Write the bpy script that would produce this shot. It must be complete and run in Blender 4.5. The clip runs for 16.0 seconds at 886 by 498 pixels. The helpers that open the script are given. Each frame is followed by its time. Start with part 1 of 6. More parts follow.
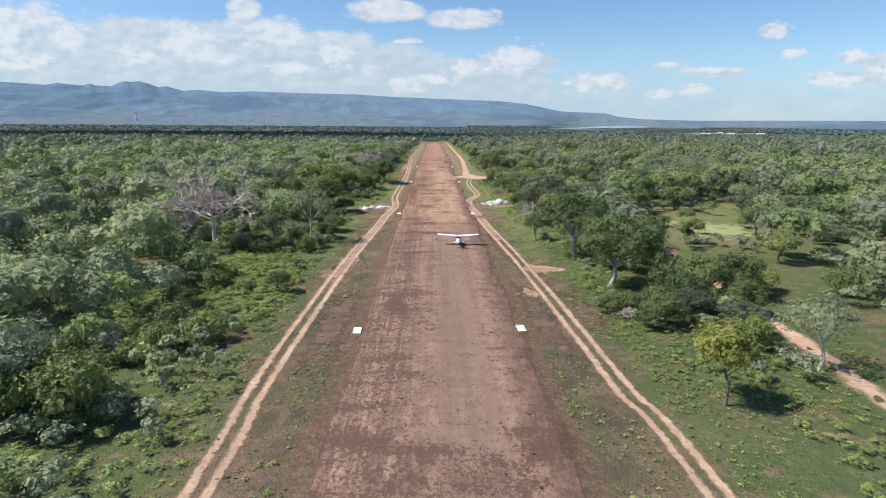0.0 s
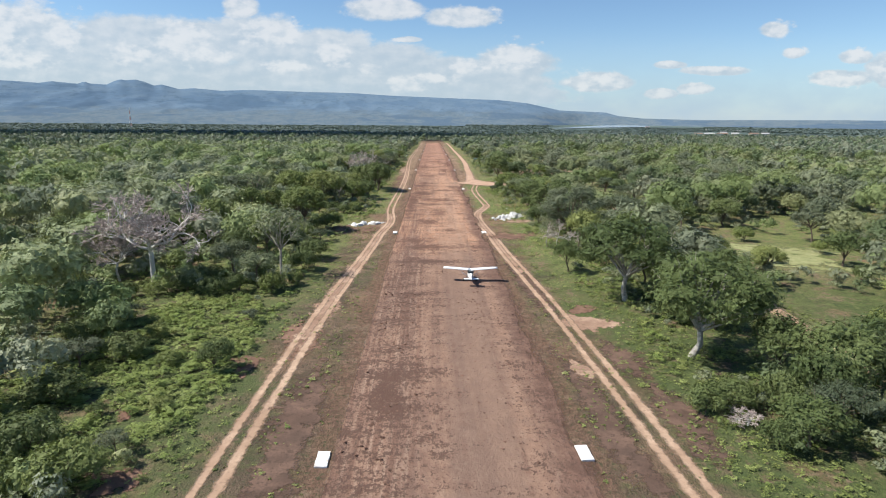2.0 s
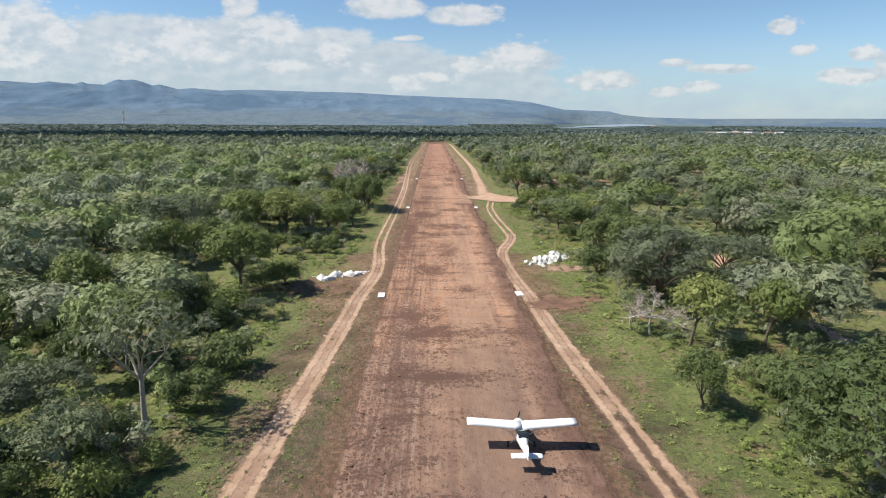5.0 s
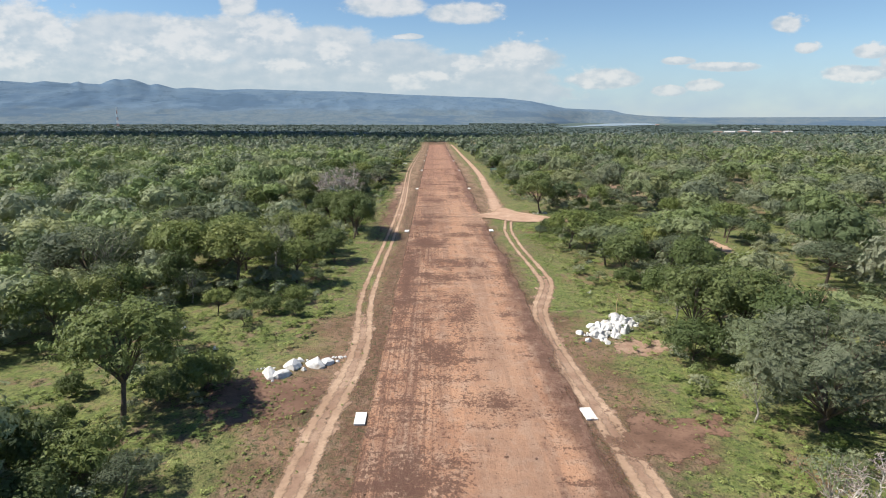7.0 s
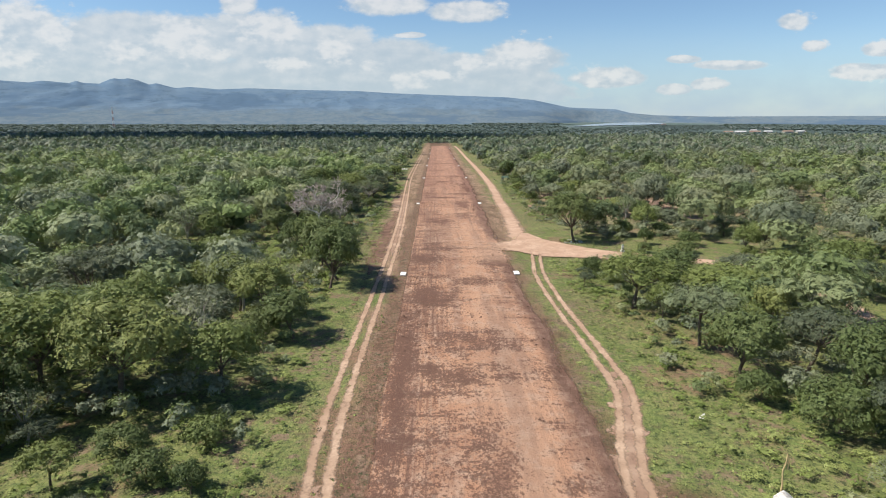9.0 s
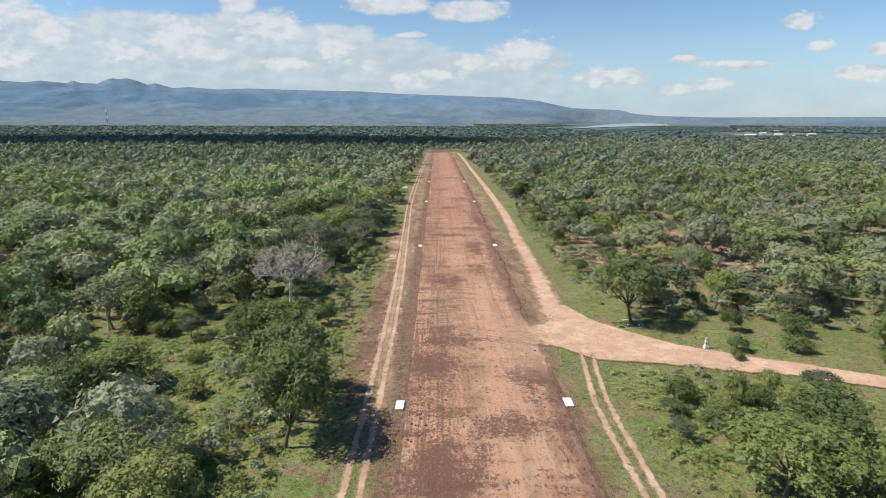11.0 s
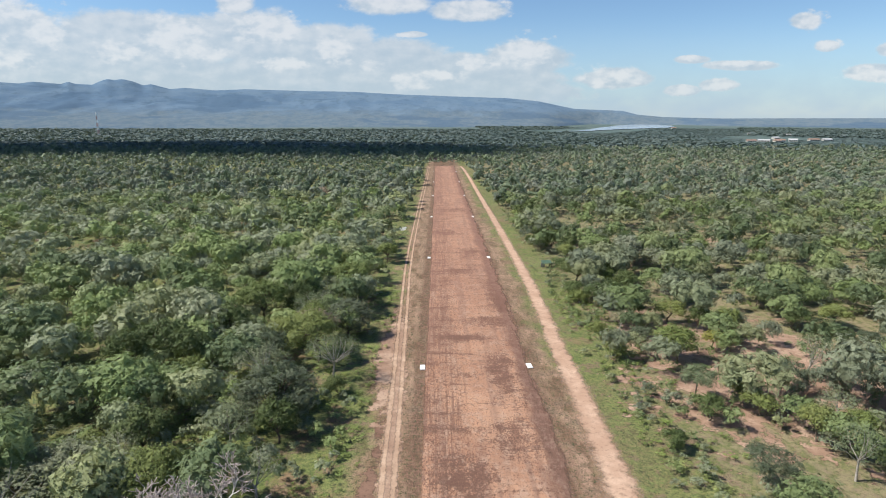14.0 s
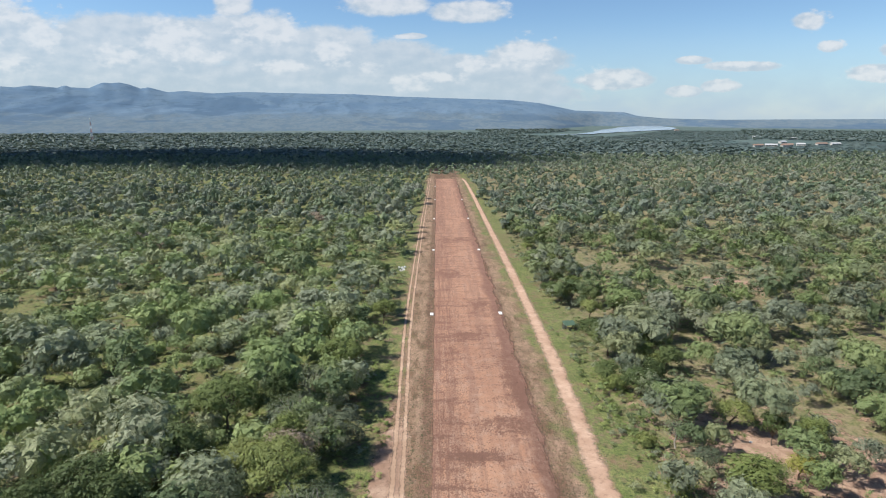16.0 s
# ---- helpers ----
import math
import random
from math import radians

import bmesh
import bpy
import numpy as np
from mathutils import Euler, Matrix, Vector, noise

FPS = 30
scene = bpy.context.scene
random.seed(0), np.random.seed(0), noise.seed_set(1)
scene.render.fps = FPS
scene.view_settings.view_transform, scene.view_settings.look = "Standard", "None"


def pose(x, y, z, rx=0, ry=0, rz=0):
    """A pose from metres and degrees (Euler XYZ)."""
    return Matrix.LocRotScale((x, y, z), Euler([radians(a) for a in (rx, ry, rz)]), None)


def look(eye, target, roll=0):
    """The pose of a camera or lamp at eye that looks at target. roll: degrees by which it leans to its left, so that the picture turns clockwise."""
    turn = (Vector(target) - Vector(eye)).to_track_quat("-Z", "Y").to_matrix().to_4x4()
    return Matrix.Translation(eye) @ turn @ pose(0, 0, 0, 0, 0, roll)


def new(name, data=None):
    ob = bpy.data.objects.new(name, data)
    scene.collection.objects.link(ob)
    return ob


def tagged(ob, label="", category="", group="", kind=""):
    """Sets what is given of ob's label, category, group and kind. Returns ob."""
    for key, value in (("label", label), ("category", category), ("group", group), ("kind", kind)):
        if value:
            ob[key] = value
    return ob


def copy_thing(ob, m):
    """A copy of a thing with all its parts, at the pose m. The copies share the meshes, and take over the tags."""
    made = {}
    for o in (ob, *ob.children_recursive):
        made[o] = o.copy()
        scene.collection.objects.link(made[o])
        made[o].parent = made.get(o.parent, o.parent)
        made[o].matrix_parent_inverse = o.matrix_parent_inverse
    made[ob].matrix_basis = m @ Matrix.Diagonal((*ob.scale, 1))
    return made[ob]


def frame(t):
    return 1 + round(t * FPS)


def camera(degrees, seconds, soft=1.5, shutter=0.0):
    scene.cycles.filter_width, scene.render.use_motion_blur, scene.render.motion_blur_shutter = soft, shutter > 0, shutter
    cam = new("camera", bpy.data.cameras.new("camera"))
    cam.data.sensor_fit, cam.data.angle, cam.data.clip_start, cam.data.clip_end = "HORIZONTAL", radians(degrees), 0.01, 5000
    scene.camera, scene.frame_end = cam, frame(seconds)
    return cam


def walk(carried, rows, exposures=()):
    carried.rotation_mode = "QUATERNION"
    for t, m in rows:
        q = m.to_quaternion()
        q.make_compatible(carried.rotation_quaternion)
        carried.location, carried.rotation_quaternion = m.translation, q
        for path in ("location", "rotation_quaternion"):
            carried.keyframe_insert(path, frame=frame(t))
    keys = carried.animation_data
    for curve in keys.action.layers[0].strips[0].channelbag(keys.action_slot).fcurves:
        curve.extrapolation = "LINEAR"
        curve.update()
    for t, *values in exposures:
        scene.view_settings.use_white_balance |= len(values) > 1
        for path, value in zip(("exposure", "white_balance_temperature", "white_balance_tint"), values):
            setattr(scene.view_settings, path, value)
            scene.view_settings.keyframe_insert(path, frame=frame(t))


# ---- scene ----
import itertools

# ---- camera: rows of seconds, x, y, z, yaw (to the left), pitch (up), roll ----
cam = camera(75.0, 16.0, soft=1.05)
PATH_ROWS = [
    (0, -1.12, 0.08, 32.92, -1.03, -12.80, 0.37),
    (0.5, -1.61, 8.73, 32.78, -1.14, -12.78, 0.47),
    (1, -1.97, 17.66, 32.87, -1.18, -12.81, 0.52),
    (1.5, -2.20, 26.39, 32.96, -1.17, -12.85, 0.51),
    (2, -2.38, 35.41, 32.94, -1.17, -12.89, 0.44),
    (2.5, -2.33, 45.03, 32.83, -1.11, -12.93, 0.37),
    (3, -2.33, 54.98, 32.71, -1.03, -12.95, 0.33),
    (3.5, -2.36, 65.28, 32.62, -0.96, -12.94, 0.31),
    (4, -2.54, 75.89, 32.39, -0.94, -12.91, 0.30),
    (6.5, -4.45, 130.19, 33.28, -0.97, -13.01, 0.17),
    (7, -4.71, 141.71, 33.29, -0.93, -13.02, 0.14),
    (7.5, -4.94, 153.50, 33.26, -0.86, -12.99, 0.13),
    (8, -5.08, 165.23, 33.33, -0.77, -13.00, 0.13),
    (8.5, -5.23, 176.62, 33.53, -0.71, -13.03, 0.11),
    (9, -5.50, 188.46, 34.12, -0.71, -13.09, 0.07),
    (11.5, -7.79, 246.24, 44.72, -0.63, -13.15, 0.12),
    (12, -8.10, 257.35, 47.24, -0.62, -13.17, 0.11),
    (12.5, -8.38, 268.30, 49.71, -0.64, -13.22, 0.09),
    (13, -8.92, 279.59, 52.29, -0.61, -13.26, 0.09),
    (13.5, -9.13, 290.52, 54.88, -0.61, -13.27, 0.09),
    (14, -9.44, 300.92, 57.52, -0.59, -13.25, 0.09),
    (14.5, -9.80, 310.93, 60.28, -0.56, -13.24, 0.06),
    (15, -10.12, 320.63, 63.35, -0.55, -13.23, 0.01),
    (15.5, -10.54, 329.88, 66.55, -0.55, -13.23, -0.05),
    (16, -10.82, 338.35, 69.90, -0.58, -13.21, -0.13),
]


def flown(x, y, z, yaw, pitch, roll):
    """The pose of the flying camera from its place and its three angles in degrees."""
    a, b = radians(yaw), radians(pitch)
    way = Vector((-math.sin(a) * math.cos(b), math.cos(a) * math.cos(b), math.sin(b)))
    eye = Vector((x, y, z))
    return look(eye, eye + way, roll)


walk(cam, [(t, flown(*row)) for t, *row in PATH_ROWS], exposures=[(0.0, 0.47, 6100, 10), (2.0, 0.44, 6300, 10), (4.0, 0.41, 6450, 10), (7.0, 0.4, 6500, 10), (12.0, 0.4, 6400, 10), (16.0, 0.4, 6200, 10)])

# ---- world, sun, exposure ----
SUN_TO = Vector((-0.64, -0.03, 0.77)).normalized()
SUN_ELEV = math.asin(SUN_TO.z)
world = bpy.data.worlds.new("sky")
scene.world = world
world.use_nodes = True
wt = world.node_tree
wbg = wt.nodes["Background"]
sky = wt.nodes.new("ShaderNodeTexSky")
sky.sky_type = "NISHITA"
sky.sun_disc = False
sky.sun_elevation = SUN_ELEV
sky.sun_rotation = math.atan2(SUN_TO.x, SUN_TO.y)
sky.altitude = 300
sky.air_density = 1.0
sky.dust_density = 0.0
sky.ozone_density = 2.0
clear = wt.nodes.new("ShaderNodeMix")
clear.data_type, clear.blend_type = "RGBA", "MULTIPLY"
clear.inputs["Factor"].default_value = 1.0
clear.inputs[7].default_value = (0.92, 1.03, 1.12, 1)
wt.links.new(sky.outputs[0], clear.inputs[6])
wt.links.new(clear.outputs[2], wbg.inputs[0])
wbg.inputs[1].default_value = 0.082
sun = new("sun", bpy.data.lights.new("sun", "SUN"))
sun.data.energy = 5.6
sun.data.angle = radians(0.53)
sun.data.color = (1.0, 0.94, 0.84)
sun.matrix_world = look((0, 0, 500) , Vector((0, 0, 500)) - SUN_TO)


# ---- terrain ----
GROUND_Y = (-2500, 86, 201, 316, 430, 545, 660, 774, 889, 1095, 1300, 1900, 5200)
GROUND_Z = (0, 0, 0, -1.5, -2.5, -3.9, -6.2, -8.9, -11.0, -12.8, -15.5, -18, -18)


def smooth(a, b, v):
    k = np.clip((v - a) / (b - a), 0, 1)
    return k * k * (3 - 2 * k)


def profile(y):
    """Height of the runway's ground at y, its corners rounded off."""
    return sum(np.interp(np.asarray(y, float) + d, GROUND_Y, GROUND_Z) for d in (-50, -25, 0, 25, 50)) / 5


def hash2(i, j, seed):
    v = np.sin(i * 127.1 + j * 311.7 + seed * 74.7) * 43758.5453
    return v - np.floor(v)


def noise2(x, y, seed=0):
    """Smooth value noise, 0 to 1."""
    x, y = np.asarray(x, float), np.asarray(y, float)
    i, j = np.floor(x), np.floor(y)
    u, v = x - i, y - j
    u, v = u * u * (3 - 2 * u), v * v * (3 - 2 * v)
    a, b, c, d = hash2(i, j, seed), hash2(i + 1, j, seed), hash2(i, j + 1, seed), hash2(i + 1, j + 1, seed)
    return (a * (1 - u) + b * u) * (1 - v) + (c * (1 - u) + d * u) * v


def fbm(x, y, seed=0, octaves=4):
    return sum(noise2(x * 2**k, y * 2**k, seed + k) * 0.5**(k + 1) for k in range(octaves)) / (1 - 0.5**octaves)


def land(x, y):
    """Height of the ground: level along the airstrip, gently rolling in the woods, rising far off."""
    x, y = np.asarray(x, float), np.asarray(y, float)
    off = smooth(24, 70, np.abs(x))
    roll = (fbm(x / 60, y / 60, 3) - 0.5) * 2.2 + (fbm(x / 9, y / 9, 8, 2) - 0.5) * 0.35
    return profile(y) + roll * off


# ---- materials ----
class Mat:
    """A node material under construction."""

    def __init__(self, name, rough=0.9, spec=0.2):
        self.m = bpy.data.materials.new(name)
        self.m.use_nodes = True
        self.t = self.m.node_tree
        self.p = self.t.nodes["Principled BSDF"]
        self.out = self.t.nodes["Material Output"]
        self.p.inputs["Roughness"].default_value = rough
        self.p.inputs["Specular IOR Level"].default_value = spec

    def node(self, kind):
        return self.t.nodes.new(kind)

    def link(self, a, b):
        self.t.links.new(a, b)

    def put(self, socket, value):
        if isinstance(value, bpy.types.NodeSocket):
            self.link(value, socket)
        else:
            socket.default_value = value

    def pos(self, sx=1.0, sy=1.0, sz=1.0):
        g = self.node("ShaderNodeNewGeometry")
        mp = self.node("ShaderNodeMapping")
        mp.inputs["Scale"].default_value = (sx, sy, sz)
        self.link(g.outputs["Position"], mp.inputs["Vector"])
        return mp.outputs[0]

    def noise(self, scale, vec=None, detail=4.0, rough=0.55, warp=0.0):
        n = self.node("ShaderNodeTexNoise")
        n.inputs["Scale"].default_value = scale
        n.inputs["Detail"].default_value = detail
        n.inputs["Roughness"].default_value = rough
        n.inputs["Distortion"].default_value = warp
        self.link(vec if vec is not None else self.pos(), n.inputs["Vector"])
        return n.outputs["Fac"]

    def math(self, op, a, b=0.0, clamp=False):
        n = self.node("ShaderNodeMath")
        n.operation, n.use_clamp = op, clamp
        self.put(n.inputs[0], a)
        self.put(n.inputs[1], b)
        return n.outputs[0]

    def ramp(self, fac, lo, hi, a=0.0, b=1.0):
        n = self.node("ShaderNodeMapRange")
        n.interpolation_type = "SMOOTHSTEP"
        self.put(n.inputs["Value"], fac)
        n.inputs["From Min"].default_value, n.inputs["From Max"].default_value = lo, hi
        n.inputs["To Min"].default_value, n.inputs["To Max"].default_value = a, b
        return n.outputs["Result"]

    def mix(self, fac, a, b, blend="MIX"):
        n = self.node("ShaderNodeMix")
        n.data_type, n.blend_type = "RGBA", blend
        self.put(n.inputs["Factor"], fac)
        for socket, value in ((n.inputs[6], a), (n.inputs[7], b)):
            self.put(socket, (*value, 1) if isinstance(value, tuple) and len(value) == 3 else value)
        return n.outputs[2]

    def attr(self, name):
        n = self.node("ShaderNodeAttribute")
        n.attribute_name = name
        return n.outputs["Fac"]

    def colour(self, c):
        self.put(self.p.inputs["Base Color"], (*c, 1) if isinstance(c, tuple) and len(c) == 3 else c)
        return self

    def bump(self, height, strength=0.5, dist=0.1):
        n = self.node("ShaderNodeBump")
        n.inputs["Strength"].default_value, n.inputs["Distance"].default_value = strength, dist
        self.link(height, n.inputs["Height"])
        self.link(n.outputs[0], self.p.inputs["Normal"])
        return self

    def fade(self, alpha):
        """Lets the ground below show where alpha is low."""
        self.put(self.p.inputs["Alpha"], alpha)
        return self


def sep(m):
    s = m.node("ShaderNodeSeparateXYZ")
    m.link(m.pos(), s.inputs[0])
    return s.outputs


def ground_material():
    m = Mat("grassland")
    x, y, z = sep(m)
    big, mid, fine = m.noise(0.02, detail=5), m.noise(0.14, detail=5), m.noise(1.3, detail=4, rough=0.65)
    tuft = m.noise(5.0, detail=3)
    grass = m.mix(m.ramp(mid, 0.35, 0.65), (0.145, 0.178, 0.050), (0.250, 0.250, 0.092))
    grass = m.mix(m.ramp(fine, 0.4, 0.7), grass, (0.070, 0.095, 0.034))
    # lush grass on the near stretch, its tone lowered further for shade
    lush = m.mix(m.ramp(fine, 0.35, 0.65), (0.046, 0.070, 0.022), (0.088, 0.108, 0.038))
    grass = m.mix(m.ramp(m.math("ADD", y, m.math("MULTIPLY", m.math("SUBTRACT", mid, 0.5), 120.0)), 120.0, 205.0, 0.85, 0.1), grass, lush)
    straw = m.mix(m.ramp(fine, 0.35, 0.65), (0.200, 0.165, 0.080), (0.120, 0.125, 0.050))
    c = m.mix(m.ramp(big, 0.50, 0.68), grass, straw)
    earth = m.mix(m.ramp(fine, 0.3, 0.7), (0.190, 0.105, 0.068), (0.275, 0.170, 0.115))
    c = m.mix(m.math("MULTIPLY", m.ramp(m.noise(0.075, detail=6, rough=0.62), 0.56, 0.66), 0.85), c, earth)
    # trodden verge along the strip: dark earth with scattered weeds
    ax = m.math("ABSOLUTE", x)
    verge = m.math("ADD", ax, m.math("MULTIPLY", m.math("SUBTRACT", m.noise(0.11, detail=6, rough=0.65), 0.5), 22.0))
    west = m.math("LESS_THAN", x, 0.0)
    reach = m.math("SUBTRACT", 25.0, m.ramp(y, 222.0, 255.0, 0.0, 8.0))
    reach = m.math("SUBTRACT", reach, m.math("MULTIPLY", m.math("SUBTRACT", 1.0, west), m.ramp(y, 90.0, 125.0, 0.5, 3.5)))
    reach = m.math("ADD", reach, m.math("MULTIPLY", m.math("SUBTRACT", 1.0, west), m.ramp(y, 330.0, 372.0, 0.0, 6.5)))
    reach = m.math("ADD", reach, m.math("MULTIPLY", west, m.ramp(y, 300.0, 345.0, 0.0, 6.5)))
    verge = m.ramp(m.math("SUBTRACT", verge, reach), -3.5, 3.5, 0.92, 0.0)
    dirt = m.mix(m.ramp(mid, 0.35, 0.65), (0.062, 0.042, 0.032), (0.118, 0.080, 0.058))
    dirt = m.mix(m.ramp(m.noise(0.20, detail=10, rough=0.76), 0.47, 0.54, 0.0, 0.9), dirt, m.mix(m.ramp(fine, 0.40, 0.60), (0.044, 0.060, 0.022), (0.105, 0.124, 0.044)))
    dirt = m.mix(m.ramp(m.noise(0.24, m.pos(1.0, 0.6, 1.0), detail=10, rough=0.76), 0.54, 0.60, 0.0, 0.7), dirt, (0.240, 0.156, 0.114))
    dirt = m.mix(m.ramp(m.noise(2.2, detail=5, rough=0.7), 0.56, 0.66, 0.0, 0.8), dirt, (0.075, 0.058, 0.040))
    red = m.mix(m.ramp(mid, 0.35, 0.65), (0.150, 0.082, 0.056), (0.265, 0.155, 0.106))
    red = m.mix(m.ramp(m.noise(0.9, detail=6, rough=0.7), 0.52, 0.64, 0.0, 0.7), red, (0.095, 0.062, 0.044))
    bare = m.math("ADD", m.ramp(y, 170.0, 270.0, 0.0, 0.45), m.noise(0.05, detail=6, rough=0.6))
    red = m.mix(m.math("MULTIPLY", m.ramp(y, 260.0, 340.0), m.ramp(m.noise(0.3, m.pos(1, 0.3, 1), detail=8, rough=0.7), 0.40, 0.60)), red, (0.360, 0.225, 0.160))
    dirt = m.mix(m.ramp(bare, 0.40, 0.66), dirt, red)
    c = m.mix(verge, c, dirt)
    lip = m.math("ADD", ax, m.math("MULTIPLY", m.math("SUBTRACT", m.noise(0.35, m.pos(1, 0.4, 1), detail=6, rough=0.65), 0.5), 3.0))
    c = m.mix(m.math("MULTIPLY", m.ramp(lip, 13.9, 15.7, 0.85, 0.0), m.math("MAXIMUM", west, m.ramp(y, 190.0, 250.0, 1.0, 0.5))), c, m.mix(m.ramp(fine, 0.35, 0.65), (0.105, 0.054, 0.038), (0.205, 0.115, 0.080)))
    weedy = m.noise(0.55, detail=7, rough=0.7)
    c = m.mix(m.ramp(weedy, 0.52, 0.64, 0.0, 0.55), c, (0.085, 0.062, 0.038))
    c = m.mix(m.math("MULTIPLY", m.ramp(weedy, 0.36, 0.46, 0.5, 0.0), m.math("MULTIPLY", m.ramp(verge, 0.0, 0.9, 1.0, 0.35), m.ramp(y, 100.0, 190.0, 0.4, 1.0))), c, (0.150, 0.195, 0.056))
    c = m.mix(m.ramp(tuft, 0.48, 0.70, 0.0, 0.5), c, (0.055, 0.066, 0.024))
    # worn brown spots, pale dry blades and lush tufts, patch by patch
    worn = m.math("MULTIPLY", m.ramp(m.noise(0.28, detail=9, rough=0.74), 0.52, 0.58), m.ramp(m.noise(0.05, detail=3), 0.35, 0.60, 0.25, 0.9))
    c = m.mix(worn, c, m.mix(m.ramp(fine, 0.35, 0.65), (0.120, 0.080, 0.054), (0.235, 0.160, 0.110)))
    blades = m.math("MULTIPLY", m.ramp(m.noise(0.9, detail=9, rough=0.8), 0.53, 0.58, 0.0, 0.7), m.math("MULTIPLY", m.ramp(verge, 0.0, 0.9, 1.0, 0.15), m.ramp(y, 100.0, 190.0, 0.3, 1.0)))
    c = m.mix(blades, c, m.mix(m.ramp(mid, 0.4, 0.6), (0.215, 0.205, 0.085), (0.140, 0.190, 0.056)))
    tufts = m.ramp(m.noise(1.6, detail=7, rough=0.75), 0.55, 0.60, 0.0, 0.8)
    c = m.mix(tufts, c, (0.040, 0.058, 0.022))
    c = m.mix(m.ramp(m.noise(3.2, detail=6, rough=0.8), 0.56, 0.60, 0.0, 0.7), c, (0.034, 0.046, 0.020))
    # near ground darkened: shade laid into the colour, fading out along y
    near_shade = m.math("MULTIPLY", m.ramp(m.math("ADD", y, m.math("MULTIPLY", mid, 40.0)), 110.0, 190.0, 0.34, 0.0), m.ramp(weedy, 0.3, 0.6, 0.6, 1.0))
    c = m.mix(near_shade, c, m.mix(verge, (0.052, 0.066, 0.026), (0.070, 0.050, 0.036)))
    # dry pinkish ground in the thin bush on the east
    dry = m.math("MULTIPLY", m.ramp(x, 28.0, 48.0), m.ramp(m.math("ADD", y, m.math("MULTIPLY", mid, 40.0)), 360.0, 410.0))
    tan = m.mix(m.ramp(m.noise(0.4, detail=8, rough=0.75), 0.44, 0.58), (0.300, 0.220, 0.155), (0.135, 0.130, 0.062))
    c = m.mix(m.math("MULTIPLY", dry, 0.55), c, tan)
    # far plain blended to blue-green, distance haze painted into the ground
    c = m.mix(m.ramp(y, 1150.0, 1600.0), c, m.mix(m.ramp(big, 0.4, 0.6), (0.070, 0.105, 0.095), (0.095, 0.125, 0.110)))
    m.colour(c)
    return m.bump(m.math("ADD", fine, m.math("MULTIPLY", tuft, 0.5)), 0.8, 0.35).m


# damp, crumbly spots on the strip: x, y, half width, half length
DAMP_SPOTS = (
    (1.7, 48, 7, 3.6), (-10.5, 54, 3.6, 2.6), (10.8, 53.5, 3.6, 3.6), (-8, 101, 2.0, 4), (0, 166, 8, 2.4), (2, 181, 9, 3.2), (-6, 189, 3.5, 4),
    (3, 204, 3, 4), (-3, 219, 3.5, 4.5), (0.5, 236, 2.2, 12), (-2, 262, 6, 3), (1.2, 274, 5, 4), (-10.6, 262, 1.8, 24), (-6, 298, 5, 5), (4, 309, 5, 3), (-9, 331, 4, 4.5), (-4, 343, 4, 4),
    (9.4, 327, 3, 7), (15.0, 367, 2.6, 15), (-3, 386, 5, 3.2), (5, 398, 4, 5), (6, 425, 3, 12), (-2, 449, 6, 3), (5, 463, 6, 3.5), (11.5, 484, 3, 14), (0, 522, 7, 4), (6, 556, 5, 7), (-3, 604, 6, 6), (2, 690, 8, 8),
)


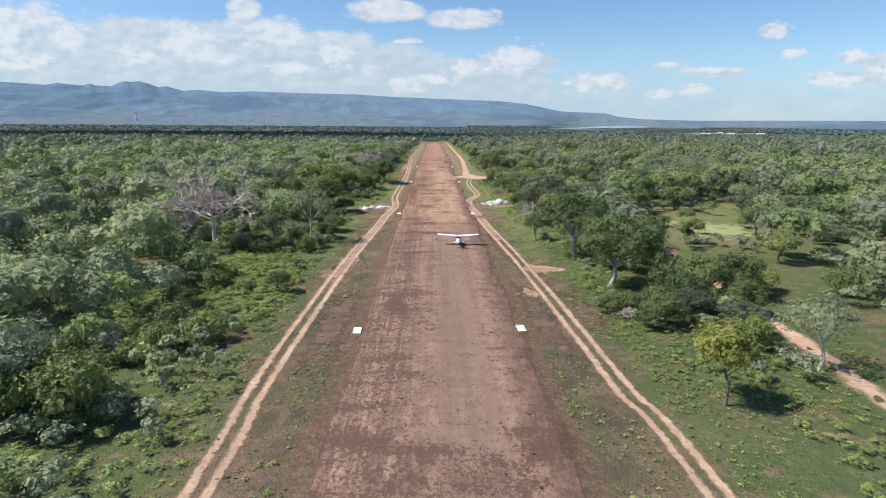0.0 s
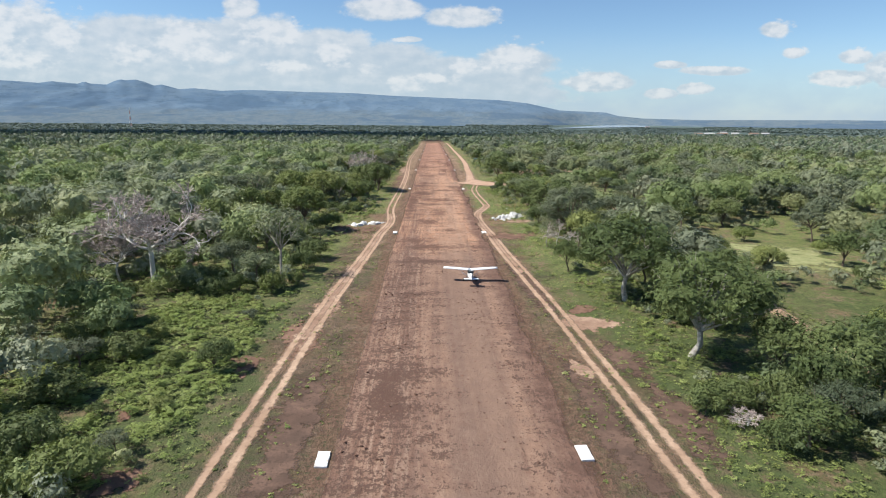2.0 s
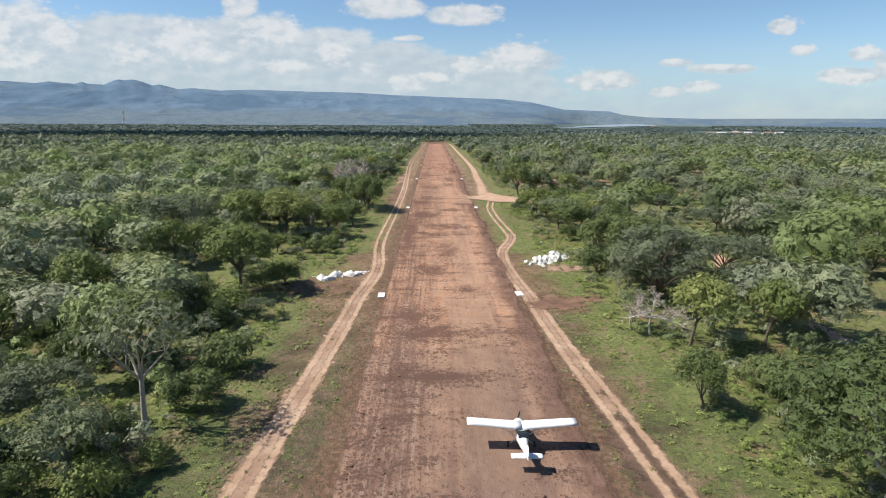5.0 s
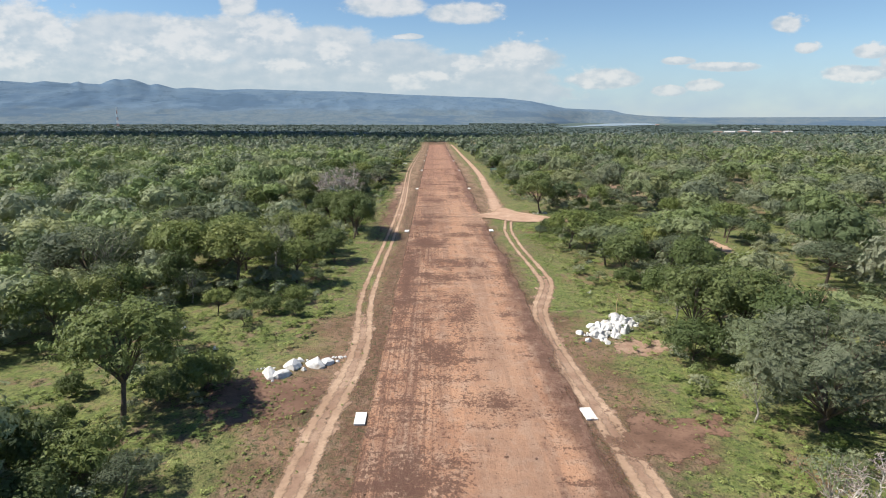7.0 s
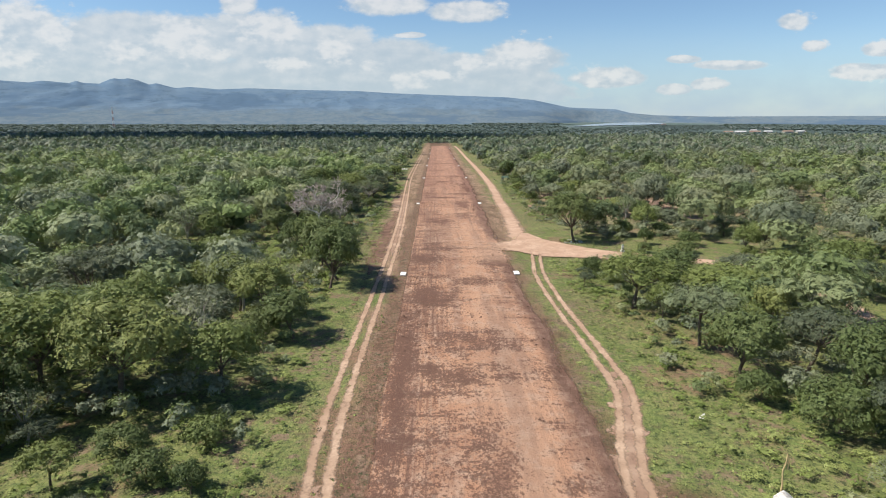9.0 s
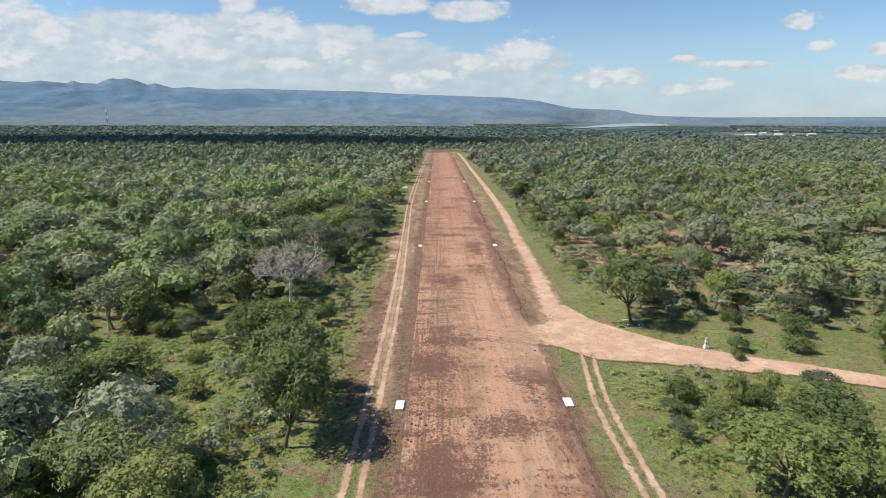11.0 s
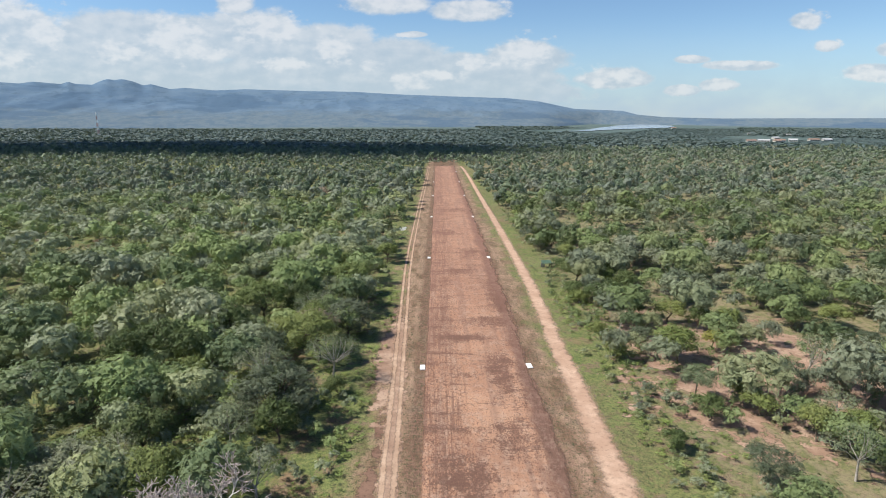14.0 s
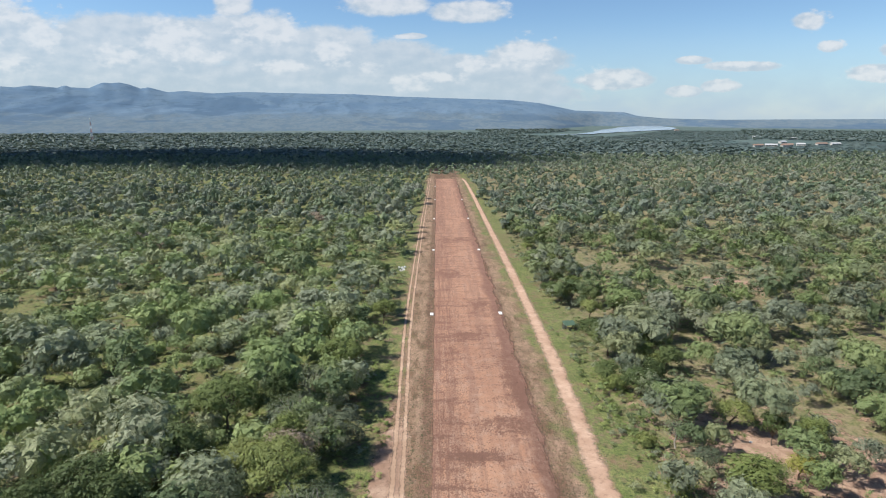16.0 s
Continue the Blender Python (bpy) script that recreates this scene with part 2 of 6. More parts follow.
def runway_material():
    m = Mat("laterite", rough=0.95)
    x, y, z = sep(m)
    blotch = m.noise(0.075, m.pos(1.0, 0.8, 1), detail=7, rough=0.62)
    mid = m.noise(0.45, m.pos(1.0, 0.8, 1), detail=7, rough=0.66)
    lane = m.noise(1.0, m.pos(0.32, 0.010, 1), detail=5, rough=0.6)
    comb = m.noise(1.0, m.pos(2.0, 0.05, 1), detail=5, rough=0.65)
    cross = m.noise(1.0, m.pos(0.10, 0.30, 1), detail=7, rough=0.68)
    speck = m.noise(2.4, m.pos(1.0, 0.75, 1), detail=6, rough=0.74)
    grit = m.noise(8.0, detail=4, rough=0.7)
    c = m.mix(m.ramp(blotch, 0.38, 0.62), (0.338, 0.180, 0.110), (0.448, 0.258, 0.160))
    c = m.mix(m.ramp(lane, 0.46, 0.60, 0.0, 0.75), c, (0.224, 0.130, 0.091))
    c = m.mix(m.ramp(mid, 0.46, 0.64, 0.0, 0.55), c, (0.416, 0.294, 0.215))
    # a long stretch of damp earth, painted darker for cloud shade, smooth where the wheels run
    wob = m.math("ADD", y, m.math("MULTIPLY", m.math("SUBTRACT", blotch, 0.5), 90.0))
    damp_shade = m.ramp(wob, 158.0, 196.0, 1.0, 0.0)
    c = m.mix(m.math("MULTIPLY", damp_shade, m.ramp(mid, 0.30, 0.70, 0.90, 0.55)), c, m.mix(m.ramp(lane, 0.40, 0.60), (0.202, 0.134, 0.101), (0.152, 0.099, 0.076)))
    swing = m.math("ADD", x, m.math("MULTIPLY", m.math("SUBTRACT", m.noise(0.02, m.pos(0.2, 1, 1), detail=3), 0.5), 6.0))
    smooth_lane = m.math("MULTIPLY", m.ramp(m.math("ABSOLUTE", m.math("SUBTRACT", swing, 3.6)), 2.6, 4.8, 1.0, 0.0), m.ramp(y, 150.0, 330.0, 1.0, 0.30))
    c = m.mix(m.math("MULTIPLY", smooth_lane, 0.55), c, m.mix(damp_shade, (0.320, 0.206, 0.142), (0.188, 0.126, 0.095)))
    # long scrapes left by the grader on the west half, and dark soil along the east edge
    west = m.ramp(swing, -6.5, -1.5, 1.0, 0.0)
    c = m.mix(m.math("MULTIPLY", west, m.ramp(comb, 0.50, 0.60, 0.0, 0.75)), c, (0.148, 0.084, 0.060))
    c = m.mix(m.math("MULTIPLY", west, m.ramp(comb, 0.36, 0.46, 0.45, 0.0)), c, (0.408, 0.294, 0.215))
    for at, bend in ((1.0, 3.0), (-6.4, 2.0), (-8.4, 2.0), (-10.2, 1.2), (6.8, 4.0)):
        off = m.math("ADD", x, m.math("MULTIPLY", m.math("SUBTRACT", m.noise(0.012, m.pos(0, 1, 1), detail=2), 0.5), bend))
        rut = m.ramp(m.math("ABSOLUTE", m.math("SUBTRACT", off, at)), 0.10, 0.42, 1.0, 0.0)
        c = m.mix(m.math("MULTIPLY", m.math("MULTIPLY", rut, m.ramp(cross, 0.42, 0.60)), 0.55), c, (0.152, 0.088, 0.065))
    frayed_x = m.math("ADD", x, m.math("MULTIPLY", m.math("SUBTRACT", m.noise(0.16, m.pos(1.0, 0.35, 1), detail=8, rough=0.68), 0.5), 9.0))
    gate = m.math("SUBTRACT", 1.0, m.math("MULTIPLY", m.ramp(y, 322.0, 334.0), m.ramp(y, 346.0, 360.0, 1.0, 0.0)))
    c = m.mix(m.math("MULTIPLY", m.ramp(frayed_x, 8.4, 11.4, 0.0, 0.9), gate), c, m.mix(m.ramp(mid, 0.35, 0.65), (0.096, 0.055, 0.041), (0.172, 0.102, 0.076)))
    # damp spots, with crumbs round them
    best = None
    for cx, cy, rx, ry in DAMP_SPOTS:
        mp = m.node("ShaderNodeMapping")
        mp.inputs["Location"].default_value = (-cx / rx, -cy / ry, 0)
        mp.inputs["Scale"].default_value = (1.0 / rx, 1.0 / ry, 0.0)
        m.link(m.node("ShaderNodeNewGeometry").outputs["Position"], mp.inputs["Vector"])
        ln = m.node("ShaderNodeVectorMath")
        ln.operation = "LENGTH"
        m.link(mp.outputs[0], ln.inputs[0])
        v = m.math("SUBTRACT", 1.0, ln.outputs["Value"])
        best = v if best is None else m.math("MAXIMUM", best, v)
    best = m.math("MAXIMUM", best, -1.0)
    spot = m.math("ADD", best, m.math("MULTIPLY", m.math("SUBTRACT", m.noise(0.30, m.pos(1.0, 0.6, 1), detail=10, rough=0.80), 0.5), 6.5))
    stain = m.ramp(spot, 0.30, 0.80)
    c = m.mix(m.math("MULTIPLY", stain, 0.55), c, (0.132, 0.072, 0.052))
    # crumbs and clods: thick near the spots, on the rough west half and in streaks across
    thick = m.math("ADD", m.ramp(spot, -0.7, 0.5, 0.0, 0.11), m.math("MULTIPLY", west, 0.045))
    thick = m.math("ADD", thick, m.ramp(cross, 0.48, 0.64, 0.0, 0.10))
    thick = m.math("SUBTRACT", thick, m.math("MULTIPLY", smooth_lane, 0.06))
    crumbs = m.ramp(m.math("ADD", speck, thick), 0.562, 0.60)
    c = m.mix(m.math("MULTIPLY", crumbs, 0.85), c, m.mix(damp_shade, (0.120, 0.064, 0.045), (0.078, 0.049, 0.038)))
    fine = m.ramp(m.math("ADD", m.noise(4.6, detail=4, rough=0.72), m.math("MULTIPLY", thick, 0.8)), 0.595, 0.63)
    c = m.mix(m.math("MULTIPLY", fine, 0.75), c, (0.100, 0.055, 0.040))
    pale = m.ramp(m.math("SUBTRACT", m.noise(1.2, m.pos(1.0, 0.7, 1), detail=8, rough=0.78), m.math("MULTIPLY", stain, 0.1)), 0.53, 0.62)
    c = m.mix(m.math("MULTIPLY", pale, m.math("SUBTRACT", 0.28, m.math("MULTIPLY", damp_shade, 0.18))), c, (0.416, 0.311, 0.232))
    # dust carried in where the roads join
    dusty = m.math("MULTIPLY", m.ramp(m.math("ADD", x, m.math("MULTIPLY", m.math("SUBTRACT", blotch, 0.5), 14.0)), 3.0, 11.0), m.math("SUBTRACT", 1.0, gate))
    c = m.mix(m.math("MULTIPLY", dusty, m.ramp(mid, 0.30, 0.60, 0.95, 0.55)), c, (0.372, 0.236, 0.162))
    # redder soil towards the far end
    c = m.mix(m.ramp(y, 330.0, 560.0, 0.0, 0.38), c, (0.292, 0.151, 0.107))
    c = m.mix(m.ramp(grit, 0.40, 0.72, 0.0, 0.30), c, (0.144, 0.082, 0.057))
    m.colour(c)
    fray = m.ramp(x, -1.0, 1.0, 0.7, 2.6)
    edge = m.math("ADD", m.attr("edge"), m.math("MULTIPLY", m.math("SUBTRACT", m.noise(0.6, m.pos(1.0, 0.16, 1), detail=9, rough=0.72), 0.5), fray))
    m.fade(m.ramp(edge, 0.12, 0.75))
    return m.bump(m.math("ADD", speck, m.math("MULTIPLY", mid, 1.5)), 0.7, 0.18).m


def track_material(name, light, dark, ragged=1.1, grain=1.4, soft=0.28):
    m = Mat(name, rough=0.95)
    n, f = m.noise(0.35, detail=5, rough=0.6), m.noise(3.5, detail=4)
    c = m.mix(m.ramp(n, 0.35, 0.65), dark, light)
    c = m.mix(m.ramp(f, 0.4, 0.75, 0.0, 0.4), c, tuple(v * 0.62 for v in dark))
    c = m.mix(m.ramp(m.noise(0.12, detail=7, rough=0.65), 0.42, 0.62, 0.0, 0.7), c, (dark[0] * 0.86, dark[1] * 0.83, dark[2] * 0.81))
    c = m.mix(m.ramp(m.noise(1.1, detail=8, rough=0.78), 0.54, 0.60, 0.0, 0.6), c, tuple(v * 0.55 for v in dark))
    m.colour(c)
    edge = m.math("ADD", m.attr("edge"), m.math("MULTIPLY", m.math("SUBTRACT", m.noise(grain, detail=8, rough=0.7), 0.5), ragged))
    m.fade(m.ramp(edge, 0.47 - soft, 0.47 + soft))
    return m.bump(f, 0.4, 0.06).m


def leaf_material(name, dark, mid, light, through_light=0.16, more=(), spray=6.0, cover=0.475, fleck=0.4):
    """Leaf sprays: hue from the plant's own tint, each spray cut into small leaves with gaps between."""
    m = Mat(name, rough=0.62, spec=0.2)
    info = m.node("ShaderNodeObjectInfo").outputs["Random"]
    geo = m.node("ShaderNodeNewGeometry").outputs["Random Per Island"]
    tint = m.math("FRACT", m.math("ADD", m.attr("tint"), info))
    ramp = m.node("ShaderNodeValToRGB")
    ramp.color_ramp.elements[0].color = (*dark, 1)
    ramp.color_ramp.elements[1].color = (*light, 1)
    for place, hue in ((0.5, mid),) + more:
        e = ramp.color_ramp.elements.new(place)
        e.color = (*hue, 1)
    m.link(tint, ramp.inputs[0])
    c = m.mix(m.ramp(geo, 0.0, 1.0, 0.0, fleck), ramp.outputs[0], tuple(v * 0.5 for v in mid))
    c = m.mix(m.ramp(m.noise(spray * 0.4, detail=3, rough=0.6), 0.44, 0.62, 0.0, fleck * 0.85), c, tuple(v * 0.45 for v in mid))
    m.colour(c)
    tr = m.node("ShaderNodeBsdfTranslucent")
    m.link(m.mix(0.4, c, (0.22, 0.27, 0.08)), tr.inputs[0])
    ms = m.node("ShaderNodeMixShader")
    ms.inputs[0].default_value = through_light
    m.link(m.p.outputs[0], ms.inputs[1])
    m.link(tr.outputs[0], ms.inputs[2])
    gap = m.node("ShaderNodeMixShader")
    m.link(m.math("GREATER_THAN", m.noise(spray, detail=2.0, rough=0.6), cover), gap.inputs[0])
    m.link(m.node("ShaderNodeBsdfTransparent").outputs[0], gap.inputs[1])
    m.link(ms.outputs[0], gap.inputs[2])
    m.link(gap.outputs[0], m.out.inputs[0])
    return m.m


def plain_material(name, c, rough=0.8, vary=0.25, scale=3.0, spec=0.3, metal=0.0, dirt=None):
    m = Mat(name, rough, spec)
    m.p.inputs["Metallic"].default_value = metal
    n = m.noise(scale, detail=5, rough=0.6)
    col = m.mix(m.ramp(n, 0.3, 0.7), tuple(v * (1 - vary) for v in c), c)
    if dirt:
        col = m.mix(m.ramp(m.noise(scale * 0.45, detail=6, rough=0.7), 0.52, 0.70), col, dirt)
    m.colour(col)
    return m.bump(n, 0.25, 0.03).m


GRASS = ground_material()
LATERITE = runway_material()
SAND = track_material("sandy_ruts", (0.480, 0.340, 0.240), (0.350, 0.235, 0.160), 1.5, 0.9)
DUST_ROAD = track_material("dusty_road", (0.515, 0.358, 0.256), (0.410, 0.268, 0.186), 1.1, 0.45, 0.28)
PALE_GRASS = track_material("pale_grass", (0.330, 0.325, 0.165), (0.235, 0.250, 0.105), 2.8, 0.30, 0.36)
BARE_SOIL = track_material("bare_soil", (0.400, 0.280, 0.200), (0.270, 0.172, 0.120), 3.2, 0.25, 0.10)
RED_SOIL = track_material("red_soil", (0.225, 0.135, 0.094), (0.145, 0.086, 0.060), 3.4, 0.35, 0.14)
DARK_SOIL = track_material("dark_soil", (0.165, 0.104, 0.076), (0.098, 0.064, 0.048), 3.0, 0.5, 0.22)
LEAF_GREEN = leaf_material("leaves_green", (0.133, 0.172, 0.053), (0.193, 0.232, 0.069), (0.264, 0.287, 0.095))
LEAF_DARK = leaf_material("leaves_dark", (0.076, 0.107, 0.038), (0.114, 0.149, 0.051), (0.157, 0.189, 0.069))
LEAF_GREY = leaf_material("leaves_greygreen", (0.157, 0.192, 0.099), (0.211, 0.240, 0.130), (0.275, 0.286, 0.181), spray=8.0, cover=0.49)
LEAF_SLATE = leaf_material("leaves_slate", (0.070, 0.093, 0.051), (0.104, 0.127, 0.074), (0.150, 0.169, 0.103), spray=8.0, cover=0.49)
LEAF_WEED = leaf_material("leaves_weeds", (0.150, 0.202, 0.055), (0.228, 0.288, 0.077), (0.312, 0.342, 0.118), spray=8.0, cover=0.49)
LEAF_YELLOW = leaf_material("leaves_yellow", (0.200, 0.220, 0.046), (0.265, 0.265, 0.058), (0.300, 0.265, 0.075))
LEAF_BUFF = leaf_material("leaves_dry", (0.240, 0.190, 0.130), (0.300, 0.235, 0.170), (0.350, 0.265, 0.200))
LEAF_MIX = leaf_material("leaves_mixed", (0.112, 0.153, 0.071), (0.285, 0.332, 0.157), (0.306, 0.321, 0.229), more=((0.10, (0.140, 0.186, 0.085)), (0.22, (0.237, 0.308, 0.106)), (0.32, (0.226, 0.287, 0.117)), (0.42, (0.297, 0.359, 0.138)), (0.62, (0.295, 0.321, 0.211)), (0.72, (0.175, 0.206, 0.133)), (0.82, (0.242, 0.270, 0.186)), (0.90, (0.335, 0.359, 0.162))), spray=4.8, cover=0.475, fleck=0.22)
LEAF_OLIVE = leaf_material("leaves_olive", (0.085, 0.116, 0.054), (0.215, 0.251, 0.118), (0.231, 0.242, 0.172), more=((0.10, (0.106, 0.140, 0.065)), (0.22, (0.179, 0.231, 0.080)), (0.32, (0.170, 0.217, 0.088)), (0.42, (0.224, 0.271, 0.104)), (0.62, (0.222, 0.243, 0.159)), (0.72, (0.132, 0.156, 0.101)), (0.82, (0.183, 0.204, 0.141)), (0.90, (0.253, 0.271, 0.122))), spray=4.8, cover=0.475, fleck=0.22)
# far leaves: bluer, greyer copies with distance haze put into the colour
LEAF_FAR_HAZE = leaf_material("leaves_far", (0.090, 0.124, 0.087), (0.195, 0.231, 0.152), (0.238, 0.249, 0.192), more=((0.20, (0.128, 0.171, 0.102)), (0.35, (0.200, 0.248, 0.137)), (0.65, (0.217, 0.241, 0.184)), (0.76, (0.147, 0.176, 0.136)), (0.88, (0.233, 0.252, 0.169))), spray=2.2, cover=0.44, fleck=0.22)
LEAF_HORIZON_HAZE = leaf_material("leaves_horizon", (0.078, 0.112, 0.104), (0.112, 0.148, 0.134), (0.150, 0.178, 0.160), spray=0.25, cover=0.30)
BARK = plain_material("bark", (0.155, 0.120, 0.090), 0.95, 0.45, 6.0)
BARK_WHITE = plain_material("bark_white", (0.740, 0.700, 0.640), 0.9, 0.3, 4.0)
BARK_CHALK = plain_material("bark_chalky", (0.500, 0.470, 0.420), 0.9, 0.45, 3.0, dirt=(0.16, 0.13, 0.10))
BARK_PALE = plain_material("bark_pale", (0.400, 0.360, 0.310), 0.9, 0.35, 4.0)
TWIGS = plain_material("twigs", (0.490, 0.410, 0.375), 0.95, 0.35, 6.0)
WHITEWASH = plain_material("whitewash", (0.800, 0.790, 0.760), 0.85, 0.12, 1.5, dirt=(0.46, 0.38, 0.30))
STONE_WHITE = plain_material("whitewashed_stone", (0.700, 0.690, 0.665), 0.9, 0.22, 2.2, dirt=(0.42, 0.36, 0.30))

# ---- mesh tools ----


def mesh_of(name, verts, faces_n, index, materials, tint=None, mat_index=None, smooth_faces=False, edge=None):
    """A mesh from arrays: faces_n corners a face, index the flat corner list."""
    me = bpy.data.meshes.new(name)
    verts = np.asarray(verts, np.float32)
    index = np.asarray(index, np.int32).ravel()
    n = len(index) // faces_n
    me.vertices.add(len(verts))
    me.vertices.foreach_set("co", verts.ravel())
    me.loops.add(len(index))
    me.loops.foreach_set("vertex_index", index)
    me.polygons.add(n)
    me.polygons.foreach_set("loop_start", np.arange(n, dtype=np.int32) * faces_n)
    me.polygons.foreach_set("loop_total", np.full(n, faces_n, np.int32))
    for m in materials:
        me.materials.append(m)
    if mat_index is not None:
        me.polygons.foreach_set("material_index", np.asarray(mat_index, np.int32))
    me.polygons.foreach_set("use_smooth", np.full(n, smooth_faces, bool))
    for key, values in (("tint", tint), ("edge", edge)):
        if values is not None:
            a = me.attributes.new(key, "FLOAT", "POINT")
            a.data.foreach_set("value", np.asarray(values, np.float32))
    me.update(calc_edges=True)
    return me


def part(name, bm, material, parent, label=""):
    """Links a bmesh as one mesh object under a thing or a part."""
    me = bpy.data.meshes.new(name)
    bm.to_mesh(me)
    bm.free()
    if material:
        me.materials.append(material)
    ob = new(name, me)
    ob.parent = parent
    return tagged(ob, label)


def mesh_part(name, me, parent, label=""):
    ob = new(name, me)
    ob.parent = parent
    return tagged(ob, label)


def grid_mesh(name, xs, ys, height, material, smooth_faces=True):
    X, Y = np.meshgrid(xs, ys)
    Z = height(X, Y)
    nx, ny = len(xs), len(ys)
    i = (np.arange(ny - 1)[:, None] * nx + np.arange(nx - 1)[None]).ravel()
    faces = np.stack([i, i + 1, i + nx + 1, i + nx], 1)
    return mesh_of(name, np.stack([X, Y, Z], -1).reshape(-1, 3), 4, faces, [material], smooth_faces=smooth_faces)


def graded(*stretches):
    """Coordinates with a step for each stretch: (from, to, step)."""
    out = [np.arange(a, b, s) for a, b, s in stretches]
    return np.concatenate(out + [[stretches[-1][1]]])


# ---- ground, runway, tracks ----
gx = graded((-5600, -1500, 220), (-1500, -400, 55), (-400, -80, 12), (-80, 80, 4), (80, 400, 12), (400, 1500, 55), (1500, 5600, 220))
gy = graded((-2500, -200, 200), (-200, 20, 12), (20, 640, 6), (640, 1300, 15), (1300, 5300, 90))
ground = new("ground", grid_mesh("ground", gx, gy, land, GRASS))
tagged(ground, "green grassland and brown earth under open woodland", "ground", kind="structure")


def along(points, step):
    """A smooth line through (x, y) points, every step metres."""
    p = np.array(points, float)
    p = np.vstack([2 * p[0] - p[1], p, 2 * p[-1] - p[-2]])
    out = []
    for k in range(1, len(p) - 2):
        n = max(2, int(np.hypot(*(p[k + 1] - p[k])) / step))
        t = np.linspace(0, 1, n, endpoint=False)[:, None]
        a, b, c, d = p[k - 1], p[k], p[k + 1], p[k + 2]
        out.append(0.5 * (2 * b + (c - a) * t + (2 * a - 5 * b + 4 * c - d) * t**2 + (3 * b - a - 3 * c + d) * t**3))
    return np.vstack(out + [p[-2][None]])


def strip_mesh(name, line, width, lift, material, jitter=0.25, seed=0, cross=6, shift=0.0, hollow=0.0):
    """A band of earth along a line, with a ragged edge; width a number or one for each point."""
    rng = np.random.default_rng(seed)
    t = np.gradient(line, axis=0)
    t /= np.linalg.norm(t, axis=1)[:, None]
    side = np.stack([t[:, 1], -t[:, 0]], 1)
    s = np.cumsum(np.r_[0, np.hypot(*np.diff(line, axis=0).T)])
    w = np.broadcast_to(np.asarray(width, float), (len(line),))
    left = w / 2 + (fbm(s / 3, s * 0 + seed, seed, 3) - 0.5) * 2 * jitter
    right = w / 2 + (fbm(s / 3, s * 0 + seed + 9, seed + 5, 3) - 0.5) * 2 * jitter
    k = np.linspace(-1, 1, cross + 1)
    off = np.where(k[None] < 0, k[None] * left[:, None], k[None] * right[:, None]) + shift
    P = line[:, None] + side[:, None] * off[..., None]
    Z = land(P[..., 0], P[..., 1]) + lift - hollow * (1 - k[None]**2)
    V = np.concatenate([P, Z[..., None]], -1).reshape(-1, 3)
    n, c = len(line), cross + 1
    i = (np.arange(n - 1)[:, None] * c + np.arange(cross)[None]).ravel()
    faces = np.stack([i, i + 1, i + c + 1, i + c], 1)
    ends = np.clip(np.minimum(s, s[-1] - s) / 8.0, 0, 1)
    edge = ((1 - np.abs(k)[None]) * ends[:, None]).ravel()
    return mesh_of(name, V, 4, faces, [material], edge=edge, smooth_faces=True)


def structure(name, me, label, category):
    return tagged(new(name, me), label, category, kind="structure")


def runway_mesh():
    ys = graded((-300, 0, 10), (0, 640, 2), (640, 1094, 4))
    k = np.linspace(-1, 1, 41)
    west = -12.6 - (fbm(ys / 14, ys * 0, 21, 4) - 0.5) * 0.7
    east = 13.8 + (fbm(ys / 14, ys * 0 + 4, 31, 4) - 0.5) * 1.4 + smooth(400, 560, ys) * 1.0
    X = np.where(k[None] < 0, -k[None] * west[:, None], k[None] * east[:, None])
    Y = np.broadcast_to(ys[:, None], X.shape)
    ripple = (fbm(X / 1.3, Y / 7, 5, 3) - 0.5) * 0.09
    Z = land(X, Y) + 0.10 + 0.10 * (1 - k[None]**2) + ripple
    n, c = X.shape
    i = (np.arange(n - 1)[:, None] * c + np.arange(c - 1)[None]).ravel()
    faces = np.stack([i, i + 1, i + c + 1, i + c], 1)
    edge = np.minimum((1 - np.abs(k))[None] * np.where(k < 0, 12.0, 5.0), 1) * np.clip((1094 - Y) / 8, 0, 1)
    return mesh_of("runway", np.stack([X, Y, Z], -1).reshape(-1, 3), 4, faces, [LATERITE], edge=edge.ravel(), smooth_faces=True)


structure("runway", runway_mesh(), "reddish-brown bare earth airstrip with clods and wheel streaks", "runway")

WEST_LINE = along([(-22.5, -60), (-22.2, 45), (-22.8, 66), (-22.3, 93), (-21.2, 128), (-18.2, 178), (-17.2, 200), (-15.6, 221), (-17.6, 250), (-17.4, 300), (-17.3, 350), (-18.0, 400), (-20.0, 475), (-21.5, 540), (-21.8, 640), (-21.5, 800), (-20.5, 1000), (-20, 1094)], 2.0)
EAST_LINE = along([(26, -60), (24.6, 46), (22.8, 66), (21.5, 93), (19.2, 134), (16.0, 175), (14.6, 201), (13.3, 221), (14.0, 238), (18.6, 256), (18.8, 268), (18.0, 290), (18.0, 312), (19.4, 326), (20.6, 335), (21.0, 339)], 1.5)
EAST_ROAD = along([(19.0, 346), (19.6, 366), (20.6, 385), (21.6, 410), (22.6, 450), (24.3, 500), (24.8, 560), (25.3, 640), (25.6, 760), (25.8, 900), (24.5, 1040), (22.0, 1098)], 3.0)
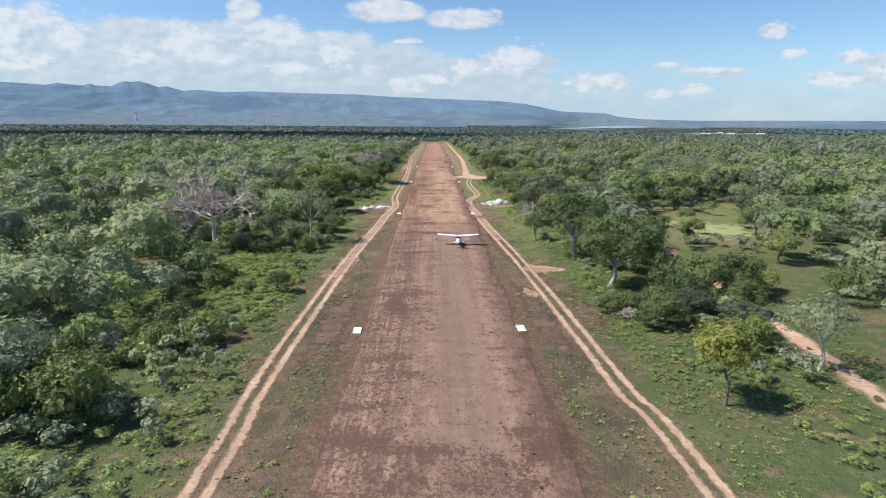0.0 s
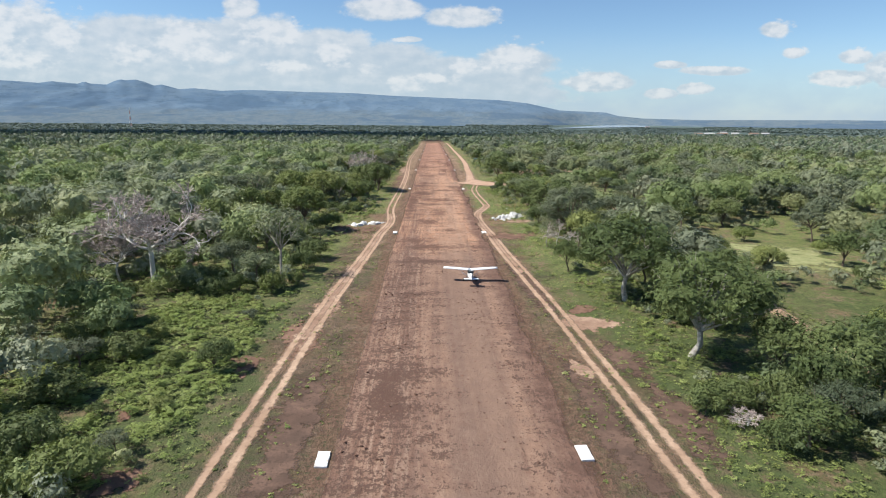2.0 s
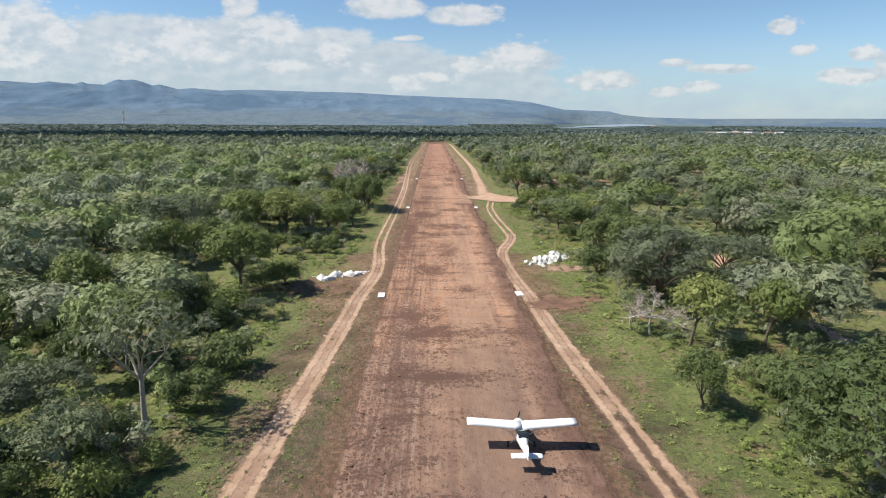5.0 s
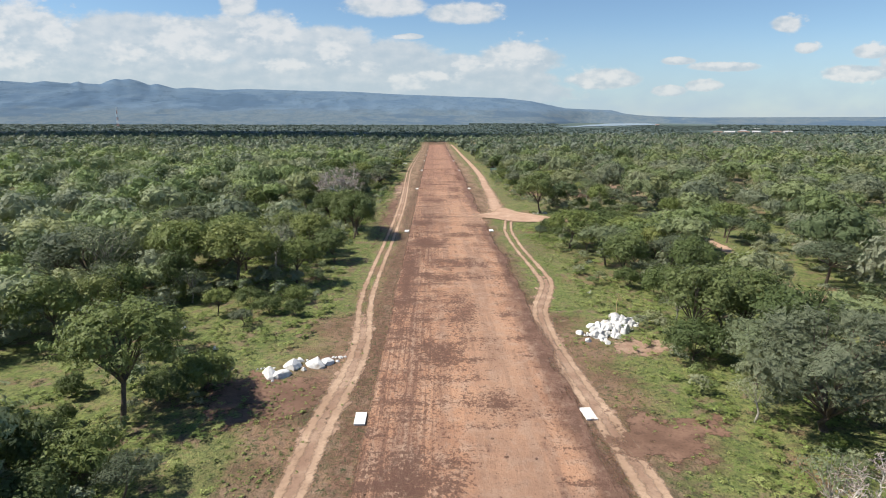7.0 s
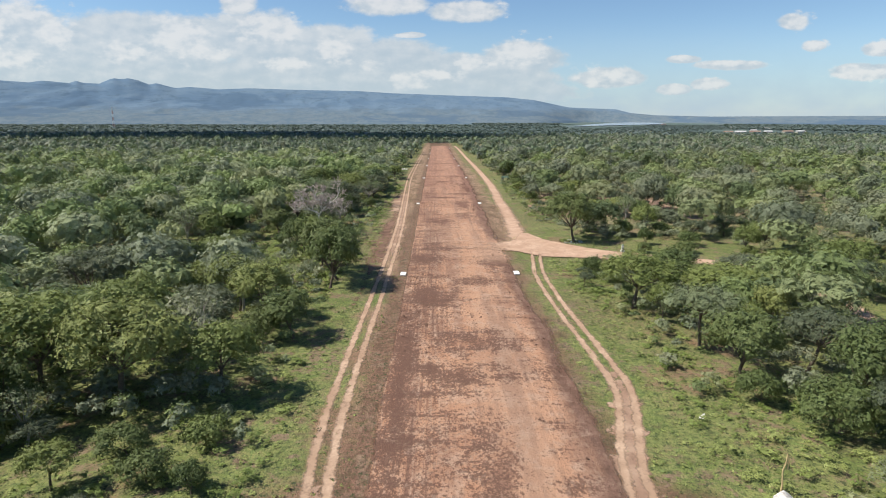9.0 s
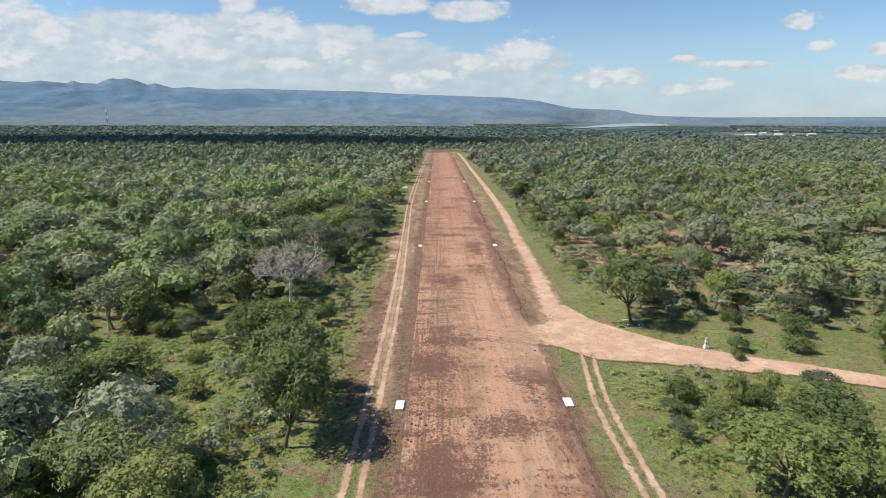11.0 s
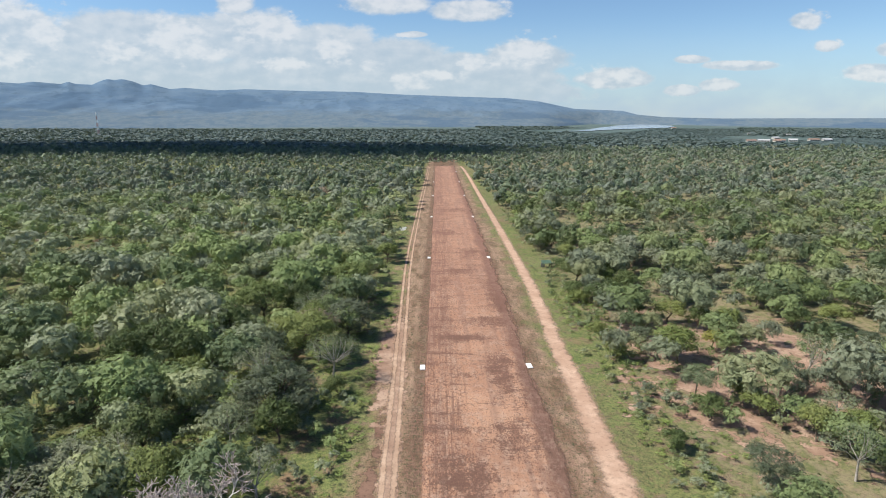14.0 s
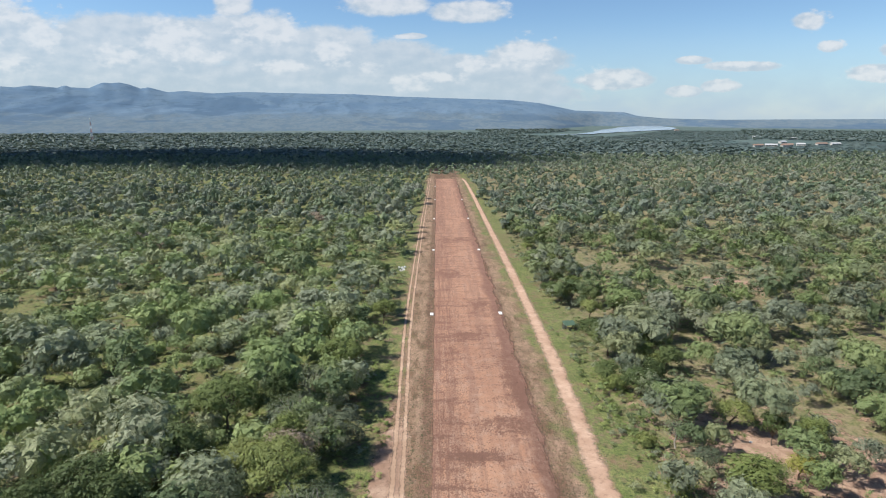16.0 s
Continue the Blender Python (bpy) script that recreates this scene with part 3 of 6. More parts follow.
for line, lab in ((WEST_LINE, "west_track"), (EAST_LINE, "east_track")):
    for off, s in ((-1.0, 1), (1.0, 2)):
        structure(lab, strip_mesh(lab, line, 1.8, np.where((line[:, 1] > 328) & (line[:, 0] > 0), 0.30, 0.07)[:, None], SAND, 0.3, s + len(line), 4, off, 0.02), "pale sandy wheel rut beside the airstrip", "vehicle track")
for line, lab, y0, y1 in ((EAST_LINE, "east_track", 150, 268), (WEST_LINE, "west_track", 112, 240), (WEST_LINE, "west_track", 330, 470)):
    worn = line[(line[:, 1] > y0) & (line[:, 1] < y1)]
    structure(lab, strip_mesh(lab, worn, 4.9, 0.045, BARE_SOIL, 0.5, int(y0), 6), "worn pale earth round a pair of wheel ruts", "vehicle track")
structure("east_road", strip_mesh("east_road", EAST_ROAD, np.interp(EAST_ROAD[:, 1], [346, 366, 385, 410, 450, 600], [11.5, 10.2, 8.8, 8.2, 7.6, 7.0]), 0.06, DUST_ROAD, 0.5, 5, 8), "pale pinkish-brown dirt road beside the airstrip", "dirt road")
SIDE_LINE = along([(4, 344), (12, 343), (22, 342), (27, 341.5), (33, 338.5), (41, 333.8), (49, 329.5), (59, 326.5), (66, 322), (80, 316), (110, 310)], 1.5)


def flare_mesh(name, xs, low, high, lift, material, cross=16):
    """Ground between two curved edges that run from west to east."""
    k = np.linspace(-1, 1, cross + 1)
    ragged = (fbm(xs / 2.5, xs * 0, 14, 3) - 0.5) * 0.8
    mid, half = (low + high) / 2, (high - low) / 2 + ragged
    X = np.broadcast_to(xs[:, None], (len(xs), cross + 1))
    Y = mid[:, None] + k[None] * half[:, None]
    n, c = X.shape
    i = (np.arange(n - 1)[:, None] * c + np.arange(c - 1)[None]).ravel()
    faces = np.stack([i, i + 1, i + c + 1, i + c], 1)
    ends = np.clip(np.minimum((xs - xs[0]) / 18.0, (xs[-1] - xs) / 6.0), 0, 1)
    edge = np.minimum((1 - np.abs(k))[None] * half[:, None] / 2.2, 1) * ends[:, None]
    return mesh_of(name, np.stack([X, Y, land(X, Y) + lift], -1).reshape(-1, 3), 4, faces, [material], edge=edge.ravel(), smooth_faces=True)


side_x = np.arange(2.0, 78.0, 1.0)
side_low = np.interp(side_x, [2, 10, 15, 17, 20, 22.3, 26, 31, 39, 53, 66, 80, 110], [342, 338, 337.5, 336.5, 333.5, 331.6, 331, 330, 328, 324, 318.2, 312.5, 306.5])
side_high = np.interp(side_x, [2, 10, 16, 18.5, 20.5, 23, 26, 31, 40, 55, 66, 80, 110], [350, 351, 353, 357, 365, 365, 356, 349.4, 340, 332.4, 326.4, 320, 314])
structure("side_road", flare_mesh("side_road", side_x, side_low, side_high, 0.26, DUST_ROAD), "pinkish-brown dirt road that joins the airstrip", "dirt road")
BUSH_PATH = along([(53, 20), (54.5, 68), (55.3, 82), (56, 96), (57.5, 130), (58.5, 150), (58.5, 200), (60.5, 216), (66, 236), (66, 262), (72, 290), (70, 318)], 2.0)
structure("bush_path", strip_mesh("bush_path", BUSH_PATH, 5.6, 0.06, DUST_ROAD, 0.9, 11, 6), "pale earth path through the bush", "dirt path")


LAYERS = itertools.count()


def bare_patch(x, y, rx, ry, turn, material, seed, name, label):
    """An uneven patch of bare earth, thin at its rim."""
    a = np.linspace(0, 2 * math.pi, 40, endpoint=False)
    rings = np.linspace(0, 1, 7)
    c, s = math.cos(turn), math.sin(turn)
    wob = 1 + (noise2(np.cos(a) * 2 + seed, np.sin(a) * 2 + seed, seed) - 0.5) * 0.7
    u = rings[:, None] * wob * np.cos(a) * rx
    v = rings[:, None] * wob * np.sin(a) * ry
    X, Y = x + u * c - v * s, y + u * s + v * c
    layer = next(LAYERS) % 14
    V = np.stack([X, Y, land(X, Y) + 0.0205 + 0.003 * layer], -1).reshape(-1, 3)
    faces = []
    for r in range(6):
        for k in range(40):
            faces.append((r * 40 + k, r * 40 + (k + 1) % 40, (r + 1) * 40 + (k + 1) % 40, (r + 1) * 40 + k))
    edge = np.repeat(1 - rings, 40)
    structure(name, mesh_of(name, V, 4, faces, [material], edge=edge * 1.3), label, "bare earth")


bare_patch(-20.8, 133, 3.2, 11, 0.0, BARE_SOIL, 41, "sandy_patch", "pale pinkish worn earth round the ruts")
bare_patch(23.2, 124, 8.5, 7.0, 0.3, BARE_SOIL, 1, "sandy_patch", "pale sandy bare patch in the grass")
bare_patch(84, 174, 19, 22, 0.3, PALE_GRASS, 51, "pale_meadow", "pale dry grass in a wide clearing")
bare_patch(24, 131.5, 4, 3, 0.5, RED_SOIL, 42, "red_patch", "dark red bare earth patch in the grass")
bare_patch(24.6, 110.5, 4.2, 8.5, 0.1, DARK_SOIL, 2, "red_patch", "dark red bare earth patch in the grass")
bare_patch(26.0, 94, 3.2, 11, 0.0, DARK_SOIL, 61, "dark_patch", "dark brown bare earth along the grass")
bare_patch(17.4, 93, 3.0, 24, 0.05, DARK_SOIL, 62, "dark_patch", "dark brown churned earth beside the ruts")
bare_patch(18.2, 107, 1.8, 3.2, 0.3, BARE_SOIL, 63, "sandy_patch", "small pale sandy patch beside the ruts")
bare_patch(17.0, 150, 2.6, 26, 0.06, DARK_SOIL, 64, "dark_patch", "dark brown churned earth beside the ruts")
bare_patch(-27.6, 109, 2.2, 4.5, 0.2, RED_SOIL, 65, "red_patch", "dark red bare earth beside the ruts")
bare_patch(-31.5, 83, 3.6, 3.2, 0.2, RED_SOIL, 66, "red_patch", "dark red bare earth at the edge of creepers")
bare_patch(-37, 95.5, 1.8, 1.6, 0.2, RED_SOIL, 67, "red_patch", "small red earth patch among creepers")
bare_patch(-17.5, 92, 3.4, 26, 0.0, DARK_SOIL, 68, "dark_patch", "dark greyish-brown earth between ruts and strip")
bare_patch(20.5, 197, 9, 6, 0.5, RED_SOIL, 3, "red_patch", "dark red bare earth patch in the grass")
bare_patch(27, 222, 5.5, 5, 0.5, BARE_SOIL, 14, "red_patch", "pale red bare earth patch in the grass")
bare_patch(-24, 207, 10, 10, 0.1, RED_SOIL, 4, "red_patch", "dark red bare earth patch in the grass")
bare_patch(-22, 118, 5, 12, 0.1, RED_SOIL, 5, "red_patch", "dark red bare earth patch in the grass")
bare_patch(-21, 355, 3.0, 60, 0.0, RED_SOIL, 6, "red_patch", "strip of dark red bare earth beside the ruts")
bare_patch(-22, 440, 3.5, 50, 0.0, BARE_SOIL, 16, "red_patch", "strip of pale red bare earth beside the ruts")
bare_patch(72, 430, 46, 60, 0.3, BARE_SOIL, 31, "sandy_patch", "wide pinkish bare clearing between scattered shrubs")
bare_patch(-66, 349, 6, 3.5, 0.4, RED_SOIL, 10, "red_patch", "reddish bare clearing between shrubs")
bare_patch(120, 585, 14, 18, 0.4, BARE_SOIL, 12, "sandy_patch", "pale bare clearing between shrubs")
bare_patch(88, 560, 9, 12, 0.4, BARE_SOIL, 13, "sandy_patch", "pale bare clearing between shrubs")

# ---- plants ----


def tube(points, radii, sides=5):
    """A tapered limb along points: vertices and quads."""
    p = np.asarray(points, float)
    r = np.asarray(radii, float)
    d = np.gradient(p, axis=0)
    d /= np.linalg.norm(d, axis=1)[:, None] + 1e-9
    ref = np.where(np.abs(d[:, 2:3]) > 0.9, np.array([[1.0, 0, 0]]), np.array([[0, 0, 1.0]]))
    a = np.cross(d, ref)
    a /= np.linalg.norm(a, axis=1)[:, None] + 1e-9
    b = np.cross(d, a)
    t = np.linspace(0, 2 * math.pi, sides, endpoint=False)
    ring = a[:, None] * np.cos(t)[None, :, None] + b[:, None] * np.sin(t)[None, :, None]
    V = (p[:, None] + ring * r[:, None, None]).reshape(-1, 3)
    F = []
    for i in range(len(p) - 1):
        for k in range(sides):
            F.append((i * sides + k, i * sides + (k + 1) % sides, (i + 1) * sides + (k + 1) % sides, (i + 1) * sides + k))
    return V, np.array(F)


def crown_lobes(rng, width, height, base, count, lobe, lift=-0.35):
    """Rounded leaf clumps spread over an uneven egg-shaped crown: rows of x, y, z, rx, ry, rz."""
    rz = height * (1 - base) / 2
    mid = height * base + rz
    lean = rng.normal(0, 0.06, 2) * width
    out = []
    for k in range(count):
        up = lift + (1 - lift) * (k + 0.5) / count
        a = k * 2.39996 + rng.normal(0, 0.35)
        flat = math.sqrt(max(0.0, 1 - up * up))
        far = rng.uniform(0.5, 0.72)
        r = width * 0.5 * lobe * rng.uniform(0.75, 1.25)
        tall = min(r * rng.uniform(0.8, 1.1), rz * 0.85)
        out.append((math.cos(a) * flat * width * 0.5 * far + lean[0], math.sin(a) * flat * width * 0.5 * far + lean[1], mid + up * (rz - tall * 0.8), r, r * rng.uniform(0.85, 1.15), tall))
    return np.array(out)


def limbs_to(rng, lobes, height, fork, trunk_r, share=1.0):
    """A trunk that forks into limbs, one to the heart of most clumps."""
    top = np.array([lobes[:, 0].mean() * 0.6, lobes[:, 1].mean() * 0.6, height * fork])
    mid = np.array([top[0] * 0.3 + rng.normal(0, 0.02) * height, top[1] * 0.3 + rng.normal(0, 0.02) * height, top[2] * 0.5])
    tubes = [tube([(0, 0, -0.4), (0, 0, 0.2), mid, top], [trunk_r * 1.5, trunk_r * 1.1, trunk_r * 0.85, trunk_r * 0.75], 7)]
    for lob in lobes:
        if rng.uniform() > share:
            continue
        end = lob[:3] + np.array([0, 0, lob[5] * 0.3])
        start = top + (mid - top) * rng.uniform(0, 0.35)
        knee = start * 0.45 + end * 0.55 + rng.normal(0, 0.03, 3) * height
        tubes.append(tube([start, knee, end], [trunk_r * 0.42, trunk_r * 0.25, trunk_r * 0.10], 5))
        for _ in range(1):
            off = rng.normal(size=3)
            tip = end + off / np.linalg.norm(off) * lob[3] * 0.9
            tubes.append(tube([knee, (knee + tip) / 2 + rng.normal(0, 0.02, 3) * height, tip], [trunk_r * 0.22, trunk_r * 0.15, trunk_r * 0.05], 4))
    return tubes


def joined(tubes):
    V, F, n = [], [], 0
    for v, f in tubes:
        V.append(v)
        F.append(f + n)
        n += len(v)
    return np.vstack(V), np.vstack(F)


def leaf_tris(rng, blobs, count, size, up=0.25, shell=0.6, loose=0.45):
    """Small bent leaf sprays scattered through rounded clumps (x, y, z, rx, ry, rz)."""
    blobs = np.asarray(blobs, float)
    weight = (blobs[:, 3] * blobs[:, 4] + blobs[:, 3] * blobs[:, 5])
    pick = rng.choice(len(blobs), count, p=weight / weight.sum())
    d = rng.normal(size=(count, 3))
    d /= np.linalg.norm(d, axis=1)[:, None]
    low = d[:, 2] < -0.65
    d[low, 2] *= -rng.uniform(0.2, 1.0, low.sum())
    rad = shell + (1 - shell) * rng.uniform(0, 1, count) ** 0.6
    rad *= rng.uniform(0.85, 1.15, count)
    c = blobs[pick, :3] + d * rad[:, None] * blobs[pick, 3:]
    heart = blobs[:, :3].mean(0) * np.array([1, 1, 0.8])
    out = c - heart
    out /= np.linalg.norm(out, axis=1)[:, None] + 1e-9
    nrm = d * 0.8 + out * 0.45 + rng.normal(size=(count, 3)) * loose * 1.05 + np.array([0, 0, up * 0.7])
    nrm /= np.linalg.norm(nrm, axis=1)[:, None]
    a = np.cross(nrm, rng.normal(size=(count, 3)))
    a /= np.linalg.norm(a, axis=1)[:, None] + 1e-9
    b = np.cross(nrm, a)
    s = size * rng.uniform(0.6, 1.4, count)
    k = rng.uniform(0.6, 1.1, (count, 3))
    V = np.empty((count, 3, 3))
    for j, ang in enumerate((0.0, 2.2, 4.1)):
        V[:, j] = c + (a * math.cos(ang) + b * math.sin(ang)) * (s * k[:, j])[:, None]
    return V.reshape(-1, 3)


PHI = (1 + 5 ** 0.5) / 2
ICO = np.array([(-1, PHI, 0), (1, PHI, 0), (-1, -PHI, 0), (1, -PHI, 0), (0, -1, PHI), (0, 1, PHI), (0, -1, -PHI), (0, 1, -PHI), (PHI, 0, -1), (PHI, 0, 1), (-PHI, 0, -1), (-PHI, 0, 1)]) / math.hypot(1, PHI)
ICO_FACES = [f for f in itertools.combinations(range(12), 3) if max(np.linalg.norm(ICO[f[a]] - ICO[f[b]]) for a, b in ((0, 1), (1, 2), (0, 2))) < 1.1]
OCTA = np.array([(1, 0, 0), (-1, 0, 0), (0, 1, 0), (0, -1, 0), (0, 0, 1), (0, 0, -1.0)])
OCTA_FACES = [(a, b, c) for a in (0, 1) for b in (2, 3) for c in (4, 5)]


def core_tris(rng, lobes, size=0.78, fine=True):
    """The dense heart of each leaf clump: uneven facets that shut out the light."""
    points, faces = (ICO, ICO_FACES) if fine else (OCTA, OCTA_FACES)
    out = []
    for lob in lobes:
        q = np.linalg.qr(rng.normal(size=(3, 3)))[0]
        p = (points @ q) * rng.uniform(0.75, 1.2, (len(points), 1)) * size
        for f in faces:
            if p[list(f), 2].mean() > -0.55 * size:
                q = p[list(f)]
                q = q.mean(0) + (q - q.mean(0)) * rng.uniform(0.75, 1.15) + rng.normal(0, 0.13 * size, (3, 3))
                out.append(lob[:3] + q * lob[3:])
    return np.array(out).reshape(-1, 3)


class Kind:
    """How one kind of tree is made, at its usual size in metres."""

    def __init__(self, name, label, height, width, base, trunk, bark, leaf, leaves, leaf_size, lobes, lobe, lift=-0.35, shell=0.6):
        self.name, self.label, self.height, self.width, self.base, self.trunk = name, label, height, width, base, trunk
        self.bark, self.leaf, self.leaves, self.leaf_size, self.lobes, self.lobe, self.lift, self.shell = bark, leaf, leaves, leaf_size, lobes, lobe, lift, shell
        self.variants = []

    def build(self, seed):
        rng = np.random.default_rng(seed)
        lob = crown_lobes(rng, self.width, self.height, self.base, self.lobes, self.lobe, self.lift)
        V, F = joined(limbs_to(rng, lob, self.height, max(self.base * 1.25, 0.14), self.trunk, 0.7))
        wood = mesh_of("trunk", V, 4, F, [self.bark], smooth_faces=True)
        L = leaf_tris(rng, lob, int(self.leaves * 0.62), self.leaf_size * 1.36, 0.45, self.shell, 0.40)
        if self.shell > 0.52:
            L = np.vstack([L, core_tris(rng, lob, 0.62)])
        crown = mesh_of("crown", L, 3, np.arange(len(L)), [self.leaf], tint=np.zeros(len(L)))
        return wood, crown, L

    def twiggy(self, seed):
        """A leafless kind: crooked pale boughs that fork out to a wide, flat crown of twigs."""
        rng = np.random.default_rng(seed)
        wood, fine = [], []
        fork = np.array([rng.normal(0, 0.25), rng.normal(0, 0.25), self.height * self.base])
        wood.append(tube([(0, 0, -0.4), (0, 0, 0.3), fork * 0.55 + np.array([rng.normal(0, 0.15), 0, 0]), fork], [self.trunk * 1.4, self.trunk, self.trunk * 0.85, self.trunk * 0.8], 8))

        def bough(start, way, length, radius, level):
            points = [start]
            d = way / np.linalg.norm(way)
            steps = 4 if level < 4 else 2
            for _ in range(steps):
                d = d + rng.normal(0, 0.30, 3) + np.array([0, 0, 0.03])
                d /= np.linalg.norm(d)
                points.append(points[-1] + d * length / steps)
            radii = np.maximum(np.linspace(radius, radius * 0.5, steps + 1), 0.035)
            (wood if level < 3 else fine).append(tube(points, radii, 5 if level < 2 else 4 if level < 3 else 3))
            if level == 4:
                return
            for k in range((4, 4, 5, 4)[level]):
                at = 4 if k == 0 else rng.integers(2, 5)
                turn = d + rng.normal(0, 0.75, 3) * np.array([1, 1, 0.55]) + np.array([0, 0, 0.10 if level else 0.2])
                bough(points[at], turn, length * rng.uniform(0.5, 0.72), radius * 0.5, level + 1)

        for k in range(5):
            a = (k + rng.uniform(-0.25, 0.25)) * 2 * math.pi / 5
            bough(fork, np.array([math.cos(a), math.sin(a), rng.uniform(0.35, 0.95)]), self.width * rng.uniform(0.20, 0.27), self.trunk * 0.58, 0)
        V, F = joined(wood)
        W, G = joined(fine)
        return mesh_of("trunk", V, 4, F, [self.bark], smooth_faces=True), mesh_of("twig_crown", W, 4, G, [TWIGS], smooth_faces=True), np.vstack([V, W])


KINDS = {
    "broad": Kind("broadleaf_tree", "green broadleaf tree with a rounded crown in dry woodland", 10, 10, 0.30, 0.24, BARK, LEAF_GREEN, 2900, 0.22, 15, 0.40),
    "dark": Kind("broadleaf_tree", "dense dark-green tree with a low rounded crown", 10, 10, 0.20, 0.26, BARK, LEAF_DARK, 3100, 0.22, 15, 0.42),
    "umbrella": Kind("acacia_tree", "grey-green flat-topped thorn tree above the shrubs", 10, 13, 0.50, 0.22, BARK, LEAF_GREY, 3300, 0.17, 16, 0.34, 0.0),
    "grey": Kind("thin_tree", "thin-leaved grey-green tree with pale limbs showing", 10, 9, 0.32, 0.2, BARK_PALE, LEAF_GREY, 1500, 0.20, 14, 0.38, -0.3, 0.35),
    "yellow": Kind("yellow_tree", "small tree with yellow-green leaves in the grass", 8, 8, 0.34, 0.16, BARK, LEAF_YELLOW, 2200, 0.19, 12, 0.42),
    "buff": Kind("dry_tree", "tree with dry buff-brown foliage among green ones", 8, 8, 0.30, 0.2, BARK_PALE, LEAF_BUFF, 1500, 0.22, 12, 0.42),
    "bigdark": Kind("broadleaf_tree", "tall dense dark-green tree with a broad crown", 15, 16, 0.22, 0.34, BARK, LEAF_DARK, 5600, 0.24, 24, 0.34),
    "bigbroad": Kind("broadleaf_tree", "tall green tree with a broad rounded crown", 15, 16, 0.30, 0.32, BARK, LEAF_GREEN, 5200, 0.23, 24, 0.33),
    "biggrey": Kind("acacia_tree", "tall grey-green tree with pale limbs and a wide crown", 15, 17, 0.36, 0.32, BARK_PALE, LEAF_GREY, 4200, 0.20, 24, 0.32, -0.2, 0.5),
    "bigbush": Kind("bush", "large dense green bush on the grass", 7, 14, 0.02, 0.16, BARK, LEAF_GREEN, 4200, 0.22, 20, 0.36, -0.2),
    "slate": Kind("acacia_tree", "dark grey-green thorn tree with a spreading crown", 10, 12, 0.38, 0.22, BARK, LEAF_SLATE, 3000, 0.18, 18, 0.30, -0.1, 0.55),
    "bigslate": Kind("acacia_tree", "tall dark grey-green thorn tree with wispy boughs", 15, 18, 0.10, 0.34, BARK, LEAF_SLATE, 6000, 0.21, 30, 0.28, -0.7, 0.55),
    "pale": Kind("broadleaf_tree", "dark-green tree with a loose crown and whitish trunk", 15, 17, 0.24, 0.40, BARK_CHALK, LEAF_DARK, 5600, 0.24, 26, 0.31, -0.5, 0.6),
    "darkbush": Kind("bush", "dense dark-green bush with a leafy rounded top", 7, 11, 0.0, 0.14, BARK, LEAF_DARK, 3600, 0.22, 18, 0.36, -0.3),
    "bush": Kind("bush", "dense rounded green bush on the grass", 4.5, 7.5, 0.02, 0.10, BARK, LEAF_GREEN, 2000, 0.19, 12, 0.44, -0.2),
}
for n, k in enumerate(KINDS.values()):
    k.variants = [k.build(100 + 10 * n + v) for v in range(3 if k.leaves > 4000 else 4)]
BARE = Kind("bare_tree", "leafless whitish tree with spreading bare limbs", 12, 16, 0.36, 0.27, BARK_WHITE, None, 0, 0, 0, 0)
BARE.variants = [BARE.twiggy(300 + v) for v in range(3)]
TREES = []


def tree(kind, x, y, height, width, variant=0, turn=None, label=""):
    """Plants one tree as a thing: an empty at its foot with trunk and crown."""
    k = BARE if kind == "bare" else KINDS[kind]
    wood, crown, shape = k.variants[variant % len(k.variants)]
    ob = new(k.name)
    mesh_part("trunk", wood, ob)
    tagged(mesh_part("twig_crown" if kind == "bare" else "crown", crown, ob), kind="stuff")
    turn = hash2(x, y, 3) * 360 if turn is None else turn
    s = height / np.percentile(shape[:, 2], 99)
    w = width / (2 * np.percentile(np.hypot(shape[:, 0], shape[:, 1]), 96))
    ob.matrix_basis = pose(x, y, float(land(x, y)), 0, 0, turn) @ Matrix.Diagonal((w, w, s, 1))
    TREES.append((x, y, width / 2))
    return tagged(ob, label or k.label, "bush" if "bush" in kind else "tree", group="woodland trees")


# trees that stand out along the strip
tree("bare", -57.5, 147, 19, 23, 0, 40, "tall leafless white tree with wide-spreading limbs")
tree("bare", -66, 150, 9, 13, 1, 10, "small leafless white tree beside a taller one")
tree("grey", -34, 153.5, 15, 13, 0, 0, "half-bare greyish tree at the wood's edge")
tree("pale", 33.5, 137, 16, 19, 0, 0, "tall dark grey-green tree with a white trunk on grass")
tree("pale", 34.5, 111, 15, 18, 1, 0, "tall dark-green tree with a pale trunk on grass")
tree("yellow", 33.5, 62, 10, 10, 0, 0)
tree("grey", 51.3, 72, 10, 11.5, 1, 0, "nearly leafless grey tree beside a path")
tree("bigbroad", -39.3, 200.5, 13.5, 16, 0, 0, "tall green tree with a clear trunk in grass")
tree("bigslate", 37.8, 198, 14.5, 20, 2, 0)
tree("slate", 52, 205, 11, 16, 1, 0)
tree("slate", 50, 190, 9, 13, 3, 0)
tree("darkbush", 31.8, 217, 6, 9.5, 0, 0)
tree("broad", 39.9, 226, 9, 12, 2, 30)
tree("grey", 31.4, 200, 5.5, 6, 1, 0, "small grey-green shrub below a larger tree")
tree("bare", 30.2, 181, 7, 10, 2, 0, "small dead tree with bleached bare branches")
tree("bigbroad", -44, 253, 14, 17, 1, 0)
tree("grey", -39, 264, 11.5, 12, 2, 0)
tree("broad", -33, 257, 10, 11, 3, 0)
tree("bigdark", -29.2, 318, 13, 14, 0, 0)
tree("dark", -27.5, 304, 13, 12, 3, 0)
tree("dark", 42, 366, 9, 11, 1, 0)
tree("darkbush", 53.6, 346, 5, 6, 1, 0)
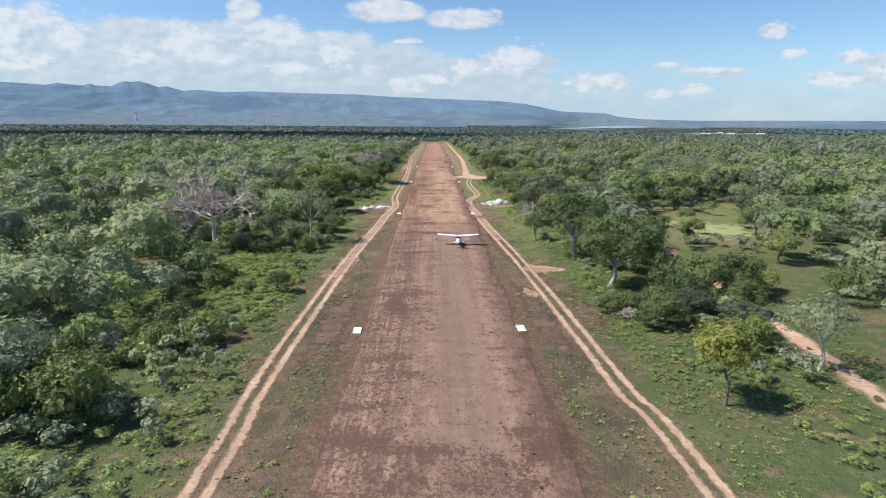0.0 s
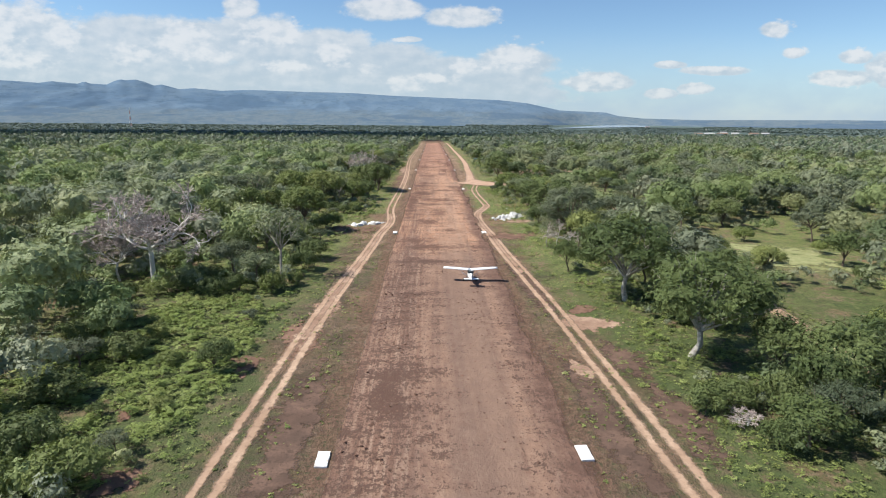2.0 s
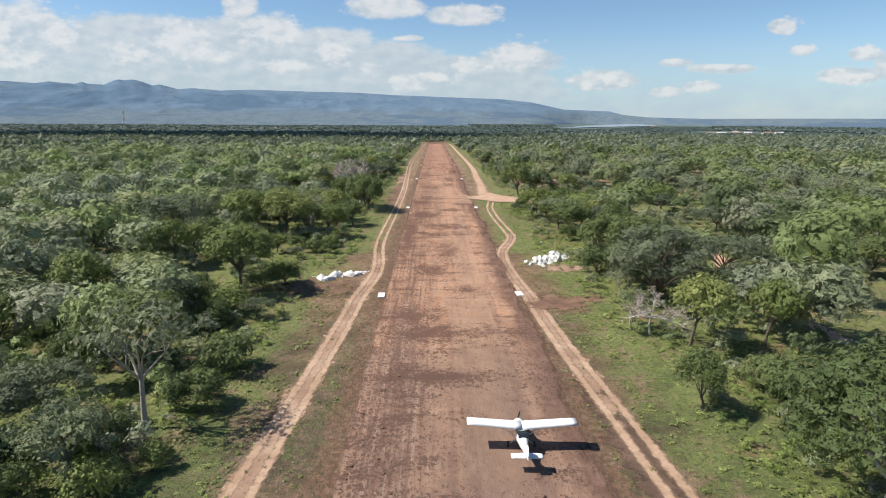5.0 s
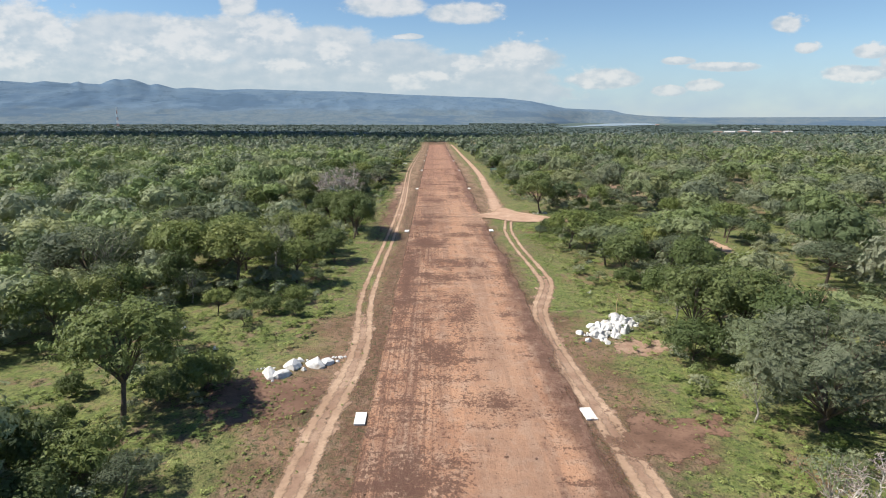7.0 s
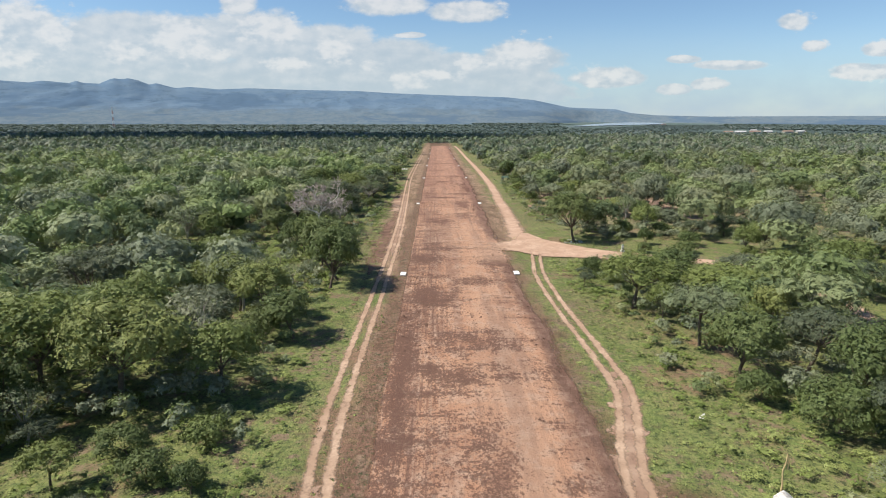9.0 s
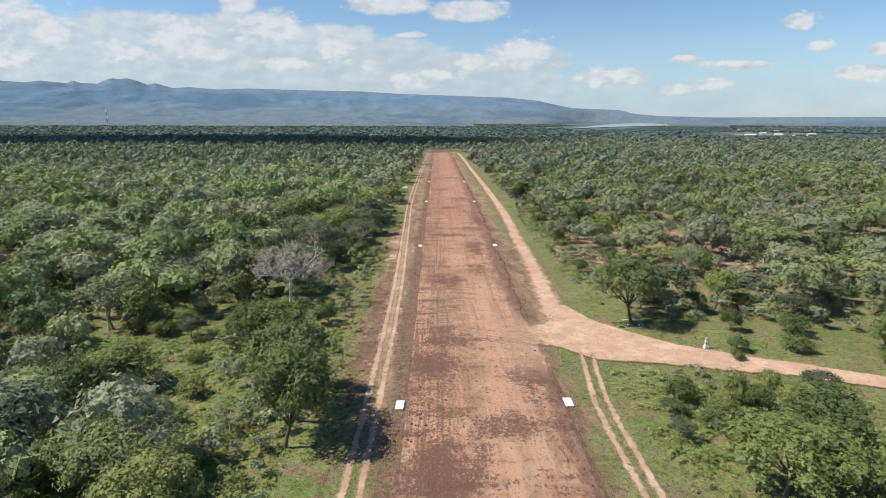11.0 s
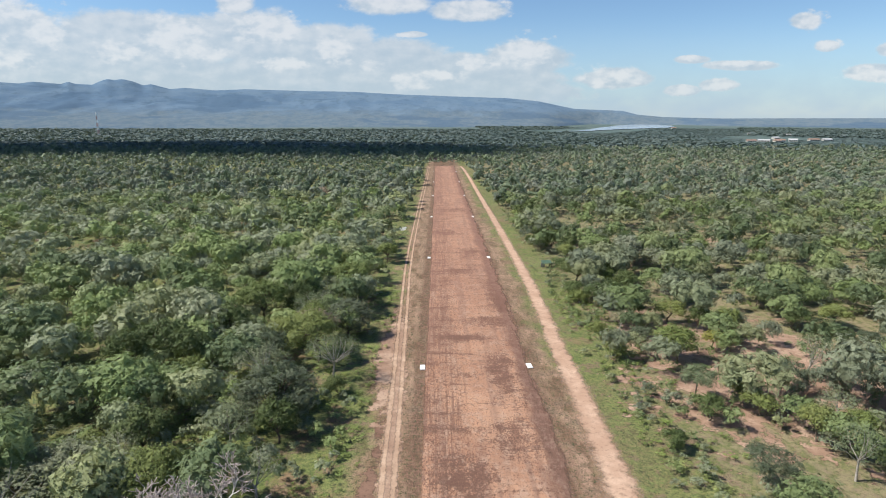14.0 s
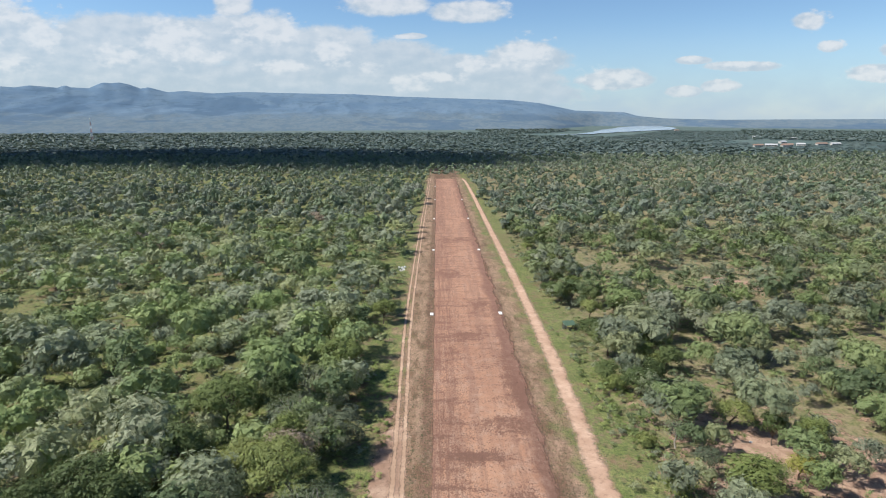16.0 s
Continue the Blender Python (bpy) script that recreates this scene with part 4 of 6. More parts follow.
tree("darkbush", 49.5, 336.5, 3, 4, 0, 0)
tree("slate", 70, 354, 6, 8, 1, 0)
tree("bush", 47.5, 322, 3, 5, 2, 0)
tree("dark", -33, 324, 7, 8, 1, 0)
tree("broad", -57, 323, 8, 11, 1, 0)
tree("darkbush", -47, 343, 4.5, 8, 1, 0)
tree("bush", -62, 352, 4, 8, 0, 0)
tree("dark", -54.8, 367, 7.5, 10.5, 2, 0)
tree("grey", -37.5, 379, 9, 10, 1, 0)
tree("bush", -46, 352, 4, 9, 0, 0)
tree("bush", -37, 349, 4.5, 9, 2, 0)
tree("bare", -41.8, 365, 16, 16, 0, 70, "leafless white tree with a straight trunk")
tree("bigdark", 34.6, 352.4, 15, 17, 3, 0, "dark-green tree inside a ring of white stones")
tree("biggrey", -72, 372, 10, 20, 3, 0)
tree("grey", -76.7, 351, 11, 13, 0, 90)
tree("buff", -41, 441, 11, 12, 0, 0)
tree("grey", -76, 351, 12, 14, 2, 90)
tree("bigbroad", 31.5, 291, 10.5, 16, 1, 0)
tree("bigbroad", 47, 287, 9, 17, 2, 0)
tree("dark", 47, 99, 9.5, 12, 1, 0)
tree("darkbush", 43.5, 94, 7.5, 11, 1, 0)
tree("slate", 40.5, 90.5, 6, 9, 2, 0, "low grey-green bush in front of darker ones")
tree("dark", 54, 103, 8.5, 11, 3, 0)
tree("darkbush", 51.5, 93, 6.5, 9, 2, 60)
tree("darkbush", 38, 94, 5, 7.5, 1, 0)
tree("slate", 47.5, 86, 5, 8, 0, 0, "low grey-green bush in front of darker ones")
tree("buff", -137, 826, 10, 13, 1)
tree("buff", -97, 747, 10, 13, 2)
tree("buff", -162, 646, 9, 15, 3)
tree("buff", -92, 738, 9, 12, 0)
tree("bare", -185, 675, 9, 12, 1)
tree("biggrey", -43.7, 459, 11, 14, 1, 20)
tree("bigdark", -81, 455, 11, 15, 1, 20)
tree("bigdark", 42, 505, 10, 14, 2, 20)
tree("bigdark", 110, 659, 12, 17, 0, 20)
tree("bigbroad", 121, 263, 12, 18, 1, 20)
tree("bigdark", -31, 106, 4.5, 6, 1, 20, "small dark-green shrub on open grass")
tree("bigbroad", -47, 268, 13, 14, 0, 100)
tree("bigbush", -41.7, 58, 8, 13, 3, 0)
tree("dark", 27.5, 157, 7.5, 6.5, 2, 30)
tree("darkbush", 39.5, 246, 6.5, 10, 0, 200)
tree("darkbush", 34.5, 252, 4.5, 7, 1, 20)
tree("slate", 46, 243, 7, 11, 1, 200)
tree("bush", 41, 236, 4.5, 8, 2, 60)
tree("grey", 36, 233, 5, 6, 3, 60)
tree("grey", 28, 183, 7, 6, 2, 30)
tree("bigdark", 44, 224, 11.5, 19, 1, 120)
tree("slate", -45.5, 219, 9, 11, 3, 0)
tree("grey", -74.5, 196, 12, 13, 1, 200)
tree("biggrey", -85, 283, 9.5, 21, 2, 0)
tree("dark", -27.5, 311, 12.5, 12.5, 1, 80)
tree("bigbroad", -54.4, 256, 14, 15, 2, 0)
tree("biggrey", -67.7, 251, 14, 15, 3, 0)
tree("bigbroad", -46.2, 258, 14, 14, 1, 150)
tree("broad", 48.7, 436, 9, 14, 3, 0)
tree("bush", -33, 208.5, 5, 8, 0, 50)
tree("darkbush", -36.6, 206, 3.8, 7, 0, 120)
for bx, by, bh, bw, kd in ((-37, 191, 5, 8.5, "bush"), (-43.5, 190.5, 5.5, 9, "darkbush"), (-32.5, 187.5, 3.6, 7, "slate"), (-39, 185, 4.4, 8, "darkbush"), (-46, 200, 2.4, 3.4, "darkbush"), (-42, 237, 5, 5.5, "broad"), (-33.5, 238, 3.2, 5.5, "darkbush"), (-28.4, 236, 3, 5, "darkbush"), (-35.5, 231, 3, 5, "slate"), (-49, 208, 3, 5, "darkbush"), (-53, 188, 5, 9, "slate"), (-50, 196, 4, 7, "bush"), (-38, 243, 3.4, 6, "darkbush"), (-30, 245, 3.2, 5.5, "bush"), (-47, 244, 3.6, 6, "slate"), (-52, 232, 3.5, 6, "darkbush"), (-45, 227, 2.6, 4.5, "slate")):
    tree(kd, bx, by, bh, bw, int(-bx) % 3)
for bx, by, bh, bw, kd in ((-49, 142, 3.4, 6.5, "darkbush"), (-43.5, 140, 3.6, 6.5, "darkbush"), (-38.5, 142, 3.8, 6.5, "darkbush"), (-33, 142, 4.2, 6, "bush"), (-29.4, 146, 2.8, 4.5, "bush"), (-31.3, 124.5, 2.4, 3.6, "slate"), (-46, 148, 3.6, 7, "darkbush"), (-38, 150, 4.2, 7.5, "darkbush"), (-30.5, 158, 4.5, 7, "darkbush"), (-30.5, 168, 5, 8, "darkbush"), (-54, 141, 3.2, 6, "bush"), (-60, 139, 3, 6, "darkbush"), (44, 137, 5.5, 8, "slate"), (49, 136, 6, 8, "dark"), (38.5, 126, 4, 6.5, "darkbush"), (43, 122, 5, 8, "dark")):
    tree(kd, bx, by, bh, bw, int(by) % 3)
tree("bigslate", -70.5, 252, 13, 23, 1, 0)
tree("dark", 35.7, 260, 10, 11, 1, 0)
tree("slate", 46, 262, 9, 14, 2, 0)
tree("slate", 74, 252, 9.5, 15, 0, 0)
tree("broad", 56, 251, 8, 10, 1, 0)
for bx, by, bh, bw, kd in ((45, 405, 5.5, 8, "dark"), (50.4, 434, 7, 10, "broad"), (44.5, 442, 6, 8, "slate"), (58.8, 462, 7, 11, "broad"), (62.2, 441, 6, 9, "yellow"), (56.3, 407, 5.5, 8, "broad"), (66.8, 418, 7, 11, "slate"), (54.5, 414.5, 5, 6.5, "broad"), (33.1, 395, 4, 6, "dark"), (44.2, 383, 7, 10, "slate"), (70.3, 405, 6, 9, "grey"), (79.5, 418, 6.5, 10, "slate"), (69.5, 397, 6, 8, "broad"), (47.8, 466, 7, 10, "dark"), (36.5, 486, 6, 9, "dark"), (94, 478, 7, 11, "slate"), (93, 457, 6, 9, "dark"), (106, 458, 7, 11, "broad"), (100, 437, 6, 9, "slate"), (112, 436, 7, 10, "dark")):
    tree(kd, bx, by, bh, bw, int(by) % 4)
tree("dark", -28.5, 276, 8, 10, 2, 10)
for bx, by, bh, bw, kd in ((44, 301, 9, 12, "dark"), (56, 297, 8.5, 12, "slate"), (66, 303, 8, 11, "broad"), (76, 296, 8, 12, "slate")):
    tree(kd, bx, by, bh, bw, int(bx) % 3)
tree("biggrey", 138, 302, 15, 24, 1, 30)
tree("biggrey", 95, 262, 13, 20, 0, 60)
for bx, by, bh, bw, kd in ((68, 152, 7, 9, "broad"), (92, 162, 8, 10, "dark"), (103, 190, 9, 12, "slate"), (73, 206, 8.5, 12, "broad"), (90, 214, 9, 12, "dark"), (112, 168, 8, 11, "slate"), (66, 116, 5, 7, "bush"), (80, 130, 7, 9, "broad"), (97, 138, 8, 11, "slate"), (77, 105, 5.5, 8, "darkbush"), (84, 190, 4, 7, "bush"), (70, 176, 3.6, 6, "darkbush"), (96, 176, 3.5, 6, "bush"), (67, 92, 4, 6, "slate"), (86, 148, 3.5, 5.5, "darkbush"), (64, 190, 5, 7, "grey"), (76, 164, 4, 5, "yellow"), (102, 152, 5, 7, "grey")):
    tree(kd, bx, by, bh, bw, int(by) % 3)

# dark belt of trees along the far road
belt = np.random.default_rng(61)
for k in range(34):
    by = 478 + 7.6 * k
    bx = 38 + 20 * belt.uniform() + (4 if 505 < by < 550 else -3)
    tree(("dark", "darkbush", "dark", "broad", "bigdark")[k % 5], float(bx), float(by), float(belt.uniform(5.5, 8.5)), float(belt.uniform(8, 11.5)), k % 3)

# ---- woodland ----
WEST_EDGE_Y, WEST_EDGE_X = (-100, 60, 80, 128, 177, 196, 231, 276, 360, 486, 950, 1080), (30, 30, 32, 33, 32, 33, 27, 29, 28, 27, 26, 26)
EAST_EDGE_Y, EAST_EDGE_X = (-100, 60, 90, 125, 160, 214, 259, 293, 340, 372, 472, 500, 530, 560, 743, 1080), (44, 42, 33, 34, 31, 29, 28, 29, 36, 34, 31, 37, 37, 30, 33, 29)
CLEARINGS = ((84, 177, 23, 30), (72, 122, 14, 20), (64, 84, 12, 22), (-40, 232, 17, 15), (38, 240, 8, 12), (-52, 264, 8, 6), (84, 456, 6, 8), (104, 500, 8, 5), (60, 448, 4, 4), (90, 430, 6, 8), (78, 434, 5, 7), (58, 446, 4, 5), (72, 462, 5, 4), (-58, 209, 13, 10), (-47, 203, 7, 6), (-30, 194, 8, 6), (29, 244, 9, 10), (34, 262, 6, 8), (58, 264, 9, 9), (52, 419, 4, 5), (42, 392, 5, 7), (88, 560, 4, 8), (55, 340, 21, 15), (50, 316, 17, 9), (-47, 357, 13, 8), (-47, 312, 11, 12), (-56, 134, 13, 10), (-60, 340, 17, 11), (-50, 332, 10, 8), (-70, 345, 9, 5), (120, 585, 12, 14), (22, 236, 10, 8), (40, 52, 12, 14), (98, 142, 10, 12))


def in_glade(x, y):
    """True in the overgrown glade west of the strip, where creepers and low weeds smother the ground."""
    return ((x + 42) / 15) ** 2 + ((y - 110) / 29) ** 2 < 0.75 + 0.5 * noise2(x / 4, y / 4, 78)


def path_gap(x, y, line):
    gap = np.full(x.shape, 1e9)
    for px, py in line[::4]:
        gap = np.minimum(gap, np.hypot(x - px, y - py))
    return gap


def open_ground(x, y, loose=0.0, glades=True):
    """True where plants may stand: outside the strip's corridor, roads, paths and clearings."""
    ok = np.where(y > 1102, True, np.where(x < 0, -x > np.interp(y, WEST_EDGE_Y, WEST_EDGE_X) - loose, x > np.interp(y, EAST_EDGE_Y, EAST_EDGE_X) - loose))
    near = (x > 10) & (x < 125) & (y < 400)
    gap = np.full(x.shape, 1e9)
    gap[near] = np.minimum(path_gap(x[near], y[near], BUSH_PATH), path_gap(x[near], y[near], SIDE_LINE) - 2.5)
    ok &= gap > 6.0
    ok &= ~((x > 36) & (x < 190) & (y > 382) & (y < 640) & (hash2(np.floor(x * 3), np.floor(y * 3), 9) < np.where((x < 112) & (y < 476), 0.38, 0.10)))
    for cx, cy, rx, ry in CLEARINGS if glades else ():
        ok &= ((x - cx) / rx) ** 2 + ((y - cy) / ry) ** 2 > 0.75 + 0.5 * noise2(x / 4, y / 4, 77)
    return ok


def scatter(rng, x0, x1, y0, y1, step):
    """Jittered places over a rectangle, kept to what lies ahead of the flight."""
    gx, gy = np.meshgrid(np.arange(x0, x1, step), np.arange(y0, y1, step))
    x = (gx + rng.uniform(-0.75, 0.75, gx.shape) * step).ravel()
    y = (gy + rng.uniform(-0.75, 0.75, gy.shape) * step).ravel()
    return x, y


def far_from_trees(x, y, k=0.55):
    ok = np.ones(x.shape, bool)
    for tx, ty, r in TREES:
        ok &= np.hypot(x - tx, y - ty) > r * k
    return ok


def proto_crowns(rng, count, leaves, leaf_size, lobes, base=0.12, core=0.8, fine=True):
    """Plants of unit width and height: rounded, lobed leaf clumps on a short stem."""
    out = []
    for _ in range(count):
        lob = crown_lobes(rng, 1.0, 1.0, base * rng.uniform(0.5, 1.8), lobes, 0.50, -0.25)
        out.append(np.vstack([leaf_tris(rng, lob, leaves, leaf_size, 0.45, 0.75, 0.24), core_tris(rng, lob, core, fine)]))
    return out


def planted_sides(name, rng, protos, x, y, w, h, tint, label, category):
    """The same plants west and east of the strip, with darker leaf colours on the east."""
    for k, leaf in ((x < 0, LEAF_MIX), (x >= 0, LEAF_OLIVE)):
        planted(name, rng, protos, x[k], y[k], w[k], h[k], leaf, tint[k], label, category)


def planted(name, rng, protos, x, y, w, h, material, tint, label, category):
    """Joins copies of the unit plants at their places into one mesh."""
    which = rng.integers(0, len(protos), len(x))
    turn = rng.uniform(0, 6.28, len(x))
    z = land(x, y)
    chunks, tints = [], []
    for k, p in enumerate(protos):
        m = which == k
        c, s = np.cos(turn[m])[:, None], np.sin(turn[m])[:, None]
        px, py, pz = p[None, :, 0], p[None, :, 1], p[None, :, 2]
        V = np.stack([x[m][:, None] + (px * c - py * s) * w[m][:, None], y[m][:, None] + (px * s + py * c) * w[m][:, None], z[m][:, None] + pz * h[m][:, None]], -1)
        chunks.append(V.reshape(-1, 3))
        tints.append(np.repeat(tint[m], len(p)))
    V = np.vstack(chunks)
    me = mesh_of(name, V, 3, np.arange(len(V)), [material], tint=np.concatenate(tints))
    return tagged(new(name, me), label, category, kind="stuff")


rng = np.random.default_rng(7)
# single trees near the strip, as things
x, y = scatter(rng, -170, 190, 40, 620, 9.5)
dist = np.abs(x)
keep = open_ground(x, y, -3) & far_from_trees(x, y, 0.9) & (dist < 0.78 * y + 6)
score = dist + rng.uniform(0, 60, x.shape) + np.maximum(0, y - 420) * 0.25
order = [i for i in np.argsort(score) if keep[i]][:140]
names = ["broad", "dark", "umbrella", "grey", "broad", "slate", "broad", "slate", "grey", "darkbush", "bush", "bush", "dark", "broad"]
for i in order:
    kind = names[int(hash2(x[i], y[i], 5) * len(names))]
    if x[i] < 0 and y[i] < 125 and kind not in ("bush", "grey"):
        kind = "bush"
    if x[i] < -30 and y[i] > 270 and hash2(x[i], y[i], 8) < 0.4:
        kind = ("bigbroad", "biggrey", "bigdark", "bigslate")[int(hash2(x[i], y[i], 9) * 4)]
    size = rng.uniform(0.75, 1.25)
    wide, which = rng.uniform(0.85, 1.15), int(rng.integers(4))
    if in_glade(x[i], y[i]) or math.hypot(x[i] - 37, y[i] - 101) < 5:
        continue
    hh, ww = {"bush": (4.2, 7.0), "darkbush": (4.6, 7.5), "slate": (8.5, 10.5), "bigbroad": (10.5, 13.5), "biggrey": (10, 14), "bigdark": (10.5, 13), "bigslate": (10, 14), "umbrella": (9.5, 11.5), "yellow": (7.5, 7.5), "grey": (9.0, 8.5), "buff": (8.0, 7.5)}.get(kind, (9.5, 9.0))
    tree(kind, float(x[i]), float(y[i]), hh * size, ww * size * wide, which)

# shrubs and thicket close by
protos = proto_crowns(rng, 12, 62, 0.105, 5, 0.10, 0.60)
x, y = scatter(rng, -130, 135, 36, 420, 4.1)
keep = open_ground(x, y, 1.5) & (np.abs(x) < 0.80 * y + 8) & far_from_trees(x, y, 0.22) & (fbm(x / 28, y / 28, 41) < np.where(x < 0, 0.85, 0.62))
x, y = x[keep], y[keep]
edge_low = 0.65 + 0.35 * smooth(0, 12, np.minimum(np.abs(x + np.interp(y, WEST_EDGE_Y, WEST_EDGE_X)), np.abs(x - np.interp(y, EAST_EDGE_Y, EAST_EDGE_X))))
w = rng.uniform(2.2, 5.4, x.shape) * edge_low
h = w * rng.uniform(0.6, 1.05, x.shape) * np.where(x < 0, 1.2, 1.0)
tint = np.clip(fbm(x / 22, y / 22, 51) * 0.5 + rng.uniform(-0.25, 0.68, x.shape), 0.01, 0.97)
tint = np.where(rng.uniform(0, 1, x.shape) < 0.35, rng.uniform(0.01, 0.14, x.shape), tint)
k = ~in_glade(x, y)
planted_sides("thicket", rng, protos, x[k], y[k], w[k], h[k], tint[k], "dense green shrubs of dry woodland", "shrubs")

# low green undergrowth at the wood's foot
x, y = scatter(rng, -66, 62, 44, 500, 2.3)
side = np.where(x < 0, -x - np.interp(y, WEST_EDGE_Y, WEST_EDGE_X), x - np.interp(y, EAST_EDGE_Y, EAST_EDGE_X))
keep = (side > np.where((x > 0) & (y > 380), -7.5, np.where((x < 0) & (y < 150), -8.0, -4.5))) & (x < np.where(y > 375, 48, 62)) & ~((x > 0) & (x < 28.5) & (y > 350)) & (side < np.where(x < 0, 34, 14)) & (np.abs(x) < 0.80 * y + 4) & (fbm(x / 9, y / 9, 47) > np.where(x < 0, np.where(y < 150, 0.22, 0.40), 0.44)) & open_ground(x, y, 5.0, False) & (path_gap(x, y, SIDE_LINE[::2]) > 8)
x, y = x[keep], y[keep]
w = rng.uniform(1.0, 2.8, x.shape)
planted("undergrowth", rng, proto_crowns(rng, 10, 22, 0.19, 3, 0.0, 0.5, False), x, y, w, w * rng.uniform(0.28, 0.6, x.shape), LEAF_WEED, np.clip(fbm(x / 12, y / 12, 48) + rng.normal(0, 0.12, x.shape), 0.02, 0.97), "low green undergrowth at the foot of the wood", "undergrowth")

# taller trees among them
protos = proto_crowns(rng, 14, 400, 0.046, 12, 0.22, 0.60)
x, y = scatter(rng, -160, 170, 40, 440, 9.0)
keep = open_ground(x, y, -3) & (np.abs(x) < 0.80 * y + 8) & far_from_trees(x, y, 0.8) & (np.abs(x) > 40) & (fbm(x / 28, y / 28, 41) < np.where(x < 0, 0.68, 0.58)) & ((np.abs(x) > 46) | (y > 275))
x, y = x[keep], y[keep]
w = 6.5 + 9.5 * rng.uniform(0, 1, x.shape) ** 1.3
h = w * rng.uniform(0.55, 0.85, x.shape) + rng.uniform(2.0, 4.5, x.shape)
tint = rng.uniform(0.01, 0.97, x.shape)
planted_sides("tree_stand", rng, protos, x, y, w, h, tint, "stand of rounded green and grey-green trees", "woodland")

# woodland further out: shrubs, then the trees above them
x, y = scatter(rng, -330, 340, 60, 700, 5.8)
keep = open_ground(x, y, 0.5) & (np.abs(x) < 0.80 * y + 10) & ((np.abs(x) > 130) | (y > 420)) & (fbm(x / 34, y / 34, 43) < np.where(x < 0, 0.68, 0.72))
x, y = x[keep], y[keep]
w = rng.uniform(2.6, 5.2, x.shape)
tint = np.clip(fbm(x / 26, y / 26, 52) * 0.5 + rng.uniform(-0.25, 0.68, x.shape), 0.01, 0.97)
tint = np.where(rng.uniform(0, 1, x.shape) < 0.6, rng.uniform(0.01, 0.13, x.shape), tint)
close = (y < 545) & (np.abs(x) < 150)
tall = rng.uniform(0.55, 0.9, x.shape)
for near_by, lv, ls in ((True, 30, 0.12), (False, 12, 0.17)):
    k = close == near_by
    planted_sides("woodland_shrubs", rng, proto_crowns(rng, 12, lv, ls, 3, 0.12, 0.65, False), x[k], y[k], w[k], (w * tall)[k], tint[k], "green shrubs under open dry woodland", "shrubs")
x, y = scatter(rng, -340, 350, 60, 720, 8.6)
keep = open_ground(x, y, -2.5) & (np.abs(x) < 0.80 * y + 10) & ((np.abs(x) > 158) | (y > 425)) & (fbm(x / 34, y / 34, 43) < np.where(x < 0, 0.68, 0.66))
x, y = x[keep], y[keep]
w = 6.0 + 10.0 * rng.uniform(0, 1, x.shape) ** 1.6
tint = np.clip(fbm(x / 40, y / 40, 52) * 0.4 + rng.uniform(-0.2, 0.78, x.shape), 0.01, 0.97)
close = (y < 545) & (np.abs(x) < 170)
tall = rng.uniform(0.58, 0.90, x.shape) + 0.12
for near_by, lv, ls, lb in ((True, 250, 0.050, 10), (False, 60, 0.095, 5)):
    k = close == near_by
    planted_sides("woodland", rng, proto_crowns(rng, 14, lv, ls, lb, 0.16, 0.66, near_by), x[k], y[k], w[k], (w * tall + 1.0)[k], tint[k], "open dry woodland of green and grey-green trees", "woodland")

x, y = scatter(rng, -1150, 1150, 60, 1500, 10.8)
keep = open_ground(x, y) & (np.abs(x) < 0.80 * y + 15) & ((np.abs(x) > 340) | (y > 710))
x, y = x[keep], y[keep]
w = 7.0 + 9.0 * rng.uniform(0, 1, x.shape) ** 1.7
h = w * rng.uniform(0.5, 1.0, x.shape) + rng.uniform(0.5, 4.0, x.shape)
tint = np.clip(fbm(x / 60, y / 60, 53) * 0.4 + rng.uniform(-0.2, 0.78, x.shape), 0.01, 0.97)
close = y < 960
for near_by, lv, ls, lb in ((True, 16, 0.12, 3), (False, 4, 0.18, 2)):
    k = close == near_by
    planted("far_woodland", rng, proto_crowns(rng, 16, lv, ls, lb, 0.02, 0.85, near_by), x[k], y[k], w[k], h[k], LEAF_FAR_HAZE, tint[k], "distant green woodland canopy", "woodland")

RIVER = along([(480, 2740), (610, 2820), (800, 3110), (960, 3350), (1110, 3560), (1260, 3900), (1390, 4250)], 25)
RIVER_W = np.interp(RIVER[:, 1], [2740, 2830, 3100, 3350, 3560, 3900, 4250], [26, 44, 120, 260, 330, 330, 160])
protos = proto_crowns(rng, 8, 2, 0.25, 1, 0.02, 1.5, False)
x, y = scatter(rng, -2700, 2700, 1400, 3500, 19)
keep = (np.abs(x) < 0.80 * y) & (y > 1500 - 0.12 * np.abs(x)) & (path_gap(x, y, RIVER) > 190) & (np.hypot(x - 1050, y - 2150) > 130)
keep &= (np.hypot(x, y) < 3550) & ((y < 2900) | (x > 200))
x, y = x[keep], y[keep]
w = 15.0 + 9.0 * rng.uniform(0, 1, x.shape)
h = w * np.where(((x - 1010) / 330) ** 2 + ((y - 1900) / 270) ** 2 < 1, 0.12, 1.0) * np.where((x / y > 0.20) & (x / y < 0.46) & (y > 2100), 0.10, 0.46)
tint = np.clip(fbm(x / 200, y / 200, 54) * 0.9 - 0.1 + rng.normal(0, 0.2, x.shape), 0.01, 0.97)
planted("horizon_woodland", rng, protos, x, y, w, h, LEAF_HORIZON_HAZE, tint, "far woodland reaching towards the horizon", "woodland")

